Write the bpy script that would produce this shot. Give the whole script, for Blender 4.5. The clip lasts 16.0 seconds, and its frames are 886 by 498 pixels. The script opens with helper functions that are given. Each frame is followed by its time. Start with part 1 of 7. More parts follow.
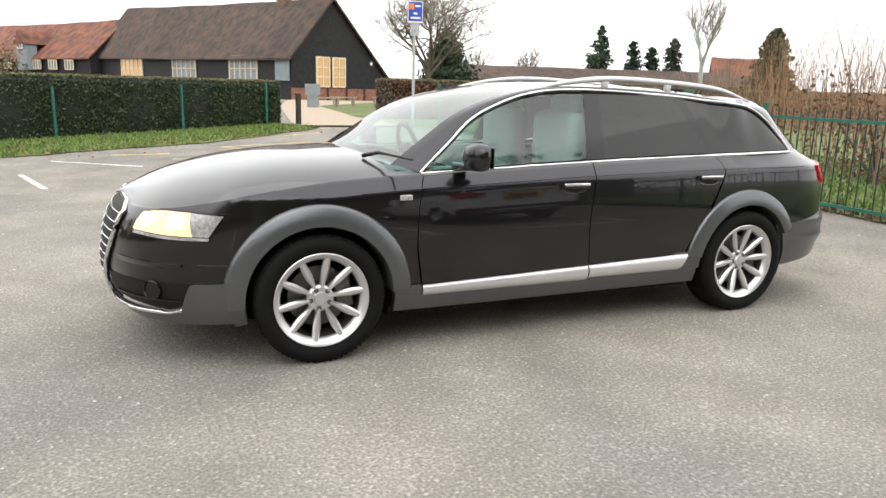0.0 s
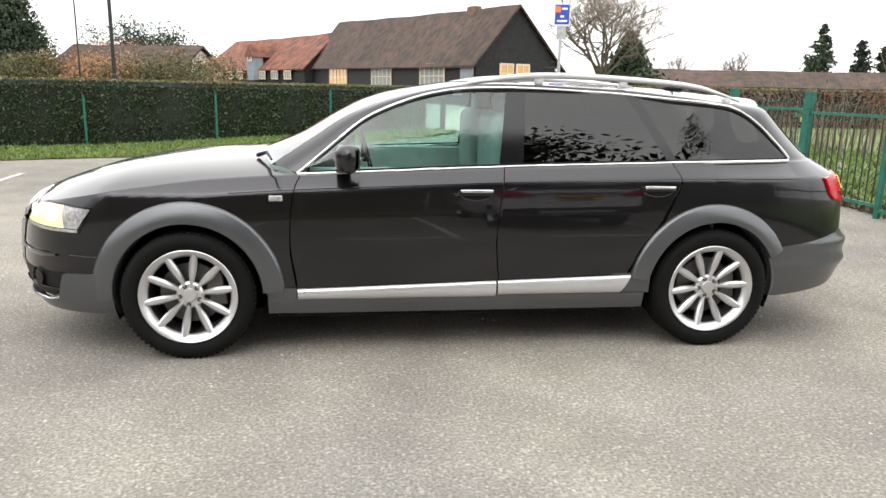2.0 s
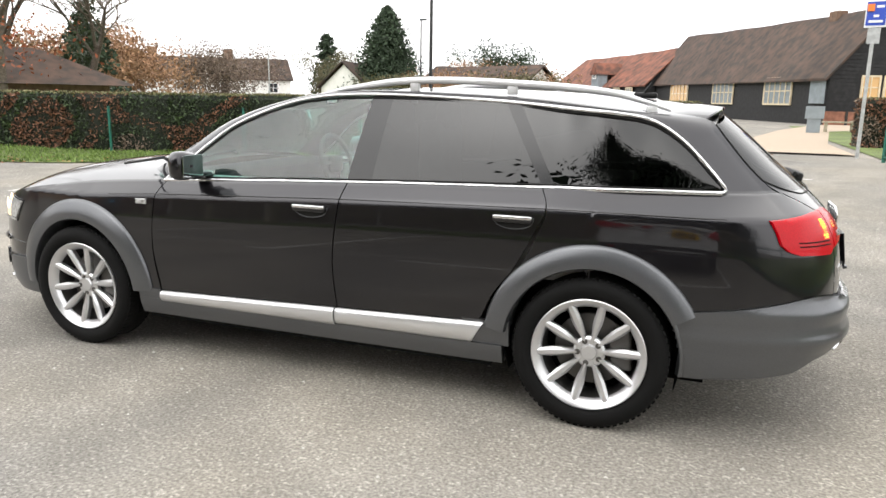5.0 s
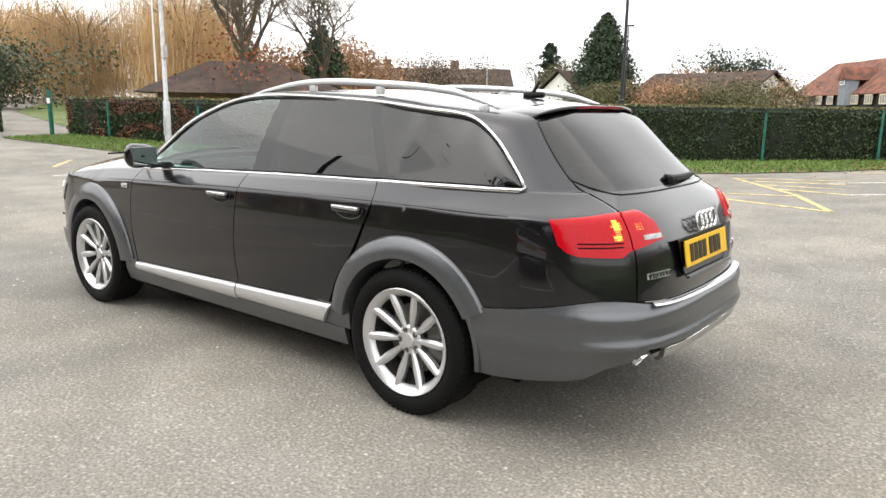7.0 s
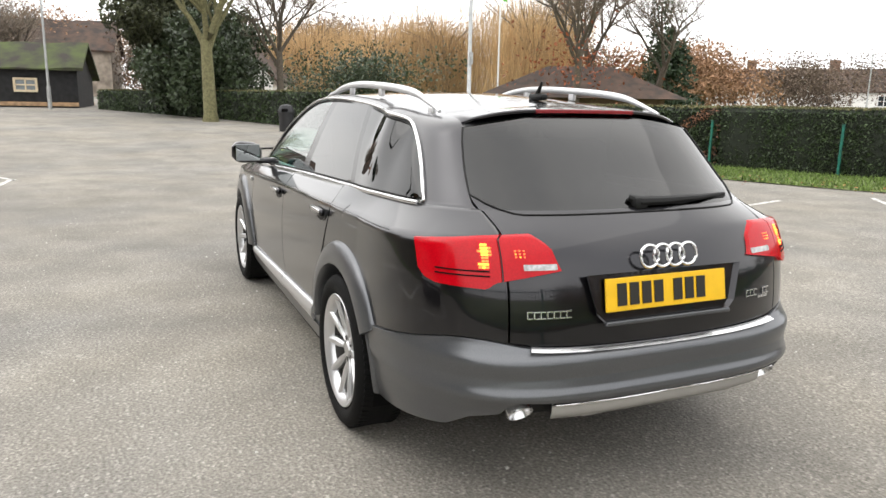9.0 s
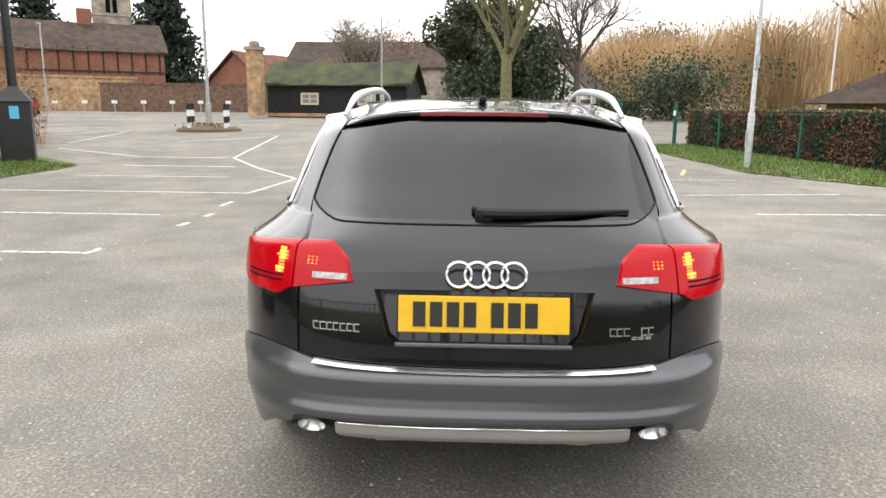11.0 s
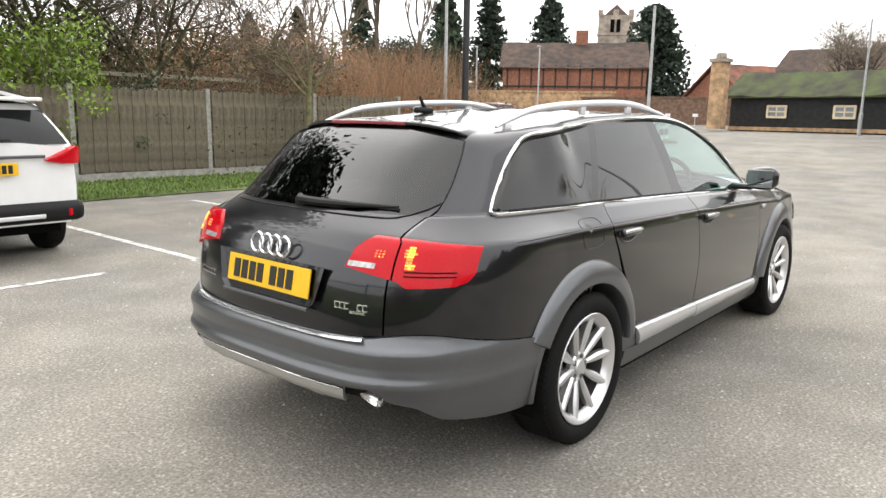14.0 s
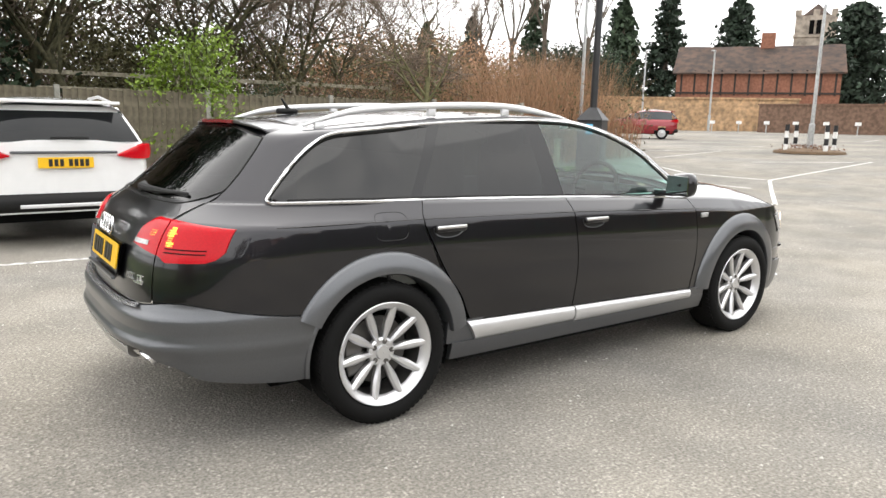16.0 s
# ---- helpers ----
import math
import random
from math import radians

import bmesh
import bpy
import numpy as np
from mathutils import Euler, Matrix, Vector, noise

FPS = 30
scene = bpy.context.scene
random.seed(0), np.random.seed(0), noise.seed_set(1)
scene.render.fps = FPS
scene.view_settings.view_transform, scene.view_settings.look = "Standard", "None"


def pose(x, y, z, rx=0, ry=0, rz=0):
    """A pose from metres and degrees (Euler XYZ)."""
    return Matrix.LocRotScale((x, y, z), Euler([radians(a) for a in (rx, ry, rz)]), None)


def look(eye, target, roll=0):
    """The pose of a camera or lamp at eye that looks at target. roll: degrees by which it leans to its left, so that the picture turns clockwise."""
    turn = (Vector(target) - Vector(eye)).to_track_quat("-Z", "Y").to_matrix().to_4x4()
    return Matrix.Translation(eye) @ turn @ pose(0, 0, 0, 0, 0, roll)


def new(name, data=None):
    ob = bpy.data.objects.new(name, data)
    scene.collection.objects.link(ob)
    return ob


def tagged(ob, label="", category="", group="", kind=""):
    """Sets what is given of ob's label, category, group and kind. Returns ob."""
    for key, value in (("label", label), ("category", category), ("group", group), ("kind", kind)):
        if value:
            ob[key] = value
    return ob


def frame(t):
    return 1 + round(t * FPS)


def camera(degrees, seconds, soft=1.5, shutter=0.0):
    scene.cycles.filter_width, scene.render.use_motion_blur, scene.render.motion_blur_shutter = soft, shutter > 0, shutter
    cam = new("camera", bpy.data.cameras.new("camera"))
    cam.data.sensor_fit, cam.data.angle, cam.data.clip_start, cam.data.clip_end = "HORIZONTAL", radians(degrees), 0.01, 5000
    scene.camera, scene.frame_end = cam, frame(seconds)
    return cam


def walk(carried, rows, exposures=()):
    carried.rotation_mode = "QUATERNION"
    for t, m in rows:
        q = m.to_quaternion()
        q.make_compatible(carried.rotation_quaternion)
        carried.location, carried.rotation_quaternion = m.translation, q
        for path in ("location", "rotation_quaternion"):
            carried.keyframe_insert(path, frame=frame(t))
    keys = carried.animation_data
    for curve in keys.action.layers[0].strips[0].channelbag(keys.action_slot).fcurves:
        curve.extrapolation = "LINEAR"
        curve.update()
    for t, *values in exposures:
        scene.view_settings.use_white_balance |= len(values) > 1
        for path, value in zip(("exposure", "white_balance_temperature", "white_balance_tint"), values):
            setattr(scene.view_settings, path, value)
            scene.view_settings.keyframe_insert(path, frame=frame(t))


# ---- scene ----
cam = camera(63.5, 16.0)
PATH = [
    (0, (-2.264, -4.33, 1.41), (-1.48, -2.544, 0.969), 1.6),
    (0.5, (-1.862, -4.443, 1.424), (-1.193, -2.611, 0.983), 1.5),
    (1, (-1.42, -4.545, 1.427), (-0.876, -2.671, 0.987), 1.3),
    (1.5, (-0.999, -4.57, 1.407), (-0.605, -2.659, 0.967), 1.1),
    (2, (-0.593, -4.554, 1.403), (-0.336, -2.62, 0.967), 1.2),
    (2.5, (-0.172, -4.477, 1.405), (-0.098, -2.526, 0.97), 1.2),
    (3, (0.241, -4.289, 1.424), (0.164, -2.339, 0.987), 0.9),
    (3.5, (0.639, -4.12, 1.42), (0.482, -2.172, 0.994), 0.8),
    (6, (2.694, -3.653, 1.39), (1.681, -1.976, 0.989), 1.0),
    (6.5, (3.12, -3.475, 1.405), (2.011, -1.859, 1.009), 0.9),
    (7, (3.445, -3.183, 1.379), (2.229, -1.645, 0.984), 0.9),
    (7.5, (3.719, -2.871, 1.375), (2.375, -1.443, 0.98), 1.0),
    (8, (4.002, -2.542, 1.382), (2.484, -1.299, 0.993), 1.3),
    (8.5, (4.192, -2.127, 1.403), (2.523, -1.099, 1.008), 1.3),
    (11, (4.529, -0.048, 1.397), (2.568, -0.12, 1.012), 0.5),
    (11.5, (4.566, 0.328, 1.406), (2.613, 0.12, 1.025), 0.6),
    (12, (4.59, 0.734, 1.407), (2.678, 0.284, 1.03), 0.6),
    (12.5, (4.505, 1.089, 1.394), (2.675, 0.376, 1.018), 0.8),
    (13, (4.394, 1.472, 1.4), (2.679, 0.515, 1.026), 0.9),
    (13.5, (4.287, 1.916, 1.425), (2.686, 0.775, 1.055), 0.9),
    (14, (4.103, 2.321, 1.412), (2.597, 1.056, 1.045), 0.9),
    (14.5, (3.907, 2.725, 1.418), (2.488, 1.362, 1.057), 0.9),
    (15, (3.702, 3.085, 1.403), (2.38, 1.627, 1.046), 0.9),
    (15.5, (3.384, 3.354, 1.416), (2.155, 1.817, 1.058), 1.1),
    (16, (3.066, 3.616, 1.412), (1.917, 2.019, 1.055), 1.3),
]
EXPOSURES = [(0, 0.53), (2.5, 0.68), (7, 0.62), (8.5, 0.56), (11.5, 0.53), (13, 0.60), (16, 0.76)]
walk(cam, [(t, look(eye, target, roll)) for t, eye, target, roll in PATH], EXPOSURES)

# ---- light ----
world = bpy.data.worlds.new("overcast_sky")
scene.world = world
world.use_nodes = True
wn, wl = world.node_tree.nodes, world.node_tree.links
for n in list(wn):
    wn.remove(n)
w_out = wn.new("ShaderNodeOutputWorld")
w_bg = wn.new("ShaderNodeBackground")
w_sky = wn.new("ShaderNodeTexSky")
w_sky.sky_type, w_sky.sun_disc = "NISHITA", False
w_sky.sun_elevation, w_sky.sun_rotation = radians(53), radians(207)
w_sky.dust_density, w_sky.air_density = 6.0, 1.0
w_hsv = wn.new("ShaderNodeHueSaturation")
w_hsv.inputs["Saturation"].default_value = 0.12
w_geo = wn.new("ShaderNodeTexCoord")
w_noise = wn.new("ShaderNodeTexNoise")
w_noise.inputs["Scale"].default_value, w_noise.inputs["Detail"].default_value = 2.2, 4
w_ramp = wn.new("ShaderNodeValToRGB")
w_ramp.color_ramp.elements[0].position, w_ramp.color_ramp.elements[0].color = 0.3, (8.2, 8.3, 8.5, 1)
w_ramp.color_ramp.elements[1].position, w_ramp.color_ramp.elements[1].color = 0.75, (12.5, 12.3, 12.0, 1)
w_mix = wn.new("ShaderNodeMixRGB")
w_mix.inputs[0].default_value = 0.8
wl.new(w_geo.outputs["Generated"], w_noise.inputs["Vector"])
wl.new(w_noise.outputs["Fac"], w_ramp.inputs["Fac"])
wl.new(w_sky.outputs["Color"], w_hsv.inputs["Color"])
wl.new(w_hsv.outputs["Color"], w_mix.inputs[1])
wl.new(w_ramp.outputs["Color"], w_mix.inputs[2])
wl.new(w_mix.outputs["Color"], w_bg.inputs["Color"])
w_bg.inputs["Strength"].default_value = 0.15
wl.new(w_bg.outputs["Background"], w_out.inputs["Surface"])
sun = new("sun", bpy.data.lights.new("sun", "SUN"))
sun.data.energy, sun.data.angle, sun.data.color = 1.0, radians(110), (1.0, 0.97, 0.92)
sun.matrix_world = look((-6, -12, 60), (0, 0, 0))


# ---- materials ----
def mat(name, color, rough=0.6, metal=0.0, var=0.0, scale=8.0, bump=0.0, bump_scale=60.0, coat=0.0, emit=None, emit_power=0.0,
        color2=None, var2=0.0, scale2=1.2, island=0.0, spec=0.5, trans=0.0):
    m = bpy.data.materials.new(name)
    m.use_nodes = True
    nt = m.node_tree
    b = nt.nodes["Principled BSDF"]
    b.inputs["Base Color"].default_value = (*color, 1)
    b.inputs["Roughness"].default_value, b.inputs["Metallic"].default_value = rough, metal
    b.inputs["Specular IOR Level"].default_value = spec
    if coat:
        b.inputs["Coat Weight"].default_value, b.inputs["Coat Roughness"].default_value = coat, 0.03
    if trans:
        b.inputs["Transmission Weight"].default_value = trans
    if emit:
        b.inputs["Emission Color"].default_value = (*emit, 1)
        b.inputs["Emission Strength"].default_value = emit_power
    tc = nt.nodes.new("ShaderNodeTexCoord")
    last = None
    if var or color2:
        n1 = nt.nodes.new("ShaderNodeTexNoise")
        n1.inputs["Scale"].default_value, n1.inputs["Detail"].default_value = scale, 6
        nt.links.new(tc.outputs["Object"], n1.inputs["Vector"])
        r1 = nt.nodes.new("ShaderNodeValToRGB")
        c2 = color2 or tuple(c * (1 - var) for c in color)
        r1.color_ramp.elements[0].position, r1.color_ramp.elements[1].position = 0.35, 0.65
        r1.color_ramp.elements[0].color = (*c2, 1)
        r1.color_ramp.elements[1].color = (*[min(1, c * (1 + var)) for c in color], 1)
        nt.links.new(n1.outputs["Fac"], r1.inputs["Fac"])
        last = r1.outputs["Color"]
        if var2:
            n2 = nt.nodes.new("ShaderNodeTexNoise")
            n2.inputs["Scale"].default_value, n2.inputs["Detail"].default_value = scale2, 3
            nt.links.new(tc.outputs["Object"], n2.inputs["Vector"])
            r2 = nt.nodes.new("ShaderNodeMapRange")
            r2.inputs["From Min"].default_value, r2.inputs["From Max"].default_value = 0.3, 0.7
            r2.inputs["To Min"].default_value, r2.inputs["To Max"].default_value = 1 - var2, 1 + var2
            nt.links.new(n2.outputs["Fac"], r2.inputs["Value"])
            mx = nt.nodes.new("ShaderNodeVectorMath")
            mx.operation = "SCALE"
            nt.links.new(last, mx.inputs[0])
            nt.links.new(r2.outputs["Result"], mx.inputs["Scale"])
            last = mx.outputs["Vector"]
    if island:
        g = nt.nodes.new("ShaderNodeNewGeometry")
        r3 = nt.nodes.new("ShaderNodeMapRange")
        r3.inputs["To Min"].default_value, r3.inputs["To Max"].default_value = 1 - island, 1 + island
        nt.links.new(g.outputs["Random Per Island"], r3.inputs["Value"])
        mx = nt.nodes.new("ShaderNodeVectorMath")
        mx.operation = "SCALE"
        if last:
            nt.links.new(last, mx.inputs[0])
        else:
            mx.inputs[0].default_value = color
        nt.links.new(r3.outputs["Result"], mx.inputs["Scale"])
        last = mx.outputs["Vector"]
    if last:
        nt.links.new(last, b.inputs["Base Color"])
    if bump:
        n3 = nt.nodes.new("ShaderNodeTexNoise")
        n3.inputs["Scale"].default_value, n3.inputs["Detail"].default_value = bump_scale, 4
        nt.links.new(tc.outputs["Object"], n3.inputs["Vector"])
        bp = nt.nodes.new("ShaderNodeBump")
        bp.inputs["Strength"].default_value, bp.inputs["Distance"].default_value = bump, 0.01
        nt.links.new(n3.outputs["Fac"], bp.inputs["Height"])
        nt.links.new(bp.outputs["Normal"], b.inputs["Normal"])
    return m


def glass_mat(name, tint, f0=0.06, rough=0.0):
    m = bpy.data.materials.new(name)
    m.use_nodes = True
    nt = m.node_tree
    nt.nodes.remove(nt.nodes["Principled BSDF"])
    out = nt.nodes["Material Output"]
    tr, gl, fr, mx = (nt.nodes.new("ShaderNode" + k) for k in ("BsdfTransparent", "BsdfGlossy", "LayerWeight", "MixShader"))
    tr.inputs["Color"].default_value = (*tint, 1)
    gl.inputs["Roughness"].default_value = rough
    pw, ml = nt.nodes.new("ShaderNodeMath"), nt.nodes.new("ShaderNodeMath")
    pw.operation, ml.operation = "POWER", "MULTIPLY_ADD"
    pw.inputs[1].default_value = 4.0
    ml.inputs[1].default_value, ml.inputs[2].default_value = 1 - f0, f0
    fr.inputs["Blend"].default_value = 0.5
    nt.links.new(fr.outputs["Facing"], pw.inputs[0])
    nt.links.new(pw.outputs["Value"], ml.inputs[0])
    nt.links.new(ml.outputs["Value"], mx.inputs[0])
    nt.links.new(tr.outputs["BSDF"], mx.inputs[1])
    nt.links.new(gl.outputs["BSDF"], mx.inputs[2])
    nt.links.new(mx.outputs["Shader"], out.inputs["Surface"])
    return m


def asphalt_mat():
    m = mat("asphalt", (0.147, 0.136, 0.117), 0.9, var=0.0, spec=0.12)
    nt = m.node_tree
    b = nt.nodes["Principled BSDF"]
    tc = nt.nodes.new("ShaderNodeTexCoord")

    def noise_tex(scale, detail, lo, hi, a, c):
        n = nt.nodes.new("ShaderNodeTexNoise")
        n.inputs["Scale"].default_value, n.inputs["Detail"].default_value = scale, detail
        nt.links.new(tc.outputs["Object"], n.inputs["Vector"])
        r = nt.nodes.new("ShaderNodeMapRange")
        r.inputs["From Min"].default_value, r.inputs["From Max"].default_value = lo, hi
        r.inputs["To Min"].default_value, r.inputs["To Max"].default_value = a, c
        nt.links.new(n.outputs["Fac"], r.inputs["Value"])
        return r.outputs["Result"]
    parts = [noise_tex(0.22, 4, 0.35, 0.68, 0.92, 1.16), noise_tex(1.6, 5, 0.3, 0.7, 0.84, 1.14), noise_tex(70, 4, 0.3, 0.7, 0.64, 1.36)]
    vor = nt.nodes.new("ShaderNodeTexVoronoi")
    vor.inputs["Scale"].default_value = 85
    nt.links.new(tc.outputs["Object"], vor.inputs["Vector"])
    sep = nt.nodes.new("ShaderNodeSeparateColor")
    nt.links.new(vor.outputs["Color"], sep.inputs["Color"])
    chip = nt.nodes.new("ShaderNodeMapRange")
    chip.inputs["From Min"].default_value, chip.inputs["From Max"].default_value = 0.78, 1.0
    chip.inputs["To Min"].default_value, chip.inputs["To Max"].default_value = 1.0, 1.5
    nt.links.new(sep.outputs["Red"], chip.inputs["Value"])
    parts.append(chip.outputs["Result"])
    prod = parts[0]
    for p in parts[1:]:
        mm = nt.nodes.new("ShaderNodeMath")
        mm.operation = "MULTIPLY"
        nt.links.new(prod, mm.inputs[0])
        nt.links.new(p, mm.inputs[1])
        prod = mm.outputs["Value"]
    warm = nt.nodes.new("ShaderNodeMixRGB")
    warm.inputs[1].default_value, warm.inputs[2].default_value = (0.190, 0.181, 0.166, 1), (0.232, 0.214, 0.184, 1)
    nt.links.new(noise_tex(0.5, 4, 0.35, 0.65, 0.0, 1.0), warm.inputs[0])
    sc = nt.nodes.new("ShaderNodeVectorMath")
    sc.operation = "SCALE"
    nt.links.new(warm.outputs["Color"], sc.inputs[0])
    nt.links.new(prod, sc.inputs["Scale"])
    nt.links.new(sc.outputs["Vector"], b.inputs["Base Color"])
    bp = nt.nodes.new("ShaderNodeBump")
    bp.inputs["Strength"].default_value, bp.inputs["Distance"].default_value = 0.55, 0.006
    nt.links.new(vor.outputs["Distance"], bp.inputs["Height"])
    nt.links.new(bp.outputs["Normal"], b.inputs["Normal"])
    return m


ASPHALT = asphalt_mat()
GRASS = mat("grass", (0.10, 0.145, 0.03), 0.9, var=0.35, scale=30, color2=(0.07, 0.075, 0.03), var2=0.3, scale2=0.8)
BLADE = mat("grass_blade", (0.115, 0.175, 0.035), 0.7, island=0.5)
SOIL = mat("leaf_litter", (0.13, 0.085, 0.05), 0.95, var=0.4, scale=25, bump=0.8)
PATHMAT = mat("gravel_path", (0.36, 0.29, 0.22), 0.95, var=0.2, scale=30, bump=0.4)
WHITE_LINE = mat("worn_white_paint", (0.62, 0.61, 0.58), 0.8, var=0.25, scale=14, color2=(0.24, 0.23, 0.22))
YELLOW_LINE = mat("worn_yellow_paint", (0.62, 0.47, 0.16), 0.8, var=0.25, scale=9, color2=(0.22, 0.2, 0.15))
PAINT = mat("dark_grey_metallic_paint", (0.0185, 0.0178, 0.0212), 0.29, 0.88, coat=1.0, spec=0.3)
MIRROR = mat("mirror_silvering", (0.30, 0.32, 0.32), 0.03, 1.0)
BULBGLOW = mat("glowing_reflector", (0.7, 0.6, 0.45), 0.3, emit=(1.0, 0.86, 0.64), emit_power=1.5)
CLAD = mat("grey_painted_cladding", (0.120, 0.124, 0.132), 0.31, 0.70, var=0.05, scale=200, coat=0.30)
CHROME = mat("brushed_aluminium", (0.75, 0.75, 0.76), 0.22, 0.95)
RAIL = mat("satin_aluminium", (0.66, 0.66, 0.67), 0.4, 0.35)
SILVER = mat("silver_trim", (0.66, 0.66, 0.67), 0.28, 0.7)
SKID = mat("stainless_skid", (0.34, 0.33, 0.31), 0.4, 0.4)
ALLOY = mat("silver_alloy", (0.62, 0.62, 0.63), 0.3, 0.75, coat=0.4)
BRAKE = mat("brake_disc_steel", (0.12, 0.115, 0.11), 0.45, 0.7)
RUBBER = mat("tyre_rubber", (0.004, 0.004, 0.004), 0.8, bump=0.2, bump_scale=90, spec=0.2)
BLACK = mat("black_plastic", (0.005, 0.005, 0.005), 0.55, spec=0.3)
GLOSSBLACK = mat("gloss_black", (0.006, 0.006, 0.007), 0.12)
DARK = mat("dark_lining", (0.003, 0.003, 0.003), 0.9, spec=0.1)
SEATMAT = mat("grey_leather", (0.24, 0.24, 0.23), 0.5, var=0.1, scale=20)
CABIN = mat("pale_cabin_trim", (0.42, 0.42, 0.40), 0.8, var=0.1, scale=12)
GLASS_F = glass_mat("green_tinted_glass", (0.66, 0.94, 0.89), 0.095)
GLASS_S = glass_mat("windscreen_glass", (0.66, 0.84, 0.79), 0.16)
GLASS_R = glass_mat("privacy_glass", (0.03, 0.031, 0.033), 0.065)
REDLENS = mat("red_lamp_lens", (0.36, 0.001, 0.006), 0.18, coat=0.25, var=0.12, scale=150, emit=(1.0, 0.004, 0.014), emit_power=0.07, spec=0.15)
REDGLOW = mat("lit_bulb_red", (0.8, 0.1, 0.05), 0.3, emit=(1.0, 0.22, 0.04), emit_power=1.4)
AMBERGLOW = mat("lit_bulb_amber", (0.9, 0.3, 0.05), 0.3, emit=(1.0, 0.40, 0.05), emit_power=1.8)
HEADGLOW = mat("lit_headlamp", (0.34, 0.26, 0.16), 0.2, var=0.3, scale=18, emit=(1.0, 0.70, 0.40), emit_power=0.75, coat=0.5)
CLEARLENS = mat("clear_lamp_lens", (0.42, 0.42, 0.42), 0.15, 0.3, var=0.3, scale=60)
PLATE = mat("yellow_plate", (0.78, 0.46, 0.012), 0.35, var=0.04, scale=20)
PLATEBAR = mat("plate_black", (0.015, 0.013, 0.01), 0.4)
GREENPAINT = mat("green_painted_steel", (0.010, 0.115, 0.082), 0.45, var=0.25, scale=12)
HEDGEIN = mat("hedge_shade_core", (0.012, 0.016, 0.009), 0.95, var=0.3, scale=10)
HEDGELEAF = mat("hedge_leaf", (0.036, 0.060, 0.018), 0.5, island=0.55)
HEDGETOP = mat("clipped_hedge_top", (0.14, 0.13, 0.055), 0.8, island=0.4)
HEDGEBROWN = mat("beech_hedge_leaf", (0.15, 0.068, 0.035), 0.7, island=0.5)
BARK = mat("bark", (0.10, 0.082, 0.062), 0.95, var=0.35, scale=14, bump=0.8, bump_scale=30)
BARKGREEN = mat("mossy_bark", (0.16, 0.15, 0.075), 0.95, var=0.3, scale=12, bump=0.8, bump_scale=30)
TWIG = mat("bare_twigs", (0.16, 0.12, 0.09), 0.95, island=0.35)
TWIGRED = mat("reddish_scrub_twigs", (0.30, 0.175, 0.10), 0.95, island=0.4)
WILLOW = mat("willow_strands", (0.52, 0.35, 0.175), 0.9, island=0.35)
CONIFER = mat("conifer_needles", (0.034, 0.055, 0.028), 0.85, island=0.5)
CONIFERDARK = mat("dark_yew_needles", (0.019, 0.033, 0.019), 0.85, island=0.5)
LAUREL = mat("laurel_leaf", (0.16, 0.24, 0.025), 0.35, island=0.5)
IVY = mat("ivy_leaf", (0.04, 0.06, 0.025), 0.5, island=0.5)
REDLEAF = mat("copper_leaf", (0.26, 0.075, 0.03), 0.8, island=0.4)
FENCEWOOD = mat("weathered_fence_wood", (0.135, 0.115, 0.082), 0.9, var=0.3, scale=6, var2=0.35, scale2=0.7, bump=0.4, bump_scale=40)
DARKMOSS = mat("dark_mossy_bark", (0.075, 0.070, 0.038), 0.95, var=0.4, scale=10, bump=0.8, bump_scale=30)
OLIVE = mat("olive_undergrowth", (0.105, 0.098, 0.045), 0.9, island=0.5)
PALETWIG = mat("pale_fine_twigs", (0.20, 0.165, 0.13), 0.95, island=0.3)
POSTWOOD = mat("weathered_post_wood", (0.30, 0.27, 0.2), 0.9, var=0.3, scale=18, bump=0.5)
CONCRETE = mat("concrete", (0.30, 0.29, 0.26), 0.9, var=0.2, scale=14, bump=0.3)
GALV = mat("galvanised_steel", (0.42, 0.43, 0.43), 0.5, 0.4, var=0.15, scale=12)
BLACKSTEEL = mat("black_painted_steel", (0.014, 0.014, 0.016), 0.45, var=0.2, scale=6)
BLACKBOARD = mat("black_weatherboard", (0.012, 0.012, 0.013), 0.8, var=0.4, scale=4)
ROOFTILE = mat("brown_clay_tile", (0.062, 0.037, 0.026), 0.9, var=0.3, scale=1.6, color2=(0.032, 0.025, 0.021), var2=0.25, scale2=0.25)
ROOFRED = mat("red_clay_tile", (0.165, 0.06, 0.036), 0.9, var=0.3, scale=1.2, color2=(0.085, 0.042, 0.03), var2=0.2, scale2=0.3)
ROOFMOSS = mat("mossy_roof", (0.05, 0.065, 0.02), 0.95, var=0.3, scale=1.2, color2=(0.035, 0.03, 0.025))
BRICKRED = mat("red_brick", (0.24, 0.105, 0.066), 0.9, var=0.2, scale=5, var2=0.15)
BRICKTAN = mat("tan_flint_wall", (0.42, 0.27, 0.15), 0.95, var=0.25, scale=3.5, color2=(0.26, 0.18, 0.11), var2=0.2)
BRICKOLD = mat("old_brown_brick", (0.16, 0.10, 0.07), 0.95, var=0.3, scale=4)
STONE = mat("church_stone", (0.33, 0.28, 0.23), 0.95, var=0.25, scale=1.4, color2=(0.2, 0.17, 0.14))
RENDERWHITE = mat("white_render", (0.78, 0.77, 0.74), 0.8, var=0.05, scale=2)
TIMBER = mat("dark_timber", (0.03, 0.024, 0.02), 0.8, var=0.2, scale=4)
CREAM = mat("cream_window_frame", (0.62, 0.52, 0.36), 0.6, var=0.1, scale=5)
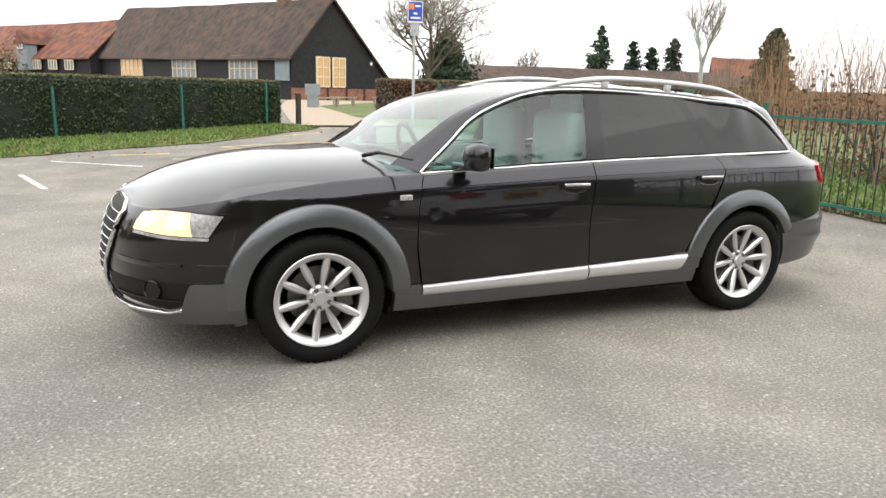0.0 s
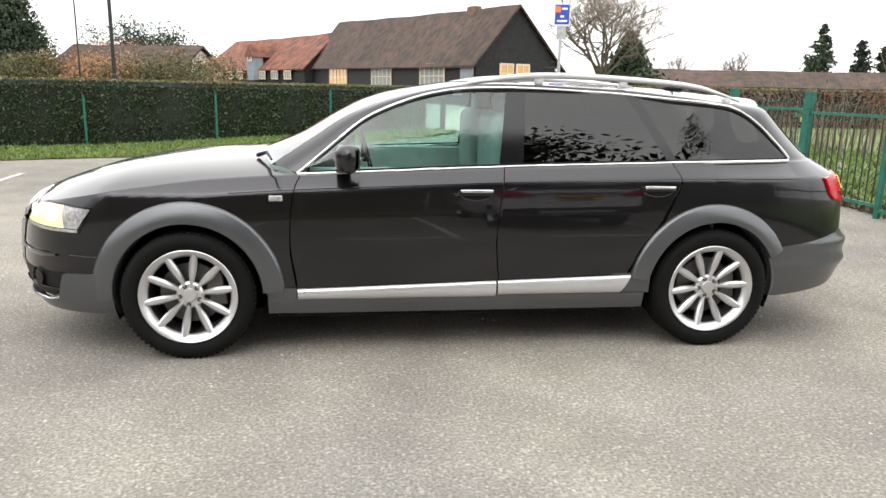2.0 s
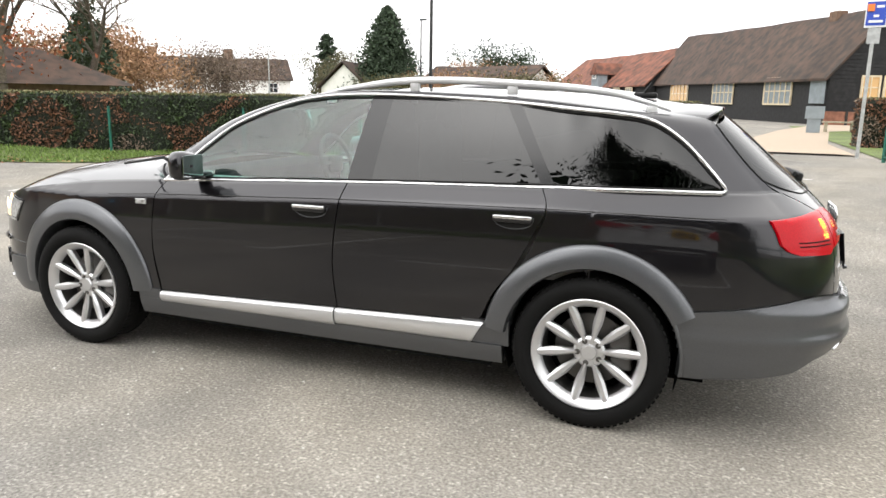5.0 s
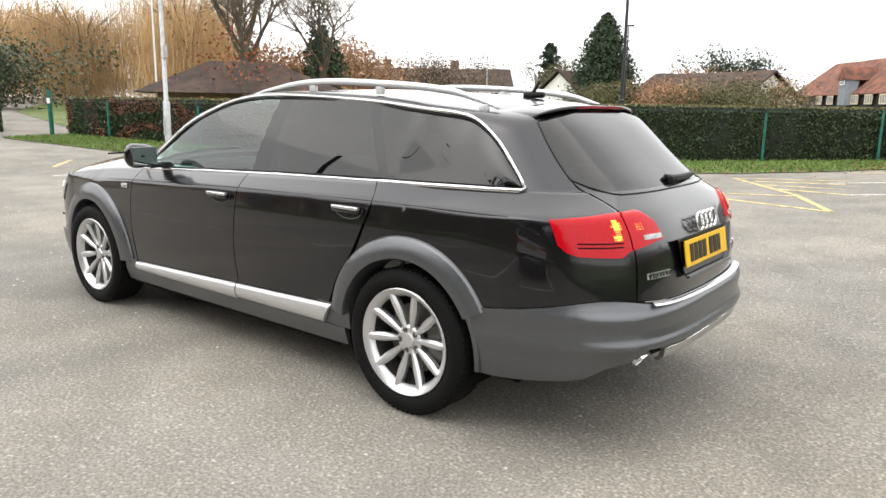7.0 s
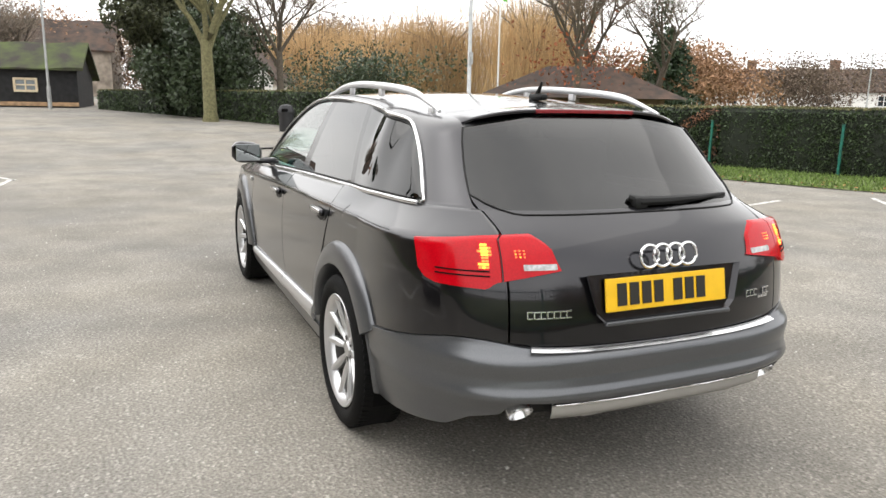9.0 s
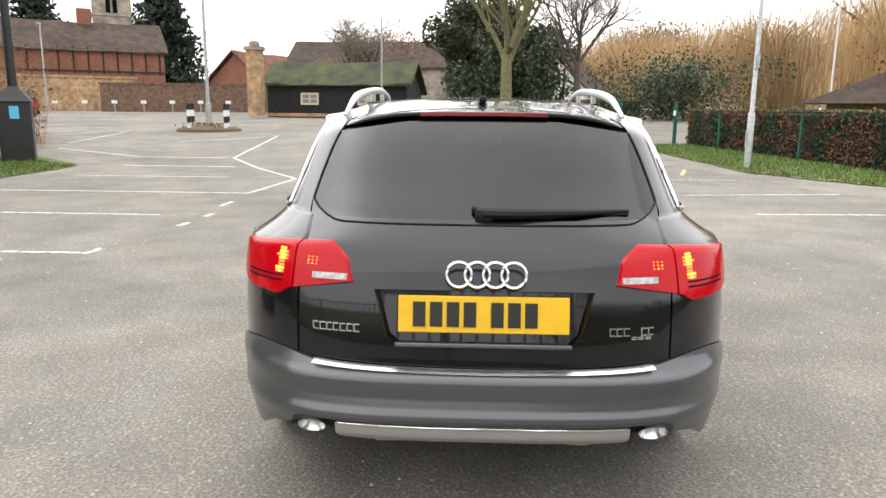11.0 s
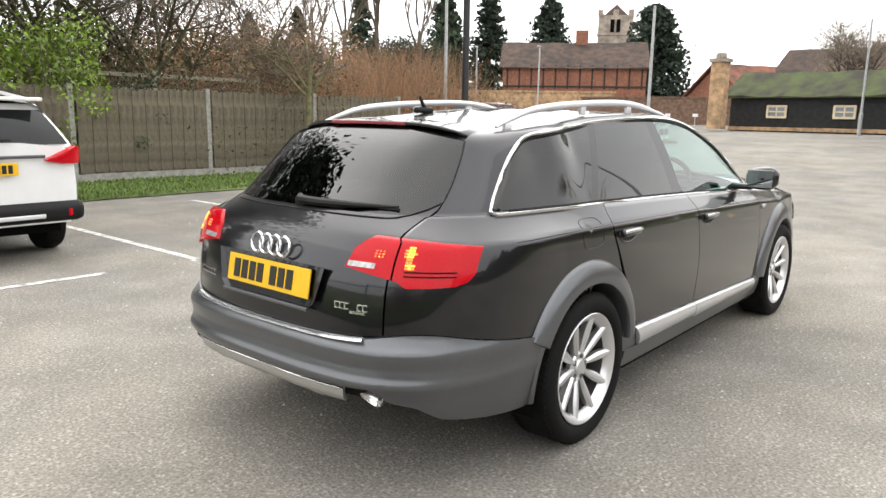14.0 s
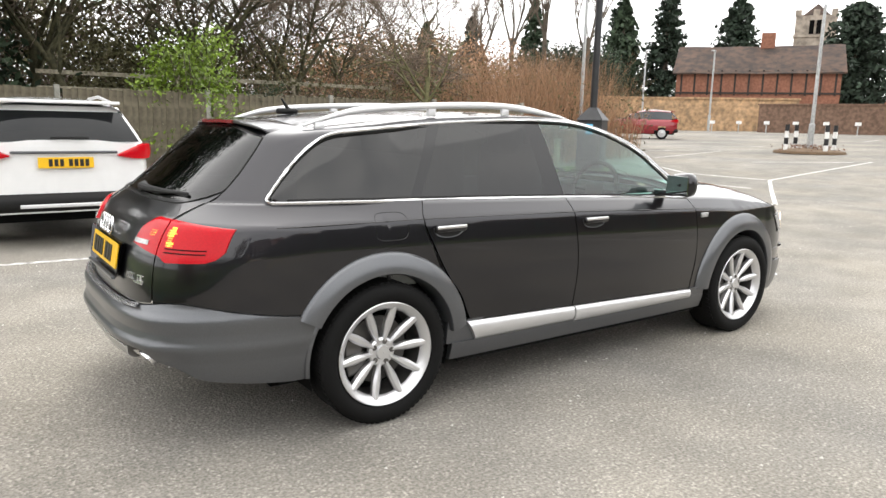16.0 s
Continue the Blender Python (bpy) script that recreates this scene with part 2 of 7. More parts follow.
WARMPANE = mat("lit_window_pane", (0.5, 0.32, 0.14), 0.2, emit=(1.0, 0.55, 0.2), emit_power=0.10)
DARKPANE = mat("dark_window_pane", (0.03, 0.035, 0.04), 0.08)
GREYBOARD = mat("grey_board", (0.22, 0.25, 0.27), 0.8, var=0.1, scale=3)
BLUE = mat("blue_sign", (0.03, 0.07, 0.42), 0.4)
ORANGE = mat("orange_sign", (0.8, 0.2, 0.04), 0.4)
WHITE = mat("white_paint", (0.78, 0.78, 0.77), 0.5, var=0.04, scale=6)
LIGHTBLUE = mat("light_blue_sticker", (0.12, 0.5, 0.8), 0.4)
SUVWHITE = mat("white_car_paint", (0.78, 0.78, 0.78), 0.25, coat=1.0, var=0.02)
SUVGLASS = mat("dark_hatch_glass", (0.008, 0.009, 0.010), 0.06, spec=0.3)
SUVRED = mat("red_car_paint", (0.26, 0.012, 0.02), 0.25, 0.2, coat=1.0)
FLAGGREEN = mat("green_flag_cloth", (0.12, 0.5, 0.06), 0.8)


# ---- builders ----
def thing(name, at=(0, 0, 0), label="", category="", group="", kind="", turn=0.0):
    ob = new(name)
    ob.matrix_basis = pose(*at, 0, 0, turn)
    return tagged(ob, label, category, group, kind)


def part(name, bm, material, parent=None, label="", smooth=None, category="", group="", kind=""):
    me = bpy.data.meshes.new(name)
    bm.normal_update()
    bm.to_mesh(me)
    bm.free()
    me.materials.append(material)
    if smooth:
        me.shade_smooth()
        try:
            me.set_sharp_from_angle(angle=radians(smooth))
        except AttributeError:
            pass
    ob = new(name, me)
    if parent:
        ob.parent = parent
    return tagged(ob, label, category, group, kind)


def box(bm, c, s, rz=0.0, bevel=0.0, m=None):
    r = bmesh.ops.create_cube(bm, size=1.0)
    v = r["verts"]
    bmesh.ops.scale(bm, vec=s, verts=v)
    if bevel:
        e = list({e for q in v for e in q.link_edges})
        r = bmesh.ops.bevel(bm, geom=e, offset=bevel, segments=2, affect="EDGES", profile=0.5)
        v = list({q for f in r["faces"] for q in f.verts} | {q for q in v if q.is_valid})
    t = Matrix.Translation(c) @ Matrix.Rotation(radians(rz), 4, "Z")
    if m is not None:
        t = m @ t
    bmesh.ops.transform(bm, matrix=t, verts=v)
    return v


def B(c, s, rz=0.0, bevel=0.0):
    bm = bmesh.new()
    box(bm, c, s, rz, bevel)
    return bm


def tube(bm, pts, radii, n=8, caps=True):
    """A tube along pts."""
    rings = []
    pts = [Vector(p) for p in pts]
    up = Vector((0.13, 0.21, 1)).normalized()
    for i, p in enumerate(pts):
        d = (pts[min(i + 1, len(pts) - 1)] - pts[max(i - 1, 0)]).normalized()
        a = d.cross(up if abs(d.dot(up)) < 0.95 else Vector((1, 0, 0))).normalized()
        b = d.cross(a)
        r = radii[i] if hasattr(radii, "__len__") else radii
        rings.append([bm.verts.new(p + (a * math.cos(2 * math.pi * k / n) + b * math.sin(2 * math.pi * k / n)) * r) for k in range(n)])
    for q, w in zip(rings, rings[1:]):
        for k in range(n):
            bm.faces.new((q[k], q[(k + 1) % n], w[(k + 1) % n], w[k]))
    if caps and n > 2:
        bm.faces.new(rings[0][::-1])
        bm.faces.new(rings[-1])
    return rings


def T(pts, radii, n=8):
    bm = bmesh.new()
    tube(bm, pts, radii, n)
    return bm


def lathe(bm, profile, n=32, m=None, closed=False):
    """Turn (radius, height) pairs about the z axis."""
    rings = []
    for r, h in profile:
        rings.append([bm.verts.new(Vector((r * math.cos(2 * math.pi * k / n), r * math.sin(2 * math.pi * k / n), h))) for k in range(n)])
    pairs = list(zip(rings, rings[1:])) + ([(rings[-1], rings[0])] if closed else [])
    for q, w in pairs:
        for k in range(n):
            bm.faces.new((q[k], q[(k + 1) % n], w[(k + 1) % n], w[k]))
    if m is not None:
        bmesh.ops.transform(bm, matrix=m, verts=[v for r in rings for v in r])
    return rings


def interp(x, table):
    if x <= table[0][0]:
        return table[0][1]
    for (a, fa), (b, fb) in zip(table, table[1:]):
        if x <= b:
            return fa + (fb - fa) * (x - a) / (b - a)
    return table[-1][1]


def smooth_table(table, step=0.03):
    """A finer table along a smooth curve through the given points."""
    out = []
    n = len(table)
    for i in range(n - 1):
        p1, p2 = table[i], table[i + 1]
        p0, p3 = table[max(i - 1, 0)], table[min(i + 2, n - 1)]
        h = p2[0] - p1[0]
        m1 = (p2[1] - p0[1]) / (p2[0] - p0[0])
        m2 = (p3[1] - p1[1]) / (p3[0] - p1[0])
        k = max(1, int(h / step))
        for j in range(k):
            t = j / k
            v = ((2 * t**3 - 3 * t * t + 1) * p1[1] + (t**3 - 2 * t * t + t) * h * m1 + (-2 * t**3 + 3 * t * t) * p2[1] + (t**3 - t * t) * h * m2)
            out.append((p1[0] + h * t, v))
    out.append(table[-1])
    return out


def grid_faces(bm, rows):
    for q, w in zip(rows, rows[1:]):
        for k in range(len(q) - 1):
            bm.faces.new((q[k], q[k + 1], w[k + 1], w[k]))


def rise(x, y):
    """Height of the ground: level round the car, rising gently towards the barn and down the car park."""
    u = 0.8 * x + 0.6 * y - 2.6
    a = 0.038 * u if u > 0 else 0.0
    a = min(a, 0.29)
    w = -x - 12
    b = (0.043 * min(w, 10) + 0.021 * max(w - 10, 0)) if w > 0 else 0.0
    return max(a, min(b, 1.5))


def leaves(bm, pts, size, rnd, up=0.0):
    """Small bent leaves at the given places."""
    for p in pts:
        a = Vector((rnd.uniform(-1, 1), rnd.uniform(-1, 1), rnd.uniform(-1, 1))).normalized()
        b = a.cross(Vector((rnd.uniform(-1, 1), rnd.uniform(-1, 1), rnd.uniform(-1, 1) + up))).normalized()
        s = size * rnd.uniform(0.6, 1.35)
        v = [bm.verts.new(p + a * s), bm.verts.new(p + b * s * 0.5), bm.verts.new(p - a * s), bm.verts.new(p - b * s * 0.5)]
        bm.faces.new(v)


# ---- ground ----
def ground_sheet():
    bm = bmesh.new()
    xs = [-900, -400, -200, -120, -90] + [-70 + 2.5 * k for k in range(20)] + [-20 + 0.8 * k for k in range(56)] + [26, 32, 45, 80, 150, 300, 900]
    ys = [-900, -400, -200, -100, -60, -45, -35] + [-28 + 2 * k for k in range(5)] + [-18 + 0.8 * k for k in range(50)] + [24, 28, 36, 50, 70, 100, 150, 300, 900]
    rows = [[bm.verts.new((x, y, rise(x, y))) for y in ys] for x in xs]
    grid_faces(bm, rows)
    bmesh.ops.recalc_face_normals(bm, faces=bm.faces)
    if sum(f.normal.z for f in bm.faces) < 0:
        bmesh.ops.reverse_faces(bm, faces=bm.faces)
    return part("ground", bm, ASPHALT, None, "worn grey asphalt car park surface", 60, "ground", "", "structure")


ground_sheet()


def sheet(name, poly, material, lift, label, category, step=0.7, kind="structure"):
    """A flat area over the ground, laid on its rises; poly: two edges of equally many points, joined across."""
    bm = bmesh.new()
    rows = []
    a, b = poly
    for (x0, y0), (x1, y1) in zip(a, b):
        n = 8
        rows.append([bm.verts.new((x0 + (x1 - x0) * k / n, y0 + (y1 - y0) * k / n, rise(x0 + (x1 - x0) * k / n, y0 + (y1 - y0) * k / n) + lift * (1 if 0 < k < n else 0.6))) for k in range(n + 1)])
    grid_faces(bm, rows)
    bmesh.ops.recalc_face_normals(bm, faces=bm.faces)
    if sum(f.normal.z for f in bm.faces) < 0:
        bmesh.ops.reverse_faces(bm, faces=bm.faces)
    return part(name, bm, material, None, label, 60, category, "", kind)


def fine(points, step=0.8, wobble=0.0, seed=1):
    rnd = random.Random(seed)
    out = []
    for (x0, y0), (x1, y1) in zip(points, points[1:]):
        n = max(1, int(math.hypot(x1 - x0, y1 - y0) / step))
        for k in range(n):
            out.append((x0 + (x1 - x0) * k / n + rnd.uniform(-wobble, wobble), y0 + (y1 - y0) * k / n + rnd.uniform(-wobble, wobble)))
    out.append(points[-1])
    return out


def resample(points, n):
    d = [0]
    for (x0, y0), (x1, y1) in zip(points, points[1:]):
        d.append(d[-1] + math.hypot(x1 - x0, y1 - y0))
    tx, ty = [(a, p[0]) for a, p in zip(d, points)], [(a, p[1]) for a, p in zip(d, points)]
    return [(interp(d[-1] * k / (n - 1), tx), interp(d[-1] * k / (n - 1), ty)) for k in range(n)]


HEDGE = [(1.5, 15.35), (-3.7, 13.35), (-8.9, 11.3), (-12.5, 9.6), (-19.0, 6.9)]
EDGE = [(2.2, 13.9), (-0.6, 11.5), (-4.3, 10.1), (-8.4, 8.3), (-12.2, 6.3), (-18.6, 4.9)]


def wavy(pts, amp, seed):
    rnd = random.Random(seed)
    return [(x + rnd.uniform(-amp, amp), y + rnd.uniform(-amp, amp)) for x, y in pts]


sheet("grass_verge", (wavy(resample(EDGE, 60), 0.07, 3), resample([(x, y + 0.4) for x, y in HEDGE], 60)), GRASS, 0.03, "green grass verge along the clipped hedge", "grass")
sheet("grass_verge", (wavy(resample([(12, -9.0), (-9.8, -9.1), (-12.2, -9.3)], 60), 0.06, 4), resample([(12, -12.3), (-10.6, -12.0), (-14.5, -12.2)], 60)), GRASS, 0.03, "green grass verge below the wooden fence", "grass")
sheet("lawn", (resample([(5.25, -14), (5.25, 14.5), (5.6, 40)], 40), resample([(40, -14), (40, 14.5), (40, 40)], 40)), GRASS, 0.03, "bright green lawn behind the green railings", "lawn")
sheet("lawn", (resample([(1.3, 15.6), (-3.5, 13.8), (-8.7, 11.8), (-12.3, 10.1), (-19, 7.4), (-36, 12)], 40), resample([(3.0, 46), (-10, 62), (-25, 70), (-40, 60), (-50, 50), (-70, 30)], 40)), GRASS, 0.03, "lawn behind the hedge", "lawn")
sheet("gravel_path", (resample([(1.7, 14.6), (2.6, 20), (4.6, 32), (7.5, 44)], 24), resample([(4.9, 14.6), (5.0, 20), (6.6, 32), (14, 43)], 24)), PATHMAT, 0.045, "pale gravel path to the barn", "path")


def blades(name, a, b, count, h, seed, label):
    rnd = random.Random(seed)
    verts, faces = [], []
    a, b = resample(a, 40), resample(b, 40)
    for _ in range(count):
        f = rnd.random() * 38.999
        i, r = int(f), f - int(f)
        v = rnd.random()
        x = (a[i][0] * (1 - r) + a[i + 1][0] * r) * (1 - v) + (b[i][0] * (1 - r) + b[i + 1][0] * r) * v
        y = (a[i][1] * (1 - r) + a[i + 1][1] * r) * (1 - v) + (b[i][1] * (1 - r) + b[i + 1][1] * r) * v
        z = rise(x, y) + 0.015
        an, w, hh = rnd.random() * 6.28, rnd.uniform(0.012, 0.03), h * rnd.uniform(0.4, 1.3)
        dx, dy = math.cos(an) * w, math.sin(an) * w
        k = len(verts)
        lx, ly = rnd.uniform(-1, 1) * hh * 0.6, rnd.uniform(-1, 1) * hh * 0.6
        verts += [(x - dx, y - dy, z), (x + dx, y + dy, z), (x + lx, y + ly, z + hh)]
        faces.append((k, k + 1, k + 2))
    me = bpy.data.meshes.new(name)
    me.from_pydata(verts, [], faces)
    me.materials.append(BLADE)
    return tagged(new(name, me), label, "grass", "", "stuff")


blades("grass_blades", EDGE, HEDGE, 26000, 0.07, 11, "short green grass blades on the verge")
blades("grass_blades", [(6, -9.05), (-11.8, -9.2)], [(6, -11.9), (-13.5, -12.0)], 24000, 0.07, 12, "short green grass blades by the wooden fence")
blades("grass_blades", [(5.3, -4), (5.3, 13)], [(9, -4), (10, 13)], 18000, 0.08, 13, "bright green grass blades behind railings")


# ---- painted lines ----
def line(name, pts, width, material, label, lift=0.004):
    bm = bmesh.new()
    rows = []
    f = fine(pts, 0.5)
    for i, (x, y) in enumerate(f):
        x1, y1 = f[min(i + 1, len(f) - 1)]
        x0, y0 = f[max(i - 1, 0)]
        d = Vector((x1 - x0, y1 - y0)).normalized()
        n = Vector((-d.y, d.x)) * width / 2
        rows.append([bm.verts.new((x + n.x * s, y + n.y * s, rise(x + n.x * s, y + n.y * s) + lift)) for s in (-1, 1)])
    grid_faces(bm, rows)
    bmesh.ops.recalc_face_normals(bm, faces=bm.faces)
    if sum(q.normal.z for q in bm.faces) < 0:
        bmesh.ops.reverse_faces(bm, faces=bm.faces)
    return part(name, bm, material, None, label, None, "marking", "parking bay lines", "structure")


W1 = "worn white parking bay line"
for pts in ([(0.43, -3.85), (0.43, -8.6)], [(2.95, -3.95), (2.95, -8.6)], [(-2.1, -3.75), (-2.1, -4.7)], [(-2.1, -4.9), (-2.1, -8.2)], [(-4.6, -4.1), (-4.65, -8.4)], [(-7.1, -3.7), (-7.1, -8.2)],
            [(-9.75, -4.9), (-9.75, -8.1)], [(-12.2, -5.6), (-12.2, -8.3)], [(2.9, -3.97), (1.3, -3.9)], [(0.5, -3.85), (-0.75, -3.75)], [(-2.05, -3.72), (-2.35, -3.7)], [(-3.75, -3.5), (-4.0, -3.48)], [(-4.5, -3.46), (-4.75, -3.45)],
            [(-5.5, -3.6), (-6.0, -3.6)], [(-7.0, -3.7), (-9.6, -3.5)], [(-9.5, -3.45), (-14.0, -6.2)], [(-14.0, -6.2), (-21.0, -6.9)], [(-14.0, -6.3), (-14.0, -8.8)], [(-14.1, -8.8), (-16.0, -12.0)], [(-18.4, -9.4), (-20.4, -7.2)],
            [(-17.6, -12.6), (-22, -12.9)], [(-20, -15), (-24.5, -12.5)], [(-22.5, -17.5), (-27, -14)], [(-25.5, -20), (-30, -16.5)], [(-33, -20), (-36, -17.5)], [(-38, -24), (-41, -21.5)], [(-36, -14), (-40, -15)],
            [(-7.6, 3.6), (-8.0, 6.3)], [(-5.4, 3.9), (-5.6, 7.2)], [(-10.2, 2.6), (-10.4, 5.4)], [(-3.3, 6.0), (-3.75, 7.6)], [(-3.75, 9.6), (-2.1, 8.2)], [(1.0, 10.4), (2.4, 11.3)], [(1.6, 8.9), (3.1, 9.9)], [(2.1, 10.0), (3.4, 9.2)]):
    line("bay_line", pts, 0.085, WHITE_LINE, W1)
Y1 = "worn yellow hatched marking"
for pts in ([(-0.6, 10.6), (0.9, 8.6)], [(-0.6, 10.6), (1.3, 10.9)], [(0.9, 8.6), (1.7, 7.0)], [(-0.1, 10.2), (1.3, 10.3)], [(0.2, 9.7), (1.4, 9.6)], [(0.5, 9.2), (1.6, 8.9)], [(-1.2, 8.2), (1.7, 7.0)], [(-1.6, 9.0), (-0.2, 8.6)], [(0.0, 8.3), (1.0, 8.4)], [(-2.6, 9.9), (-1.6, 9.8)],
            [(1.0, 12.4), (2.0, 12.9)], [(-13.0, 4.2), (-12.0, 3.4)], [(-12.6, 5.0), (-11.4, 4.6)], [(-17.5, 3.0), (-16.6, 2.4)], [(-16.2, 3.6), (-14.8, 3.4)], [(-15.6, 2.2), (-14.4, 2.0)]):
    line("hatch_line", pts, 0.09, YELLOW_LINE, Y1)
# small loose stones and leaves on the asphalt
rnd = random.Random(5)
verts, faces = [], []
for _ in range(1500):
    x, y = rnd.uniform(-12, 6), rnd.uniform(-8, 10)
    s = rnd.uniform(0.004, 0.011)
    z = rise(x, y)
    k = len(verts)
    verts += [(x - s, y - s * 0.5, z), (x + s, y - s * 0.7, z), (x + s * 0.4, y + s, z), (x, y, z + s * 0.8)]
    faces += [(k, k + 1, k + 3), (k + 1, k + 2, k + 3), (k + 2, k, k + 3)]
me = bpy.data.meshes.new("loose_grit")
me.from_pydata(verts, [], faces)
me.materials.append(mat("pale_grit", (0.5, 0.48, 0.44), 0.9))
tagged(new("loose_grit", me), "pale loose grit scattered on the asphalt", "grit", "", "stuff")
verts, faces = [], []
for _ in range(420):
    f = rnd.random()
    i = int(f * 3.99)
    (x0, y0), (x1, y1) = EDGE[i], EDGE[i + 1]
    r = rnd.random()
    x, y = x0 + (x1 - x0) * r + rnd.gauss(0.3, 0.5), y0 + (y1 - y0) * r + rnd.gauss(0.5, 0.6)
    s = rnd.uniform(0.02, 0.045)
    an = rnd.random() * 6.28
    k = len(verts)
    z = rise(x, y) + 0.04
    verts += [(x + s * math.cos(an + q * 1.57), y + s * math.sin(an + q * 1.57) * 0.6, z + rnd.uniform(0, 0.03)) for q in range(4)]
    faces.append((k, k + 1, k + 2, k + 3))
me = bpy.data.meshes.new("fallen_leaves")
me.from_pydata(verts, [], faces)
me.materials.append(mat("dry_leaf", (0.28, 0.12, 0.05), 0.8, island=0.5))
tagged(new("fallen_leaves", me), "dry brown leaves fallen along the verge", "leaves", "", "stuff")


CRACK = mat("crack_filler", (0.035, 0.034, 0.033), 0.9)
for k, (x, y, dx, dy) in enumerate(((3.1, -1.9, 0.4, 0.3), (2.4, 3.0, -0.4, 0.2), (3.3, 1.6, 0.2, 0.5))):
    rnd = random.Random(500 + k)
    pts = [(x + dx * i / 7 + rnd.gauss(0, 0.025), y + dy * i / 7 + rnd.gauss(0, 0.025)) for i in range(8)]
    line("crack", pts, 0.005, CRACK, "thin dark crack in the asphalt", 0.003)


# ---- hedges ----
def hedge(name, pts, top, thick, label, leafmats, density, seed, leaf=0.035, foot=0.0, roundness=0.08):
    rnd = random.Random(seed)
    h = thing(name, (0, 0, 0), label, "hedge")
    f = fine(pts, 0.35)
    bm = bmesh.new()
    rows = []
    nrm = []
    for i, (x, y) in enumerate(f):
        x1, y1 = f[min(i + 1, len(f) - 1)]
        x0, y0 = f[max(i - 1, 0)]
        d = Vector((x1 - x0, y1 - y0)).normalized()
        n = Vector((d.y, -d.x))
        if n.y > 0 and abs(n.y) > 0.2:
            n = -n
        nrm.append(n)
        zb = rise(x, y) + foot
        w = 0.03 * math.sin(i * 1.7) + 0.02 * math.sin(i * 0.6)
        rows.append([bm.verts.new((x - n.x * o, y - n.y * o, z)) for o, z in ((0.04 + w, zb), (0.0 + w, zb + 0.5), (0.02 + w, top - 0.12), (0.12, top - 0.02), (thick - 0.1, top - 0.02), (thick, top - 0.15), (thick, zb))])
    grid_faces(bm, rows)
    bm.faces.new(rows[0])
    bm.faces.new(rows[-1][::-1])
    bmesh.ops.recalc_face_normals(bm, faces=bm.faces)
    # near-black core: the shade between the leaves is put into its colour
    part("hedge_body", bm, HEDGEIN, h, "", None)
    total = sum(math.hypot(b[0] - a[0], b[1] - a[1]) for a, b in zip(f, f[1:]))
    sets = [[] for _ in leafmats]
    tops = []
    for _ in range(int(density * total)):
        q = rnd.random() * (len(f) - 1.001)
        i, r = int(q), q - int(q)
        x, y = f[i][0] * (1 - r) + f[i + 1][0] * r, f[i][1] * (1 - r) + f[i + 1][1] * r
        n = nrm[i]
        zb = rise(x, y) + foot
        if rnd.random() < 0.72:
            z = rnd.uniform(zb, top)
            o = rnd.uniform(-0.05, 0.03) + (0.08 if z > top - 0.08 else 0)
            p = Vector((x - n.x * o, y - n.y * o, z))
            m = noise.noise(Vector((x * 0.55, y * 0.55, z * 0.7)) + Vector((seed, 0, 0)))
            k = min(len(sets) - 1, int((m + 0.5) * len(sets))) if len(sets) > 1 else 0
            sets[max(k, 0)].append(p)
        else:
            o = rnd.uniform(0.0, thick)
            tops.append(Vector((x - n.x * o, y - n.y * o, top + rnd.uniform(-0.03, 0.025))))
    # leaves on the ends
    for end, n, x, y in ((0, nrm[0], *f[0]), (-1, nrm[-1], *f[-1])):
        for _ in range(int(density * thick * 0.6)):
            o = rnd.uniform(0, thick)
            sets[rnd.randrange(len(sets))].append(Vector((x - n.x * o + rnd.uniform(-0.05, 0.05), y - n.y * o + rnd.uniform(-0.03, 0.03), rnd.uniform(rise(x, y), top))))
    for s, m in zip(sets, leafmats):
        bm = bmesh.new()
        leaves(bm, s, leaf, rnd)
        part("hedge_leaves", bm, m, h, "", None)
    # leaves on the top take a paler, browner colour than the sides
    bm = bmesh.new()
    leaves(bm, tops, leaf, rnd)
    part("hedge_top", bm, HEDGETOP, h, "paler, browner clipped top", None)
    return h


hedge("clipped_hedge", HEDGE[:3], 1.44, 1.0, "long dark green clipped yew hedge", [HEDGELEAF], 2000, 21, 0.03)
hedge("mixed_hedge", [(-8.95, 11.28)] + HEDGE[3:], 1.42, 0.9, "mixed green and copper beech hedge", [HEDGEBROWN, HEDGELEAF, HEDGEBROWN, HEDGELEAF, TWIG], 1400, 22, 0.04)
hedge("low_hedge", [(-20.3, 4.8), (-27, 2.2), (-37.0, -2.9)], 1.72, 1.0, "dark green low hedge beside the car park", [HEDGELEAF], 500, 23, 0.06)
hedge("beech_hedge", [(5.6, 18.6), (14, 19.5), (30, 18.0)], 1.62, 0.8, "brown leafless beech hedge", [TWIG, HEDGEBROWN], 900, 24, 0.05)


def green_post(x, y, h, w, label, group):
    p = thing("fence_post", (x, y, rise(x, y)), label, "post", group)
    part("shaft", B((0, 0, h / 2), (w, w, h), 20, 0.006), GREENPAINT, p)
    part("cap", B((0, 0, h + 0.008), (w * 1.15, w * 1.15, 0.016), 20, 0.004), GREENPAINT, p)
    return p


for x, y in ((1.09, 15.1), (-1.06, 14.16), (-3.7, 13.15), (-6.3, 12.15), (-8.95, 11.1), (-11.8, 9.72), (-14.6, 8.5), (-17.4, 7.35)):
    green_post(x, y, 1.10, 0.05, "slim green steel post in front of the hedge", "hedge fence posts")
gp = green_post(-19.4, 6.6, 1.3, 0.09, "stout green gate post at the hedge end", "gate posts")
part("notice", B((0.05, -0.05, 1.0), (0.12, 0.01, 0.16), 20), WHITE, gp, "small white notice")
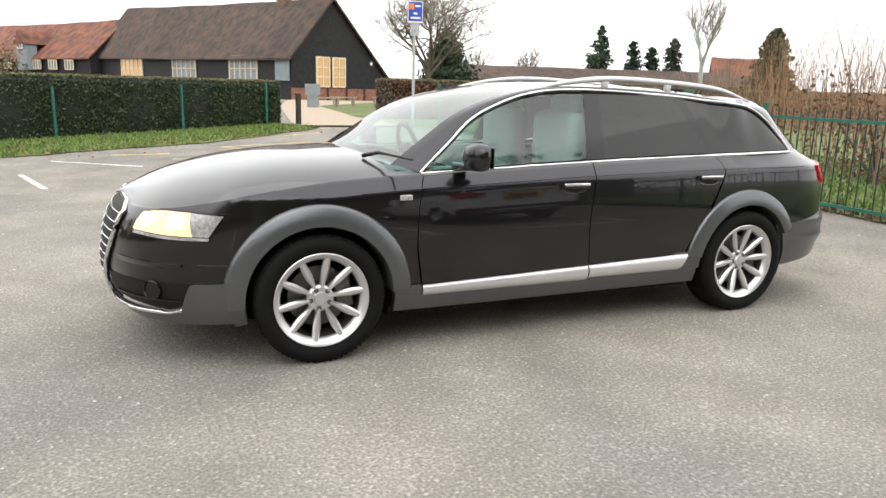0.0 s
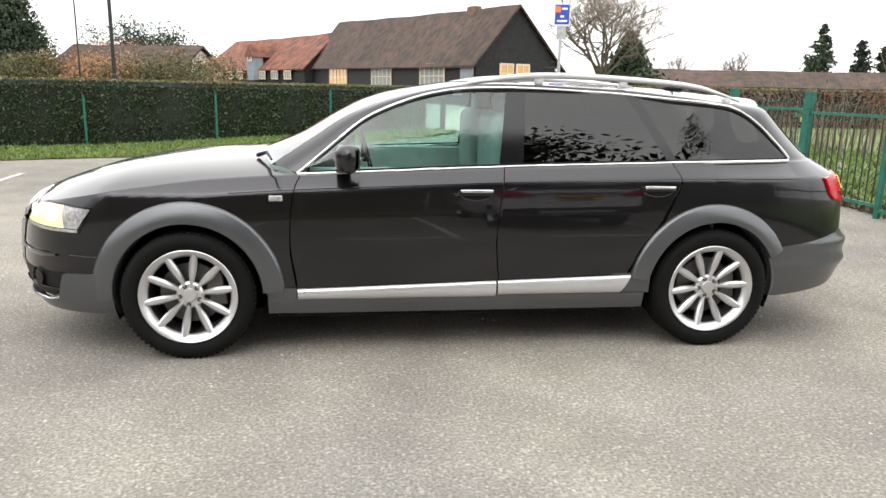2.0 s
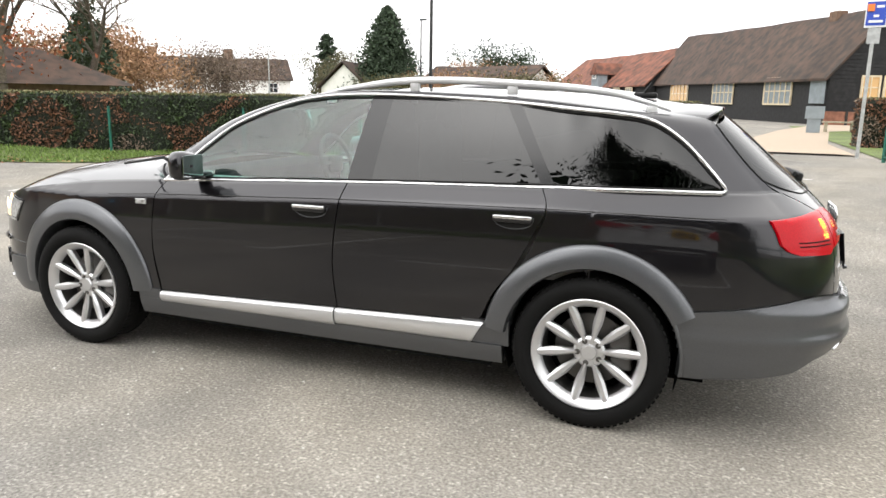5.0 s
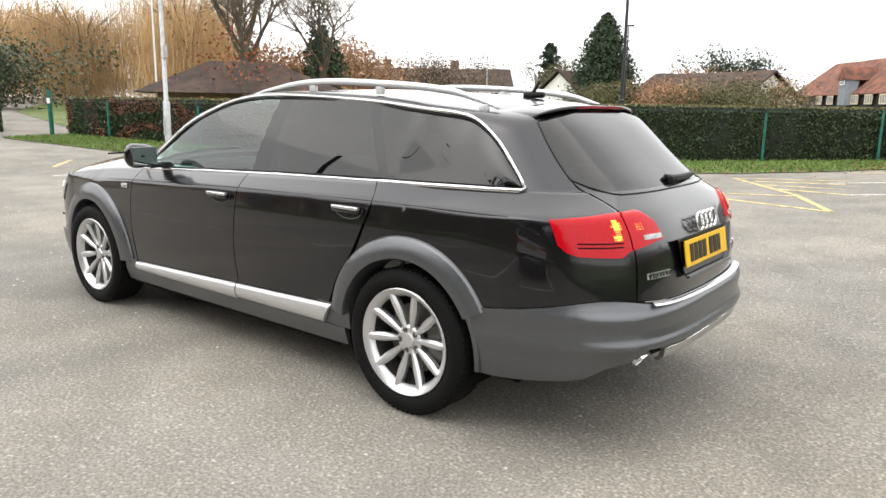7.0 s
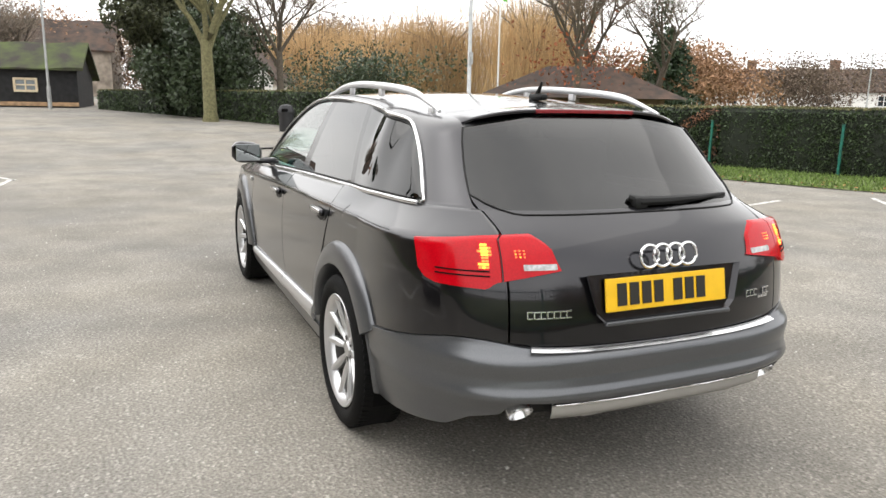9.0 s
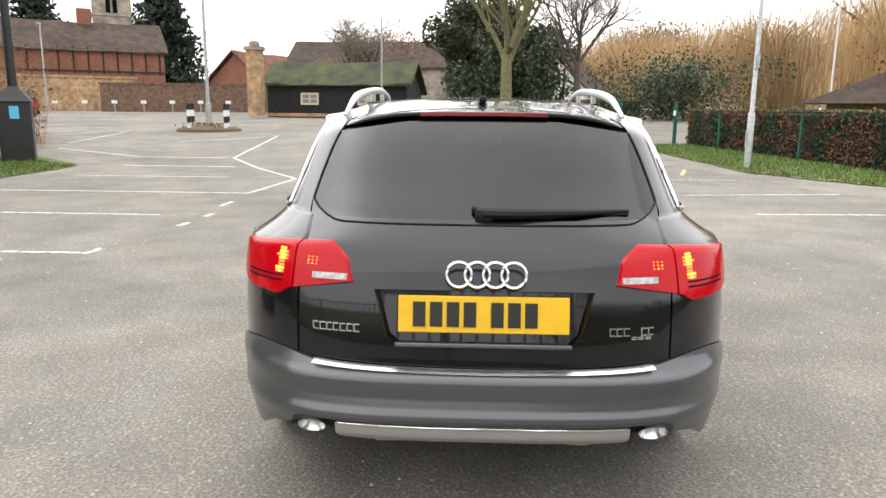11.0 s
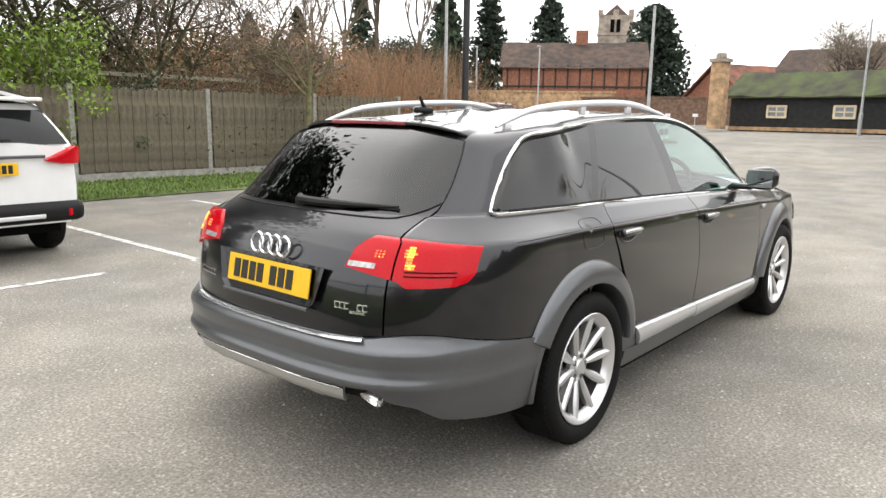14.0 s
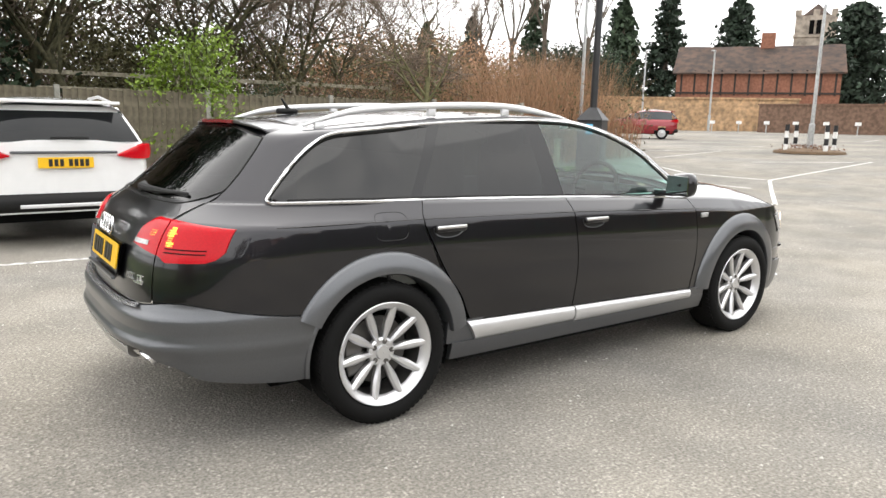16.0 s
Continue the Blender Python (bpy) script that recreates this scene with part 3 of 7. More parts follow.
green_post(-20.1, 4.95, 1.3, 0.09, "stout green gate post at the hedge end", "gate posts")

# green railings on the car's tail side
FX = 5.12
BARMESH = None
BARPAINT = mat("dark_green_bar_paint", (0.012, 0.035, 0.022), 0.5, var=0.3, scale=9)
fence_posts = [-11.0, -8.3, -5.6, -2.9, -0.2, 2.5, 3.92, 5.73, 9.4, 13.0]
for a, b in zip(fence_posts, fence_posts[1:]):
    gate = (a, b) == (3.92, 5.73)
    z0 = rise(FX, (a + b) / 2)
    r = thing("steel_gate" if gate else "railing", (FX, a, z0), "green steel gate with padlock in the railings" if gate else "green steel bar railing panel at the lawn", "gate" if gate else "railing", "" if gate else "green railings")
    ln = b - a
    for zz in (0.12, 1.08):
        part("rail", B((0, ln / 2, zz), (0.03, ln - 0.06, 0.035)), GREENPAINT, r)
    n = int(ln / 0.105)
    for k in range(1, n):
        if BARMESH is None:
            first = part("bar", T([(0, 0, 0.05), (0, 0, 1.19), (0, 0, 1.21)], [0.0085, 0.0085, 0.003], 6), BARPAINT, r)
            BARMESH = first.data
            bar = first
        else:
            bar = new("bar", BARMESH)
            bar.parent = r
        bar.location = (0, ln * k / n, 0)
    if gate:
        part("padlock", B((-0.03, 0.08, 0.95), (0.02, 0.05, 0.06), 0, 0.006), mat("brass", (0.6, 0.42, 0.1), 0.3, 0.8), r, "brass padlock")
        part("latch", B((-0.02, 0.12, 1.0), (0.03, 0.2, 0.04)), GREENPAINT, r)
for y in fence_posts:
    w = 0.10 if y in (3.92, 5.73) else 0.055
    green_post(FX, y, 1.30 if w > 0.06 else 1.2, w, "green steel gate post with cap" if w > 0.06 else "green steel railing post", "railing posts")
bm = bmesh.new()
rnd = random.Random(8)
tops = [Vector((FX + rnd.uniform(0.05, 0.5), rnd.uniform(-8, 3.6), rnd.uniform(0, 0.05) + 0.02)) for _ in range(2500)]
for p in tops:
    p.z += rise(p.x, p.y)
leaves(bm, tops, 0.035, rnd)
part("leaf_litter", bm, SOIL, None, "brown leaf litter under the railings", None, "leaves", "", "stuff")


# ---- trees ----
def grow(start, direction, length, radius, depth, rnd, segs, spread, out, gnarl=0.25, up=0.15, kids=3):
    """Collects (depth, points, radii) of a branch and its side branches."""
    pts, d = [Vector(start)], Vector(direction).normalized()
    n = max(2, segs)
    for k in range(n):
        d = (d + Vector((rnd.gauss(0, gnarl), rnd.gauss(0, gnarl), rnd.gauss(up, gnarl * 0.6))) * 0.35).normalized()
        pts.append(pts[-1] + d * length / n)
    radii = [radius * (1 - 0.55 * k / n) for k in range(n + 1)]
    out.append((depth, pts, radii))
    if depth <= 0:
        return
    for k in range(kids + (1 if depth > 1 else 2)):
        f = rnd.uniform(0.3, 1.0)
        i = min(int(f * n), n - 1)
        p = pts[i].lerp(pts[i + 1], f * n - i)
        a = Vector((rnd.gauss(0, 1), rnd.gauss(0, 1), rnd.gauss(0.25, 0.5))).normalized()
        nd = (d * (1 - spread) + a * spread).normalized()
        grow(p, nd, length * rnd.uniform(0.5, 0.78), radius * 0.5, depth - 1, rnd, max(2, segs - 1), spread, out, gnarl, up, kids)


def bare_tree(x, y, h, r, seed, label, bark=BARK, twig=TWIG, depth=5, spread=0.62, fork=0.28, limbs=5, up=0.15, group="bare trees", name="bare_tree", lean=0.0, z0=None):
    rnd = random.Random(seed)
    t = thing(name, (x, y, rise(x, y) if z0 is None else z0), label, "tree", group)
    trunk_top = Vector((rnd.uniform(-0.1, 0.1) * h * 0.2 + lean, rnd.uniform(-0.05, 0.05) * h, h * fork))
    bm = bmesh.new()
    tube(bm, [(0, 0, -0.1), (0.02, 0, h * 0.03), trunk_top * 0.5, trunk_top], [r * 1.5, r * 1.1, r, r * 0.85], 9)
    out = []
    for k in range(limbs):
        a = 2 * math.pi * (k + rnd.random() * 0.6) / limbs
        d = Vector((math.cos(a) * spread, math.sin(a) * spread, 1.0))
        grow(trunk_top * rnd.uniform(0.72, 1.0), d, h * rnd.uniform(0.25, 0.34), r * 0.55, depth - 1, rnd, 5, spread * 0.85, out, 0.3, up)
    tw = bmesh.new()
    for dp, pts, radii in out:
        if dp >= depth - 2:
            tube(bm, pts, radii, 6, False)
        else:
            tube(tw, pts, [max(q, 0.006) for q in radii], 3, False)
    part("trunk", bm, bark, t, "", 60)
    part("crown", tw, twig, t, "leafless twigs", None)
    return t


def conifer(x, y, h, w, seed, label, material=CONIFER, n=2600, leaf=0.16, shape=0.8, droop=0.25, name="conifer", group="conifers", z0=None, low=0.06):
    rnd = random.Random(seed)
    t = thing(name, (x, y, rise(x, y) if z0 is None else z0), label, "tree", group)
    part("trunk", T([(0, 0, -0.1), (0, 0, h * 0.6), (0, 0, h * 0.97)], [w * 0.06 + 0.05, w * 0.04 + 0.02, 0.02], 7), BARK, t, "", 60)
    bm = bmesh.new()
    branches = int(n * 2.8 / 26)
    leaf *= 0.8
    for b in range(branches):
        f = rnd.random() ** 1.25
        z = h * (low + (1 - low) * f)
        reach = w * 0.56 * (1 - f) ** shape * rnd.uniform(0.7, 1.15) + 0.10
        a = rnd.random() * 6.283
        pts = []
        for k in range(26):
            s = rnd.random() ** 0.7
            p = Vector((math.cos(a) * reach * s, math.sin(a) * reach * s, z - droop * reach * s + 0.22 * reach * s * s))
            sp = 0.10 * reach + 0.05
            pts.append(p + Vector((rnd.gauss(0, sp), rnd.gauss(0, sp), rnd.gauss(0, sp * 0.6))))
        leaves(bm, pts, leaf, rnd)
    part("crown", bm, material, t, "dark green needles", None)
    return t


def bush(x, y, h, w, seed, label, material, n=1500, leaf=0.07, name="bush", group="shrubs", z0=None, cat="shrub"):
    rnd = random.Random(seed)
    t = thing(name, (x, y, rise(x, y) if z0 is None else z0), label, cat, group)
    bm = bmesh.new()
    for k in range(7):
        a = rnd.random() * 6.28
        tube(bm, [(0, 0, -0.05), (math.cos(a) * w * 0.15, math.sin(a) * w * 0.15, h * 0.4), (math.cos(a) * w * 0.3, math.sin(a) * w * 0.3, h * 0.8)], [0.03, 0.02, 0.008], 5)
    part("stems", bm, BARK, t)
    bm = bmesh.new()
    clumps = [Vector((rnd.gauss(0, 0.24) * w, rnd.gauss(0, 0.24) * w, h * rnd.uniform(0.15, 0.90))) for _ in range(44)]
    n, leaf = (int(n * 7.5), leaf * 0.52) if leaf > 0.1 else (int(n * 2.2), leaf * 0.72)
    pts = []
    for _ in range(n):
        c = rnd.choice(clumps)
        s = 0.11 * w
        d = Vector((rnd.gauss(0, s), rnd.gauss(0, s), rnd.gauss(0, s * 0.8)))
        pts.append(c + d * min(1.0, 1.7 * s / max(d.length, 1e-6)))
    leaves(bm, [p for p in pts if p.z > 0.02], leaf, rnd)
    part("foliage", bm, material, t, "", None)
    return t


def willow(x, y, h, w, seed, material=WILLOW, n=1500, label="large weeping willow with orange-brown bare strands", z0=None):
    rnd = random.Random(seed)
    t = thing("weeping_willow", (x, y, rise(x, y) if z0 is None else z0), label, "tree", "weeping willows")
    bm = bmesh.new()
    tube(bm, [(0, 0, -0.1), (0.1, 0, h * 0.25), (0.1, 0.1, h * 0.5)], [0.45, 0.35, 0.25], 9)
    part("trunk", bm, BARK, t, "", 60)
    tips = []
    for k in range(16):
        bm = bmesh.new()
        a = 2 * math.pi * k / 16 + rnd.uniform(-0.2, 0.2)
        q = rnd.uniform(0.2, 0.5) * w
        e = Vector((math.cos(a) * q, math.sin(a) * q, h * rnd.uniform(0.72, 1.0)))
        tube(bm, [(0.1, 0.05, h * 0.42), (e.x * 0.4, e.y * 0.4, h * 0.66), e], [0.08, 0.05, 0.015], 6)
        tips.append(e)
        part("limb", bm, BARK, t, "", 60)
    bm = bmesh.new()
    for _ in range(n * 5):
        tip = rnd.choice(tips)
        f = rnd.random() ** 0.6
        top = Vector((tip.x * f * 1.15, tip.y * f * 1.15, tip.z * (0.72 + 0.28 * f)))
        fall = rnd.random() ** 1.3 * top.z * 0.82
        p = Vector((top.x + rnd.gauss(0, 0.12 * w), top.y + rnd.gauss(0, 0.12 * w), top.z - fall + rnd.gauss(0, 0.25)))
        ln = rnd.uniform(0.7, 2.4)
        a = rnd.random() * 6.28
        k = rnd.uniform(0.008, 0.017)
        dx, dy = math.cos(a) * k, math.sin(a) * k
        ox, oy = rnd.gauss(0, 0.13) * ln, rnd.gauss(0, 0.13) * ln
        bm.faces.new((bm.verts.new((p.x - dx, p.y - dy, p.z)), bm.verts.new((p.x + dx, p.y + dy, p.z)), bm.verts.new((p.x + ox, p.y + oy, max(p.z - ln, 0.1)))))
    part("hanging_foliage", bm, material, t, "hanging orange-brown strands", None)
    return t


def scrub(x, y, h, w, d, n, seed, material=TWIGRED, label="tangle of reddish bare scrub", z0=None):
    rnd = random.Random(seed)
    t = thing("scrub", (x, y, rise(x, y) if z0 is None else z0), label, "shrub", "bare scrub")
    bm = bmesh.new()
    for _ in range(n):
        px, py = rnd.uniform(-w / 2, w / 2), rnd.uniform(-d / 2, d / 2)
        hh = h * rnd.uniform(0.45, 1.0) * (1 - 0.4 * (2 * px / w) ** 4)
        lx, ly = rnd.gauss(0, 0.22) * hh, rnd.gauss(0, 0.22) * hh
        p = [Vector((px, py, 0)), Vector((px + lx * 0.4, py + ly * 0.4, hh * 0.55)), Vector((px + lx, py + ly, hh))]
        a = rnd.random() * 6.28
        wv = Vector((math.cos(a), math.sin(a), 0)) * rnd.uniform(0.004, 0.011)
        v = [(bm.verts.new(q - wv * s), bm.verts.new(q + wv * s)) for q, s in zip(p, (1, 0.7, 0.25))]
        for (a0, a1), (b0, b1) in zip(v, v[1:]):
            bm.faces.new((a0, a1, b1, b0))
        for k in range(3):
            f = rnd.uniform(0.3, 0.95)
            b = p[1].lerp(p[2], f)
            e = b + Vector((rnd.gauss(0, 0.3), rnd.gauss(0, 0.3), rnd.uniform(0.05, 0.4))) * hh * 0.3
            bm.faces.new((bm.verts.new(b - wv * 0.4), bm.verts.new(b + wv * 0.4), bm.verts.new(e)))
    part("thicket", bm, material, t, "", None)
    return t


# ---- the dark grey estate car ----
SECT = smooth_table([(0.20, 0.835), (0.30, 0.868), (0.45, 0.884), (0.62, 0.891), (0.78, 0.888), (0.90, 0.879), (0.928, 0.875)], 0.01) + [(0.934, 0.868), (0.96, 0.846), (1.0, 0.810), (1.06, 0.762)]
CREASE = [(-2.2, 0.86), (-1.35, 0.859), (-0.85, 0.89), (0.2, 0.93), (1.2, 0.95), (2.0, 0.955), (2.3, 0.97), (2.8, 0.98)]
PLAN = smooth_table([(-1.75, 0.955), (-1.42, 0.985), (-0.9, 1.0), (0.0, 1.003), (1.0, 1.0), (1.42, 0.99), (1.6, 0.985)], 0.05)
REAR = smooth_table([(0.2, 2.40), (0.32, 2.44), (0.45, 2.455), (0.6, 2.43), (0.73, 2.42), (0.84, 2.40), (0.95, 2.345), (1.04, 2.255), (1.14, 2.135), (1.235, 2.03), (1.30, 1.955), (1.372, 1.86), (1.45, 1.75)], 0.02)
NOSE = smooth_table([(0.2, -2.32), (0.28, -2.39), (0.42, -2.44), (0.55, -2.43), (0.68, -2.40), (0.78, -2.33), (0.86, -2.2), (0.95, -2.0)], 0.02)
XR, XF = 1.6, -1.75


def skin(t, z, out=0.0):
    """A point of the car's side: t runs along it, past XR round the tail to its middle at 2.8, before XF round the nose to -2.9."""
    zc = interp(t, CREASE)
    w = interp(z + (0.93 - zc) * min(max((z - 0.62) / 0.22, 0), 1), SECT)
    f = min(max((z - zc) / (1.05 - zc), 0), 1) if t > 1.2 else 0.0
    wu = 0.7545 - 0.45 * (z - 1.045)
    if t > XR:
        a = radians(90 * (1 - min((t - XR) / 1.2, 1)))
        e, w = 2 / (3.5 - 0.4 * f), w * 0.985 * (1 - f) + wu * f
        c, s = max(math.cos(a), 0) ** e, max(math.sin(a), 0) ** e
        x = XR + (interp(z, REAR) - XR + out) * c
        return Vector((x, -(w + out - 0.065 * f * (x - XR)) * s, z))
    if t < XF:
        a = radians(90 * (1 - min((XF - t) / 1.15, 1)))
        e, w, x0, x1 = 2 / 2.3, w * 0.955, XF, interp(z, NOSE)
        c, s = max(math.cos(a), 0) ** e, max(math.sin(a), 0) ** e
        return Vector((x0 + (x1 - x0 - out) * c, -(w + out) * s, z))
    y = w * interp(t, PLAN)
    if f:
        g = min((t - 1.2) / 0.4, 1)
        y += f * g * g * (3 - 2 * g) * (wu + 0.065 * (XR - t) - y)
    return Vector((t, -(y + out), z))


def tail_t(y, z):
    """The t of the tail at half width y."""
    lo, hi = 1.6, 2.8
    for _ in range(30):
        m = (lo + hi) / 2
        if -skin(m, z).y > y:
            lo = m
        else:
            hi = m
    return (lo + hi) / 2


def length_t(x, z):
    """The t of the side at the length x."""
    lo, hi = 1.0, 2.8
    for _ in range(30):
        m = (lo + hi) / 2
        if skin(m, z).x < x:
            lo = m
        else:
            hi = m
    return (lo + hi) / 2


HUBS = (-1.4165, 1.4165)
ARCH = 0.385


def flank(x, z, out=0.0):
    """The flank's point at the length x."""
    if x > XR:
        q = min((x - XR) / (interp(z, REAR) - XR), 1) ** 1.75
        return skin(XR + 1.2 * (1 - math.degrees(math.acos(q)) / 90), z, out)
    if x < XF:
        q = min((x - XF) / (interp(z, NOSE) - XF), 1) ** 1.15
        return skin(XF - 1.15 * (1 - math.degrees(math.acos(q)) / 90), z, out)
    return skin(x, z, out)


def even(t):
    """Along the flank and round the ends at an even pace."""
    if t > XR:
        return XR + 1.2 * ((t - XR) / 1.2) ** 0.571
    if t < XF:
        return XF - 1.15 * ((XF - t) / 1.15) ** 0.87
    return t


def uneven(s):
    if s > XR:
        return XR + 1.2 * ((s - XR) / 1.2) ** 1.751
    if s < XF:
        return XF - 1.15 * ((XF - s) / 1.15) ** 1.15
    return s


def lip(t, z):
    """How far the rear bumper stands out."""
    side = interp(t, [(1.6, 0.25), (2.05, 0.35), (2.4, 1.0)])
    return side * interp(z, [(0.28, -0.03), (0.34, -0.012), (0.40, 0.002), (0.435, 0.020), (0.455, 0.031), (0.47, 0.031), (0.49, 0.023), (0.52, 0.022), (0.555, 0.034), (0.572, 0.038), (0.585, 0.036), (0.605, 0.020), (0.63, 0.006), (0.66, 0.0)])


def patch(name, parent, material, tl, tr, zlo, zhi, nu, nv, out=0.0, depth=0.014, sides=(1, -1), arch=False, label="", smooth=50):
    """A panel of the flank between t = tl(v)..tr(v) and z = zlo(u)..zhi(u), with its edges turned in; sides: 1 as given, -1 its mirror image."""
    made = []
    for side in sides:
        bm = bmesh.new()
        rows = []
        for i in range(nu + 1):
            u = i / nu
            row = []
            for j in range(nv + 1):
                v = j / nv
                t = uneven(even(tl(v)) + (even(tr(v)) - even(tl(v))) * u)
                z = zlo(t) + (zhi(t) - zlo(t)) * v
                p = skin(t, z, out(t, z) if callable(out) else out)
                p.y *= side
                row.append(bm.verts.new(p))
            rows.append(row)
        keep = []
        for q, w in zip(rows, rows[1:]):
            for k in range(nv):
                f = (q[k], q[k + 1], w[k + 1], w[k])
                c = sum((p.co for p in f), Vector()) / 4
                if arch and any((c.x - h) ** 2 + (c.z - 0.34) ** 2 < ARCH**2 for h in HUBS):
                    continue
                keep.append(bm.faces.new(f if side == 1 else f[::-1]))
        if depth:
            edges = [e for e in bm.edges if len(e.link_faces) == 1]
            r = bmesh.ops.extrude_edge_only(bm, edges=edges)
            for v in r["geom"]:
                if isinstance(v, bmesh.types.BMVert):
                    n = Vector((0.0 if abs(v.co.x) < 1.7 else math.copysign(0.7, v.co.x), v.co.y, 0)).normalized()
                    v.co -= n * depth
        bmesh.ops.delete(bm, geom=[v for v in bm.verts if not v.link_faces], context="VERTS")
        bmesh.ops.recalc_face_normals(bm, faces=bm.faces)
        made.append(part(name, bm, material, parent, label, smooth))
    return made


def curve_of(table):
    s = smooth_table(table, 0.02)
    return lambda v: interp(v, s)


def seam(points, z0, z1):
    """A door seam given as (z, x), read at the fraction v of the height from z0 to z1."""
    pts = smooth_table(sorted(points), 0.02)
    return lambda v: interp(z0 + (z1 - z0) * v, pts)


car = thing("estate_car", (0, 0, 0), "dark grey metallic estate car with grey cladding and lit lamps", "car")
ZE = smooth_table([(-2.9, 0.785), (-2.3, 0.80), (-2.0, 0.84), (-1.75, 0.875), (-1.42, 0.92), (-1.2, 0.94), (-0.85, 0.962)], 0.03)
BELT = smooth_table([(-0.86, 0.958), (0.25, 1.003), (1.21, 1.03), (1.9, 1.042), (2.8, 1.045)], 0.05)
belt = lambda t: interp(t, BELT)
fender_top = lambda t: interp(t, ZE) if t < -0.86 else belt(t)
GAP = 0.003
s_front = seam([(0.30, -0.868), (0.368, -0.872), (0.593, -0.90), (0.885, -0.877), (0.985, -0.831)], 0.33, 0.965)
s_mid = seam([(0.30, 0.204), (0.607, 0.182), (0.93, 0.215), (1.03, 0.231)], 0.345, 1.0)
s_back = seam([(0.38, 0.92), (0.418, 0.941), (0.526, 0.987), (0.648, 1.072), (0.828, 1.16), (0.946, 1.202), (1.05, 1.157)], 0.38, 1.03)
sill_top = lambda t: 0.372 + 0.03 * max(0, t + 0.87)
# lower edge of the tail above the bumper and of the nose above the front bumper
BUMP = smooth_table([(1.5, 0.54), (1.8, 0.595), (2.05, 0.634), (2.18, 0.647), (2.32, 0.643), (2.5, 0.62), (2.8, 0.605)], 0.03)
bump_top = lambda t: interp(t, BUMP)
patch("front_wing", car, PAINT, lambda v: -2.9, lambda v: s_front(v) - GAP, lambda t: 0.33 if t > -1.42 else 0.42, fender_top, 130, 40, arch=True)
patch("front_door", car, PAINT, lambda v: s_front(v) + GAP, lambda v: s_mid(v) - GAP, sill_top, belt, 40, 30)
patch("rear_door", car, PAINT, lambda v: s_mid(v) + GAP, lambda v: s_back(v) - GAP, sill_top, belt, 40, 30, arch=True)
patch("rear_quarter", car, PAINT, lambda v: s_back(v) + GAP, lambda v: tail_t(0.59, 0.62 + 0.42 * v), lambda t: 0.36 if t < 1.4 else bump_top(t) + 0.002, belt, 90, 40, arch=True)
patch("tailgate", car, PAINT, lambda v: tail_t(0.583, 0.62 + 0.42 * v), lambda v: 2.8, lambda t: bump_top(t) + 0.006, belt, 40, 36, depth=0.0)
# bumpers, sills and flares in grey
patch("rear_bumper", car, CLAD, lambda v: 1.60, lambda v: 2.8, lambda t: interp(t, [(1.7, 0.275), (2.1, 0.325), (tail_t(0.70, 0.4), 0.375), (tail_t(0.615, 0.4), 0.395), (tail_t(0.59, 0.4), 0.43), (tail_t(0.55, 0.4), 0.447), (tail_t(0.46, 0.4), 0.442), (2.8, 0.437)]), lambda t: bump_top(t) - 0.002, 110, 36, out=lip, depth=0.03, arch=True, label="grey painted rear bumper")
patch("front_bumper", car, CLAD, lambda v: -2.9, lambda v: -1.80, lambda t: 0.235, lambda t: interp(t, [(-2.9, 0.30), (-2.2, 0.30), (-2.08, 0.33), (-2.02, 0.448), (-1.80, 0.452)]), 80, 16, out=0.02, depth=0.02, label="grey painted front bumper")
patch("sill", car, CLAD, lambda v: -1.02, lambda v: 1.03, lambda t: 0.228, lambda t: 0.318, 40, 8, out=0.012, depth=0.05, label="grey sill cladding")
patch("sill", car, CLAD, lambda v: -1.02, lambda v: -0.872, lambda t: 0.318, lambda t: 0.372, 6, 6, out=0.01, depth=0.03)
patch("sill", car, CLAD, lambda v: 0.84, lambda v: 1.06, lambda t: 0.316, lambda t: 0.43, 10, 6, out=0.002, depth=0.03)
patch("sill_strip", car, SILVER, lambda v: -0.866, lambda v: 0.186, lambda t: 0.309, lambda t: sill_top(t) - 0.006, 40, 10, out=lambda t, z: 0.010 + 0.016 * math.sin(math.pi * min(max((z - 0.309) / (sill_top(t) - 0.315), 0), 1)) ** 0.6, depth=0.02, label="silver sill trim strip", smooth=60)
patch("sill_strip", car, SILVER, lambda v: 0.196, lambda v: 0.885 + 0.06 * v, lambda t: 0.318, lambda t: sill_top(t) - 0.006, 30, 10, out=lambda t, z: 0.010 + 0.016 * math.sin(math.pi * min(max((z - 0.318) / (sill_top(t) - 0.324), 0), 1)) ** 0.6, depth=0.02, label="silver sill trim strip", smooth=60)


def flare(hub, a0, a1, r_in, r_out, side, proud=1.0):
    bm = bmesh.new()
    rows = []
    n = 48
    for i in range(n + 1):
        a = radians(a0 + (a1 - a0) * i / n)
        row = []
        for k, (f, o) in enumerate([(0.0, -0.11), (0.0, 0.022), (0.06, 0.034), (0.3, 0.036), (0.6, 0.028), (0.85, 0.018), (0.95, 0.012), (1.0, 0.0), (1.0, -0.02)]):
            r = r_in + (r_out - r_in) * f
            x, z = hub + r * math.cos(a), 0.34 + r * math.sin(a)
            base = flank(x, min(max(z, 0.22), 0.95))
            row.append(bm.verts.new((base.x, side * (base.y - (o * proud if o > 0 else o)), z)))
        rows.append(row)
    grid_faces(bm, rows)
    for row in (rows[0], rows[-1]):
        if len(set(row)) > 2:
            bm.faces.new(row)
    bmesh.ops.recalc_face_normals(bm, faces=bm.faces)
    return part("wheel_arch_flare", bm, CLAD, car, "grey wheel arch flare", 40)


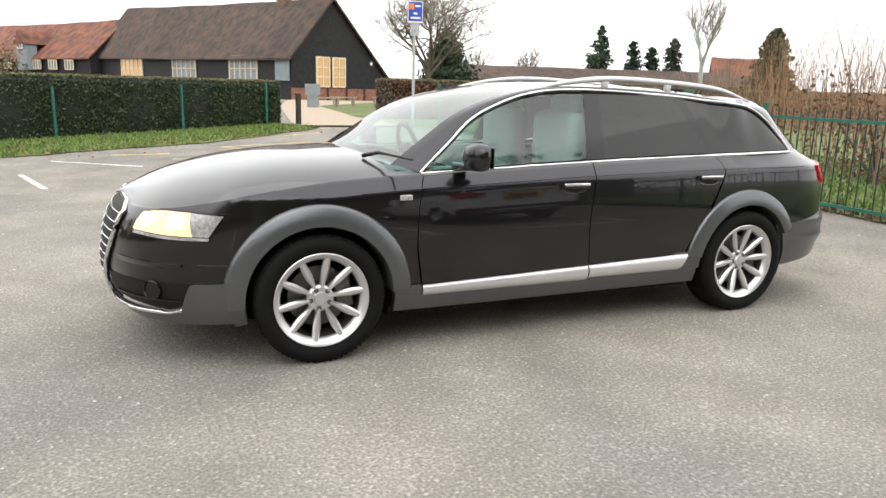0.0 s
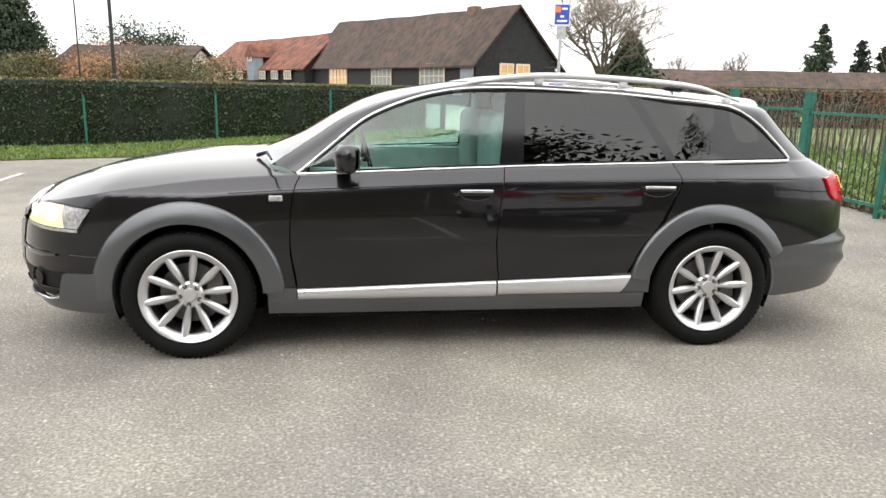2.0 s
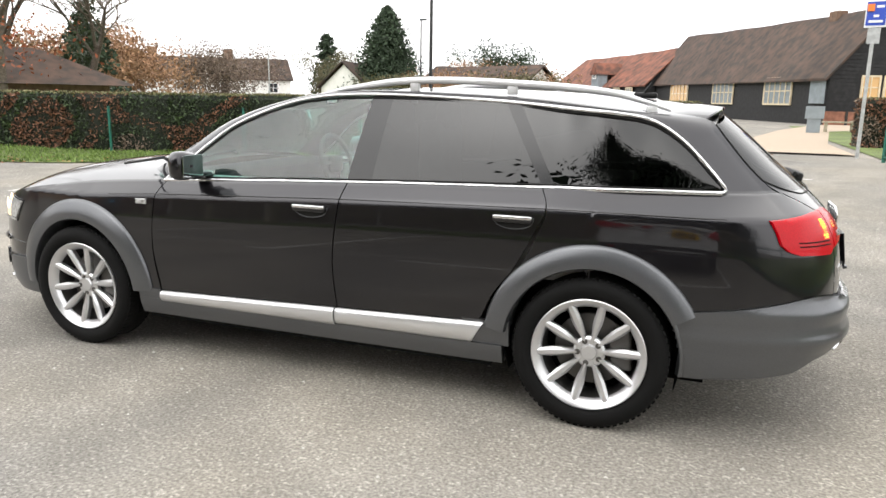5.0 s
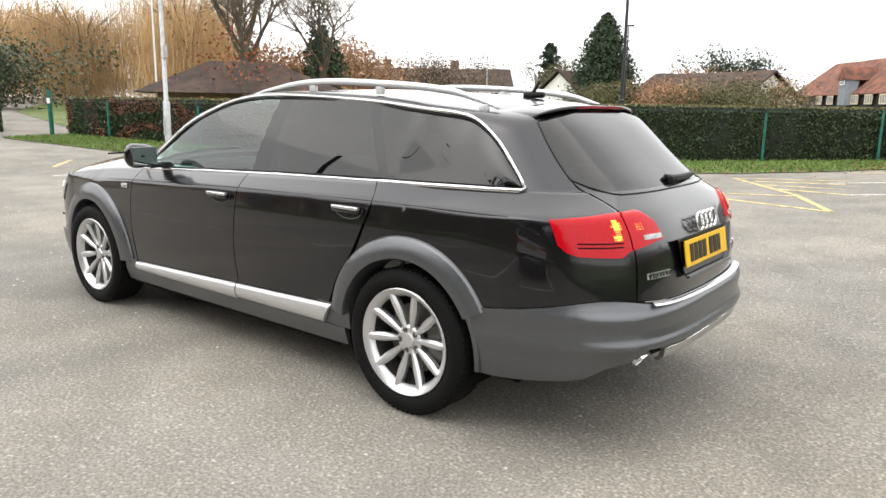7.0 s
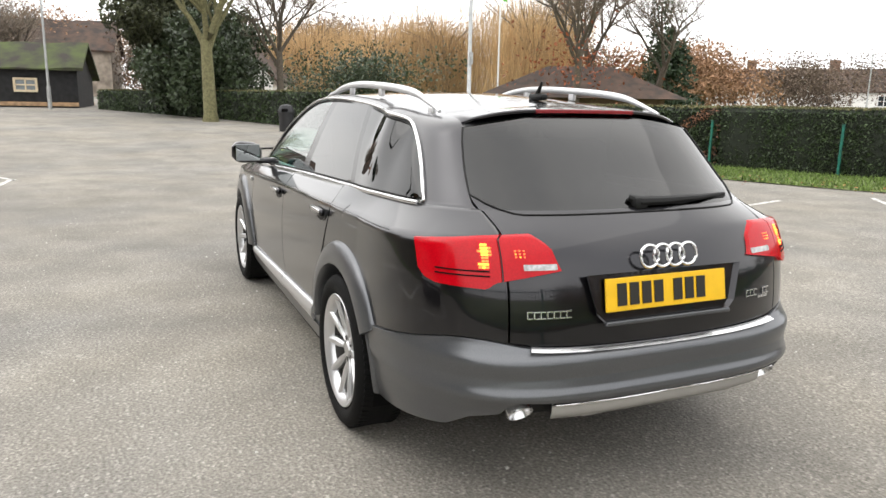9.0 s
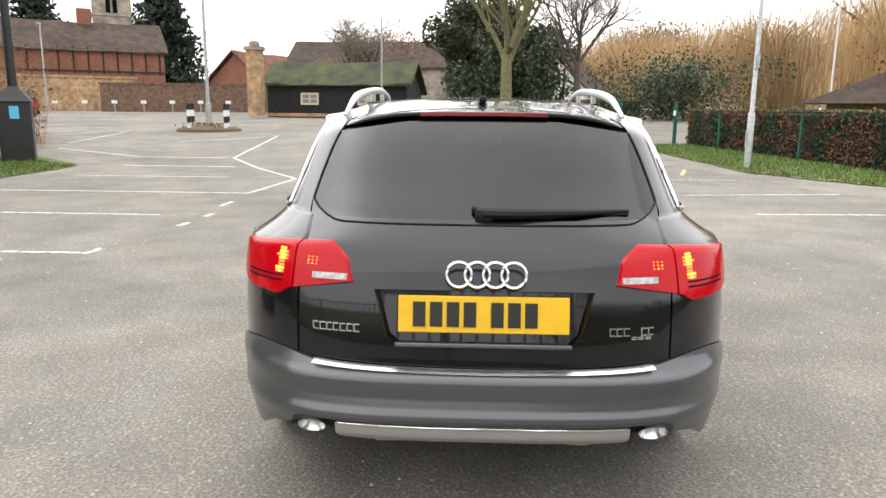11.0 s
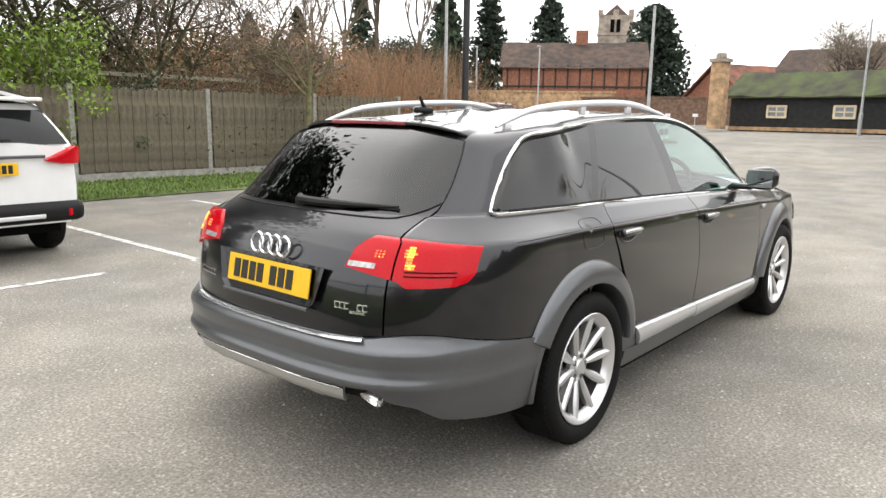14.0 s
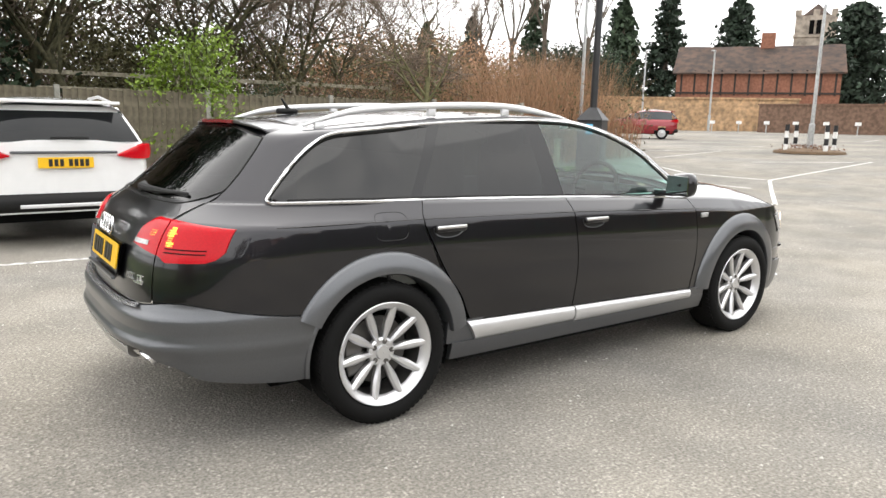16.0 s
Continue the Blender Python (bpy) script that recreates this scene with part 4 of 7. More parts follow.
for side in (1, -1):
    flare(-1.4165, 2, 184, 0.372, 0.487, side)
    flare(-1.4165, 184, 197, 0.372, 0.44, side, 0.6)
    flare(1.4165, 27, 172, 0.372, 0.475, side)
    flare(1.4165, -9, 27.5, 0.374, 0.392, side, 0.35)
    # dark wheel housings
    for hub in HUBS:
        bm = bmesh.new()
        rows = []
        for i in range(25):
            a = radians(-20 + 220 * i / 24)
            rows.append([bm.verts.new((hub + 0.378 * math.cos(a), -side * y, 0.34 + 0.378 * math.sin(a))) for y in (0.86, 0.5)])
        grid_faces(bm, rows)
        bm.faces.new([r[1] for r in rows])
        part("wheel_housing", bm, DARK, car)

# bonnet
bm = bmesh.new()
rows = []
CROWN = smooth_table([(-2.36, 0.80), (-2.28, 0.835), (-1.975, 0.937), (-1.594, 1.007), (-1.2, 1.036), (-1.08, 1.042)], 0.03)
for i in range(49):
    t = -2.88 + (2.88 - 0.87) * i / 48
    e = skin(t, interp(t, ZE))
    f = i / 48
    xm = -2.36 + (2.36 - 1.08) * f**1.0
    zm = interp(xm, CROWN)
    row = []
    for k in range(-14, 15):
        v = abs(k) / 14
        y = e.y * math.copysign(v, k) * -1 if k else 0.0
        row.append(bm.verts.new((xm + (e.x - xm) * v**2.2, -y, zm - (zm - e.z) * v**3.0)))
    rows.append(row)
grid_faces(bm, rows)
bmesh.ops.recalc_face_normals(bm, faces=bm.faces)
part("bonnet", bm, PAINT, car, "", 60)

# upper body: window line C, glass edge E, middle M, from the windscreen's foot to the foot of the rear window
STATION = [
    ((-0.86, 0.795, 0.962), (-1.00, 0.715, 1.0), (-1.11, 1.035)),
    ((-0.692, 0.742, 1.099), (-0.80, 0.655, 1.13), (-0.88, 1.135)),
    ((-0.524, 0.682, 1.234), (-0.60, 0.61, 1.258), (-0.645, 1.27)),
    ((-0.349, 0.642, 1.317), (-0.385, 0.575, 1.345), (-0.41, 1.372)),
    ((-0.142, 0.615, 1.381), (-0.14, 0.545, 1.405), (-0.08, 1.437)),
    ((0.096, 0.602, 1.412), (0.10, 0.53, 1.434), (0.12, 1.455)),
    ((0.46, 0.598, 1.414), (0.46, 0.528, 1.438), (0.46, 1.463)),
    ((0.911, 0.598, 1.394), (0.91, 0.525, 1.424), (0.91, 1.455)),
    ((1.215, 0.604, 1.370), (1.22, 0.52, 1.402), (1.24, 1.44)),
    ((1.46, 0.615, 1.350), (1.46, 0.515, 1.376), (1.52, 1.418)),
    ((1.60, 0.628, 1.322), (1.62, 0.515, 1.355), (1.68, 1.402)),
    ((1.72, 0.655, 1.25), (1.80, 0.53, 1.315), (1.86, 1.372)),
    ((1.82, 0.678, 1.155), (1.97, 0.572, 1.19), (2.03, 1.235)),
    ((1.90, 0.70, 1.066), (2.12, 0.597, 1.075), (2.2, 1.07)),
    ((1.905, 0.70, 1.040), (2.13, 0.593, 1.040), (2.25, 1.04)),
]


def stations(per=6):
    """The station table, refined smoothly: (C, E, M) as vectors for one flank (y positive)."""
    n = len(STATION)
    cols = []
    for pick in (0, 1, 2):
        for axis in range(3):
            src = [(i, (s[pick][axis] if pick < 2 else (s[2][0], 0.0, s[2][1])[axis])) for i, s in enumerate(STATION)]
            cols.append(smooth_table(src, 1.0 / per))
    out = []
    for i in range((n - 1) * per + 1):
        f = i / per
        q = [interp(f, c) for c in cols]
        out.append((Vector(q[0:3]), Vector(q[3:6]), Vector(q[6:9])))
    return out


PER = 6


def side_y(x, z):
    """Half width of the side windows."""
    y = 0.786 - (z - 1.0) * 0.45
    if x > 1.2:
        g = min((x - 1.2) / 0.4, 1)
        y += g * g * (3 - 2 * g) * (-skin(length_t(x, z), z).y - y)
    return y


ST = stations()
for c, e, m in ST[7 * PER:]:
    g = min(max((c.x - 0.9) / 0.3, 0), 1)
    c.y += g * (side_y(c.x, c.z) + 0.003 - c.y)
for c, e, m in ST[11 * PER:]:
    e.x = skin(tail_t(e.y, e.z), e.z).x


def cross(c, e, m, v):
    """From the glass edge (v=0) over the middle (v=1): a slightly crowned line."""
    p = e.lerp(m, v)
    b = math.sin(v * math.pi / 2)
    p.z = e.z + (m.z - e.z) * b
    p.x = e.x + (m.x - e.x) * b
    return p


def shell(name, i0, i1, material, label="", lift=0.0):
    bm = bmesh.new()
    rows = []
    for c, e, m in ST[i0:i1 + 1]:
        half = [cross(c, e, m, k / 10) for k in range(11)]
        pts = half + [Vector((p.x, -p.y, p.z)) for p in half[-2::-1]]
        rows.append([bm.verts.new(p + Vector((0, 0, lift))) for p in pts])
    grid_faces(bm, rows)
    bmesh.ops.recalc_face_normals(bm, faces=bm.faces)
    if sum(f.normal.z for f in bm.faces) < 0:
        bmesh.ops.reverse_faces(bm, faces=bm.faces)
    return part(name, bm, material, car, label, 60)


shell("windscreen", 0, 4 * PER, GLASS_S, "pale reflecting windscreen")
shell("roof", 4 * PER, 11 * PER, PAINT)
shell("headliner", 4 * PER, 11 * PER, mat("pale_headliner_cloth", (0.42, 0.42, 0.40), 0.9), "pale grey headliner", -0.025)
GLASS_EDGE = smooth_table([(1.03, 0.578), (1.07, 0.594), (1.14, 0.584), (1.19, 0.572), (1.26, 0.552), (1.315, 0.53), (1.40, 0.49)], 0.02)


def tail_pt(y, z, lift=0.0):
    """The tail's point at the width y and the height z."""
    p = skin(tail_t(max(abs(y), 0.001), z), z)
    return Vector((p.x + lift, y, z))


def glass_z(u, v):
    """Height on the rear window at the part u of its half width, v from its foot to its head."""
    lo = 1.032 + 0.055 * max(0, (abs(u) - 0.80) / 0.20) ** 2
    hi = 1.313 + 0.057 * math.sin((1 - abs(u)) * math.pi / 2)
    return lo + (hi - lo) * v


bm = bmesh.new()
rows = []
for k in range(-20, 21):
    u = k / 20
    zs = [glass_z(u, j / 18) for j in range(19)]
    rows.append([bm.verts.new(tail_pt(u * interp(z, GLASS_EDGE), z, -0.002)) for z in zs])
grid_faces(bm, rows)
bmesh.ops.recalc_face_normals(bm, faces=bm.faces)
rear_window = part("rear_window", bm, GLASS_R, car, "dark tinted rear window", 60)
ring = []
for k in range(-20, 21):
    z = glass_z(k / 20, 0)
    ring.append(tail_pt(k / 20 * interp(z, GLASS_EDGE), z, 0.001))
for j in range(1, 19):
    z = glass_z(1, j / 18)
    ring.append(tail_pt(interp(z, GLASS_EDGE), z, 0.001))
for j in range(1, 19):
    z = glass_z(-1, j / 18)
    ring.insert(0, tail_pt(-interp(z, GLASS_EDGE), z, 0.001))
part("window_seal", T(ring, 0.0038, 6), BLACK, rear_window, "black rubber seal", 60)
# painted strip of the tailgate below the window
bm = bmesh.new()
rows = []
for k in range(-20, 21):
    u = k / 20
    lo, hi = 1.0395, glass_z(u, 0)
    rows.append([bm.verts.new(tail_pt(u * 0.5865, lo)), bm.verts.new(tail_pt(u * interp((lo + hi) / 2, GLASS_EDGE), (lo + hi) / 2)), bm.verts.new(tail_pt(u * interp(hi, GLASS_EDGE), hi))])
grid_faces(bm, rows)
bmesh.ops.recalc_face_normals(bm, faces=bm.faces)
part("tailgate_upper_edge", bm, PAINT, car, "", 60)
for side in (1, -1):
    bm = bmesh.new()
    rows = []
    for i, (c, e, m) in enumerate(ST):
        row = []
        g = min(max((i - 9.5 * PER) / (1.5 * PER), 0), 1)
        if g > 0:
            tc, te = even(length_t(c.x, c.z)), even(tail_t(e.y, e.z))
        for k in range(13):
            v = k / 12
            p = c.lerp(e, v) + Vector((0, 0.8, 0.6)) * 0.012 * math.sin(v * math.pi)
            if g > 0:
                q = skin(uneven(tc + (te - tc) * v), c.z + (e.z - c.z) * v)
                p = p.lerp(Vector((q.x, -q.y, q.z)), g)
            row.append(bm.verts.new((p.x, side * p.y, p.z)))
        rows.append(row)
    grid_faces(bm, rows)
    bmesh.ops.recalc_face_normals(bm, faces=bm.faces)
    part("cant_rail", bm, PAINT, car, "", 60)

# side glass and pillars
TOPLINE = smooth_table(sorted([(s[0][0], s[0][2]) for s in STATION]), 0.02)


def pane(name, x0b, x0t, x1b, x1t, material, label, side):
    """A side window from its front edge (x at sill and head) to its rear edge."""
    bm = bmesh.new()
    rows = []
    n = 26
    for i in range(n + 1):
        u = i / n
        row = []
        xb = x0b + (x1b - x0b) * u
        zb = belt(xb) + 0.006
        xt = x0t + (x1t - x0t) * u
        zt = interp(xt, TOPLINE) - 0.006
        for j in range(9):
            v = j / 8
            x, z = xb + (xt - xb) * v, zb + (zt - zb) * v
            y = side_y(x, z) - 0.004
            y += 0.010 * math.sin(v * math.pi)
            row.append(bm.verts.new((x, -side * y, z)))
        rows.append(row)
    grid_faces(bm, rows)
    bmesh.ops.recalc_face_normals(bm, faces=bm.faces)
    ob = part(name, bm, material, car, label, 60)
    return ob


for side in (1, -1):
    pane("front_side_window", -0.845, -0.80, 0.205, 0.262, GLASS_F, "clear green tinted side window", side)
    pane("door_pillar", 0.205, 0.262, 0.335, 0.372, GLOSSBLACK, "black door pillar", side)
    pane("rear_side_window", 0.335, 0.372, 1.157, 0.945, GLASS_R, "dark privacy glass side window", side)
    pane("rear_pillar", 1.157, 0.945, 1.215, 1.015, GLOSSBLACK, "black pillar", side)
    pane("quarter_window", 1.215, 1.015, 1.885, 1.89, GLASS_R, "dark privacy glass quarter window", side)
    # chrome line round the windows
    loop = [(c.x, c.y + 0.004, c.z) for c, e, m in ST[:13 * PER + 1]] + [(x, side_y(x, z) + 0.004, z) for x, z in ((1.909, 1.054), (1.904, 1.046), (1.893, 1.0425))]
    low = []
    for k in range(41):
        x = 1.895 - 2.755 * k / 40
        z = belt(x)
        low.append((x, side_y(x, z) + 0.008, z))
    part("window_chrome", T([(x, -side * y, z) for x, y, z in loop], 0.0085, 6), CHROME, car, "bright window surround", 60)
    part("window_chrome", T([(x, -side * y, z) for x, y, z in low], 0.0095, 6), CHROME, car, "bright window surround", 60)
    part("window_seal", T([(x, -side * (y + 0.001), z - 0.016) for x, y, z in loop[:-4]], 0.0055, 5), BLACK, car, "black rubber window seal", 60)
    part("window_seal", T([(x, -side * (y - 0.002), z + 0.013) for x, y, z in low[1:-1]], 0.0045, 5), BLACK, car, "black rubber window seal", 60)
    # filler between door top and the glass
    bm = bmesh.new()
    rows = []
    for x, y, z in low:
        q = skin(length_t(x, z), z) if x > 1.0 else skin(x, z)
        rows.append([bm.verts.new((x, -side * (y - 0.01), z - 0.002)), bm.verts.new((x, side * q.y, q.z))])
    grid_faces(bm, rows)
    part("door_shoulder", bm, PAINT, car, "", 60)
    # roof rail
    RT = smooth_table([(-0.05, 1.412), (0.12, 1.448), (0.46, 1.486), (0.92, 1.478), (1.387, 1.442), (1.60, 1.388), (1.66, 1.368)], 0.05)
    bm = bmesh.new()
    pts = [(x, -side * (0.545 + (0.012 if x < 0.1 else 0)), z) for x, z in RT]
    tube(bm, pts, [0.007 + 0.0105 * min(1, 6 * k / len(pts), 6 * (len(pts) - 1 - k) / len(pts)) for k in range(len(pts))], 8)
    part("roof_rail", bm, RAIL, car, "silver roof rail", 60)
    for x in (0.0, 0.46, 0.95, 1.58):
        zt = interp(x, RT)
        part("rail_foot", B((x, -side * 0.545, zt - 0.03), (0.05, 0.020, 0.042), 0, 0.006), RAIL, car, "", 40)
    # mirror
    bm = bmesh.new()
    rows = []
    for i in range(9):
        u = i / 8
        sx = 0.066 * (1 - 0.75 * abs(2 * u - 1) ** 3)
        zc, hz = 1.052 + 0.008 * u, 0.076 * (1 - 0.55 * abs(2 * u - 1) ** 4) * (0.86 + 0.14 * u)
        y = 0.865 + 0.195 * u
        ring = []
        for k in range(16):
            a = 2 * math.pi * k / 16
            cx, cz = math.copysign(abs(math.cos(a)) ** 0.7, math.cos(a)), math.copysign(abs(math.sin(a)) ** 0.7, math.sin(a))
            ring.append(bm.verts.new((-0.592 - 0.02 * (1 - u) + sx * (cx if cx < 0 else cx * 0.85), -side * y, zc + hz * cz)))
        rows.append(ring + [ring[0]])
    grid_faces(bm, rows)
    bm.faces.new(rows[0][:-1])
    bm.faces.new(rows[-1][:-1][::-1])
    bmesh.ops.recalc_face_normals(bm, faces=bm.faces)
    box(bm, (-0.625, -side * 0.83, 0.998), (0.075, 0.16, 0.036), 0, 0.012)
    mirror = part("door_mirror", bm, PAINT, car, "", 50)
    part("mirror_glass", B((-0.549, -side * 0.963, 1.056), (0.006, 0.155, 0.108), side * 3, 0.002), MIRROR, mirror, "mirror glass")
    # door handles
    for hx, hz in ((0.065, 0.872), (1.065, 0.893)):
        base = skin(hx, hz)
        bm = bmesh.new()
        rows = []
        for i in range(17):
            a = math.pi * i / 16
            rows.append([bm.verts.new((hx + 0.088 * f * math.cos(a), side * (skin(hx, hz - 0.05 * f * math.sin(a)).y - 0.003), hz + 0.014 - 0.05 * f * math.sin(a) ** 0.7)) for f in (1.0, 0.5, 0.01)])
        grid_faces(bm, rows)
        # body-coloured bowl; its shade is put in as black
        part("handle_recess", bm, BLACK, car, "handle recess, its shade put in as black", 60)
        rim = []
        for i in range(17):
            a = math.pi * i / 16
            z = hz + 0.014 - 0.05 * math.sin(a) ** 0.7
            rim.append((hx + 0.088 * math.cos(a), side * (skin(hx, z).y - 0.002), z))
        # light caught by the bowl's lower rim, put in as a paler grey tube
        part("recess_lit_rim", T(rim, 0.0028, 5), CLAD, car, "", 60)
        hb = part("door_handle", B((hx, side * (base.y - 0.018), hz + 0.008), (0.178, 0.028, 0.034), 0, 0.012), PAINT, car, "", 50)
        part("handle_trim", B((hx, side * (base.y - 0.031), hz + 0.016), (0.172, 0.008, 0.015), 0, 0.004), CHROME, hb, "chrome handle trim", 50)
    # side repeater
    b0 = skin(-0.966, 0.845)
    part("side_repeater", B((-0.966, side * (b0.y - 0.004), 0.845), (0.068, 0.014, 0.03), 0, 0.005), CLEARLENS, car, "clear side repeater lamp", 50)
    # shadow line of the flank's sharp edge, put in as a thin black tube
    part("crease_shadow", T([(x, side * (flank(x, z).y), z) for x, z in [(-1.2 + 0.08 * k, interp(-1.2 + 0.08 * k, [(-1.35, 0.859), (-0.85, 0.89), (0.2, 0.93), (1.2, 0.95), (2.0, 0.953)])) for k in range(40)]], 0.0022, 5), GLOSSBLACK, car, "", 60)
    # headlamp
    lamp_top = lambda t: interp(t, [(-2.42, 0.735), (-2.395, 0.772), (-2.34, 0.794), (-2.242, 0.803), (-2.08, 0.802), (-1.86, 0.786)])
    lamp_foot = lambda t: interp(t, [(-2.42, 0.672), (-2.146, 0.661), (-1.93, 0.658)])
    head = patch("headlamp", car, GLOSSBLACK, lambda v: -2.42, lambda v: -1.928 + 0.062 * v, lamp_foot, lamp_top, 40, 14, out=0.004, depth=0.02, sides=(side,), label="headlamp housing")[0]
    patch("lamp_lens", head, HEADGLOW, lambda v: -2.41, lambda v: -2.022 - 0.05 * v, lambda t: lamp_foot(t) + 0.022, lambda t: lamp_top(t) - 0.008, 30, 12, out=0.008, depth=0.004, sides=(side,), label="lit headlamp lens")
    patch("lamp_lens", head, CLEARLENS, lambda v: -2.018 - 0.05 * v, lambda v: -1.938 + 0.06 * v, lambda t: lamp_foot(t) + 0.022, lambda t: lamp_top(t) - 0.008, 16, 12, out=0.008, depth=0.004, sides=(side,), label="clear indicator lens")
    patch("lamp_strip", head, CLEARLENS, lambda v: -2.40, lambda v: -1.938, lambda t: lamp_foot(t) + 0.004, lambda t: lamp_foot(t) + 0.018, 30, 3, out=0.009, depth=0.004, sides=(side,), label="clear strip below the lamp")
    for tt, zz, r in ((-2.315, 0.738, 0.05), (-2.13, 0.738, 0.047)):
        p, n = skin(tt, zz, 0.009), (skin(tt, zz, 0.1) - skin(tt, zz)).normalized()
        bm = bmesh.new()
        lathe(bm, [(r, 0.0), (r * 0.8, 0.004), (0.001, 0.007)], 24, Matrix.Translation((p.x, side * p.y, p.z)) @ Vector((n.x, side * n.y, n.z)).to_track_quat("Z", "Y").to_matrix().to_4x4())
        part("lamp_bulb", bm, BULBGLOW, head, "glowing headlamp reflector", 40)
    patch("fog_lamp_grille", car, BLACK, lambda v: -2.62, lambda v: -2.035, lambda t: interp(t, [(-2.6, 0.335), (-2.17, 0.306), (-2.08, 0.33), (-2.03, 0.42)]), lambda t: 0.446, 30, 8, out=0.004, depth=0.02, sides=(side,), label="black lower intake")
    patch("intake_slat", car, GLOSSBLACK, lambda v: -2.55, lambda v: -2.07, lambda t: 0.352, lambda t: 0.362, 20, 2, out=0.014, depth=0.012, sides=(side,))
    p, n = skin(-2.237, 0.407, 0.006), (skin(-2.237, 0.407, 0.1) - skin(-2.237, 0.407)).normalized()
    bm = bmesh.new()
    lathe(bm, [(0.05, 0.0), (0.05, 0.012), (0.044, 0.014), (0.040, 0.006), (0.001, 0.008)], 24, Matrix.Translation((p.x, side * p.y, p.z)) @ Vector((n.x, side * n.y, n.z)).to_track_quat("Z", "Y").to_matrix().to_4x4())
    part("fog_lamp", bm, GLOSSBLACK, car, "unlit round fog lamp", 40)
    patch("bumper_rib", car, PAINT, lambda v: -2.52, lambda v: -2.07, lambda t: 0.52 + 0.012 * max(0, (t + 2.2) / 0.13), lambda t: 0.546, 24, 5, out=lambda t, z: 0.002 + 0.016 * min(max((z - 0.52) / 0.024, 0), 1), depth=0.014, sides=(side,))
    part("bumper_seam", T([(q.x, side * q.y, q.z) for q in [skin(-1.99 + 0.03 * k, 0.541 - 0.001 * k, 0.0005) for k in range(7)]], 0.0022, 5), GLOSSBLACK, car)
    part("lower_lip", T([(q.x, side * q.y, q.z) for q in [skin(t, interp(t, [(-2.9, 0.275), (-2.6, 0.285), (-2.44, 0.284), (-2.14, 0.298), (-2.09, 0.315)]), 0.024) for t in [-2.88 + 0.04 * k for k in range(21)]]], 0.0085, 6), CHROME, car, "bright lower lip", 60)
    # tail lamps: outer part on the quarter, inner part on the tailgate
    lamp_hi = lambda t: interp(t, [(1.9, 0.95), (2.02, 0.957), (2.3, 0.975), (2.6, 0.985)])
    lamp_lo = lambda t: interp(t, [(1.965, 0.895), (1.985, 0.862), (2.02, 0.835), (2.08, 0.821), (2.32, 0.814), (2.36, 0.835), (2.5, 0.855), (2.6, 0.87)])
    t_edge = tail_t(0.596, 0.9)
    outer = patch("tail_lamp", car, REDLENS, lambda v: 1.985 - 0.02 * v, lambda v: t_edge - 0.004, lamp_lo, lamp_hi, 26, 12, out=0.012, depth=0.03, sides=(side,), label="red tail lamp, lit")[0]
    t_in = tail_t(0.405, 0.9)
    inner = patch("tail_lamp", car, REDLENS, lambda v: t_edge + 0.006, lambda v: t_in - 0.02 * v, lamp_lo, lambda t: lamp_hi(t) - 0.05 * max(0, (t - t_in + 0.11) / 0.09) ** 2, 20, 12, out=0.012, depth=0.03, sides=(side,), label="red tail lamp on the tailgate, lit")[0]
    patch("reversing_lens", inner, CLEARLENS, lambda v: t_edge + 0.085, lambda v: t_in - 0.012, lambda t: 0.874, lambda t: 0.892, 6, 4, out=0.015, depth=0.004, sides=(side,), label="clear reversing lens")
    patch("lamp_louvre", outer, DARK, lambda v: 2.08, lambda v: t_edge - 0.05, lambda t: 0.868, lambda t: 0.872, 8, 2, out=0.0145, depth=0.003, sides=(side,))
    patch("lamp_louvre", outer, DARK, lambda v: 2.08, lambda v: t_edge - 0.05, lambda t: 0.853, lambda t: 0.857, 8, 2, out=0.0145, depth=0.003, sides=(side,))
    cells = [(a, b) for a in range(8) for b in range(8)]
    for a, b in cells:
        heat = math.exp(-((a - 2.4) / 1.5) ** 2 - ((b - 5.2) / 2.4) ** 2) + 0.8 * math.exp(-((a - 3.2) / 1.6) ** 2 - ((b - 0.8) / 1.2) ** 2)
        if heat < 0.30:
            continue
        tt, zz = t_edge - 0.025 - 0.0155 * a, 0.882 + 0.0098 * b
        q, n = skin(tt, zz, 0.0125), skin(tt, zz, 0.1) - skin(tt, zz)
        part("lit_element", B((q.x, side * q.y, q.z), (0.005, 0.0075 + 0.007 * heat, 0.0052 + 0.004 * heat), math.degrees(math.atan2(side * n.y, n.x)), 0), AMBERGLOW if heat > 0.45 else REDGLOW, outer, "glowing lamp cell")
    for a in range(2, 5):
        for b in range(1, 4):
            q = skin(t_edge + 0.03 + 0.016 * a, 0.905 + 0.0095 * b, 0.0125)
            part("lit_element", B((q.x, side * q.y, q.z), (0.004, 0.005, 0.0035), 0, 0), REDGLOW if (a + b) % 4 else AMBERGLOW, inner, "glowing lamp cell")
    # exhaust
    bm = bmesh.new()
    lathe(bm, [(0.032, 0.03), (0.042, 0.0), (0.046, 0.001), (0.046, 0.014), (0.033, 0.085), (0.030, 0.14)], 24, Matrix.Translation((2.385, -side * 0.545, 0.388)) @ Matrix.Rotation(radians(-48), 4, "Y"))
    part("exhaust_tailpipe", bm, CHROME, car, "flared polished exhaust tailpipe", 50)
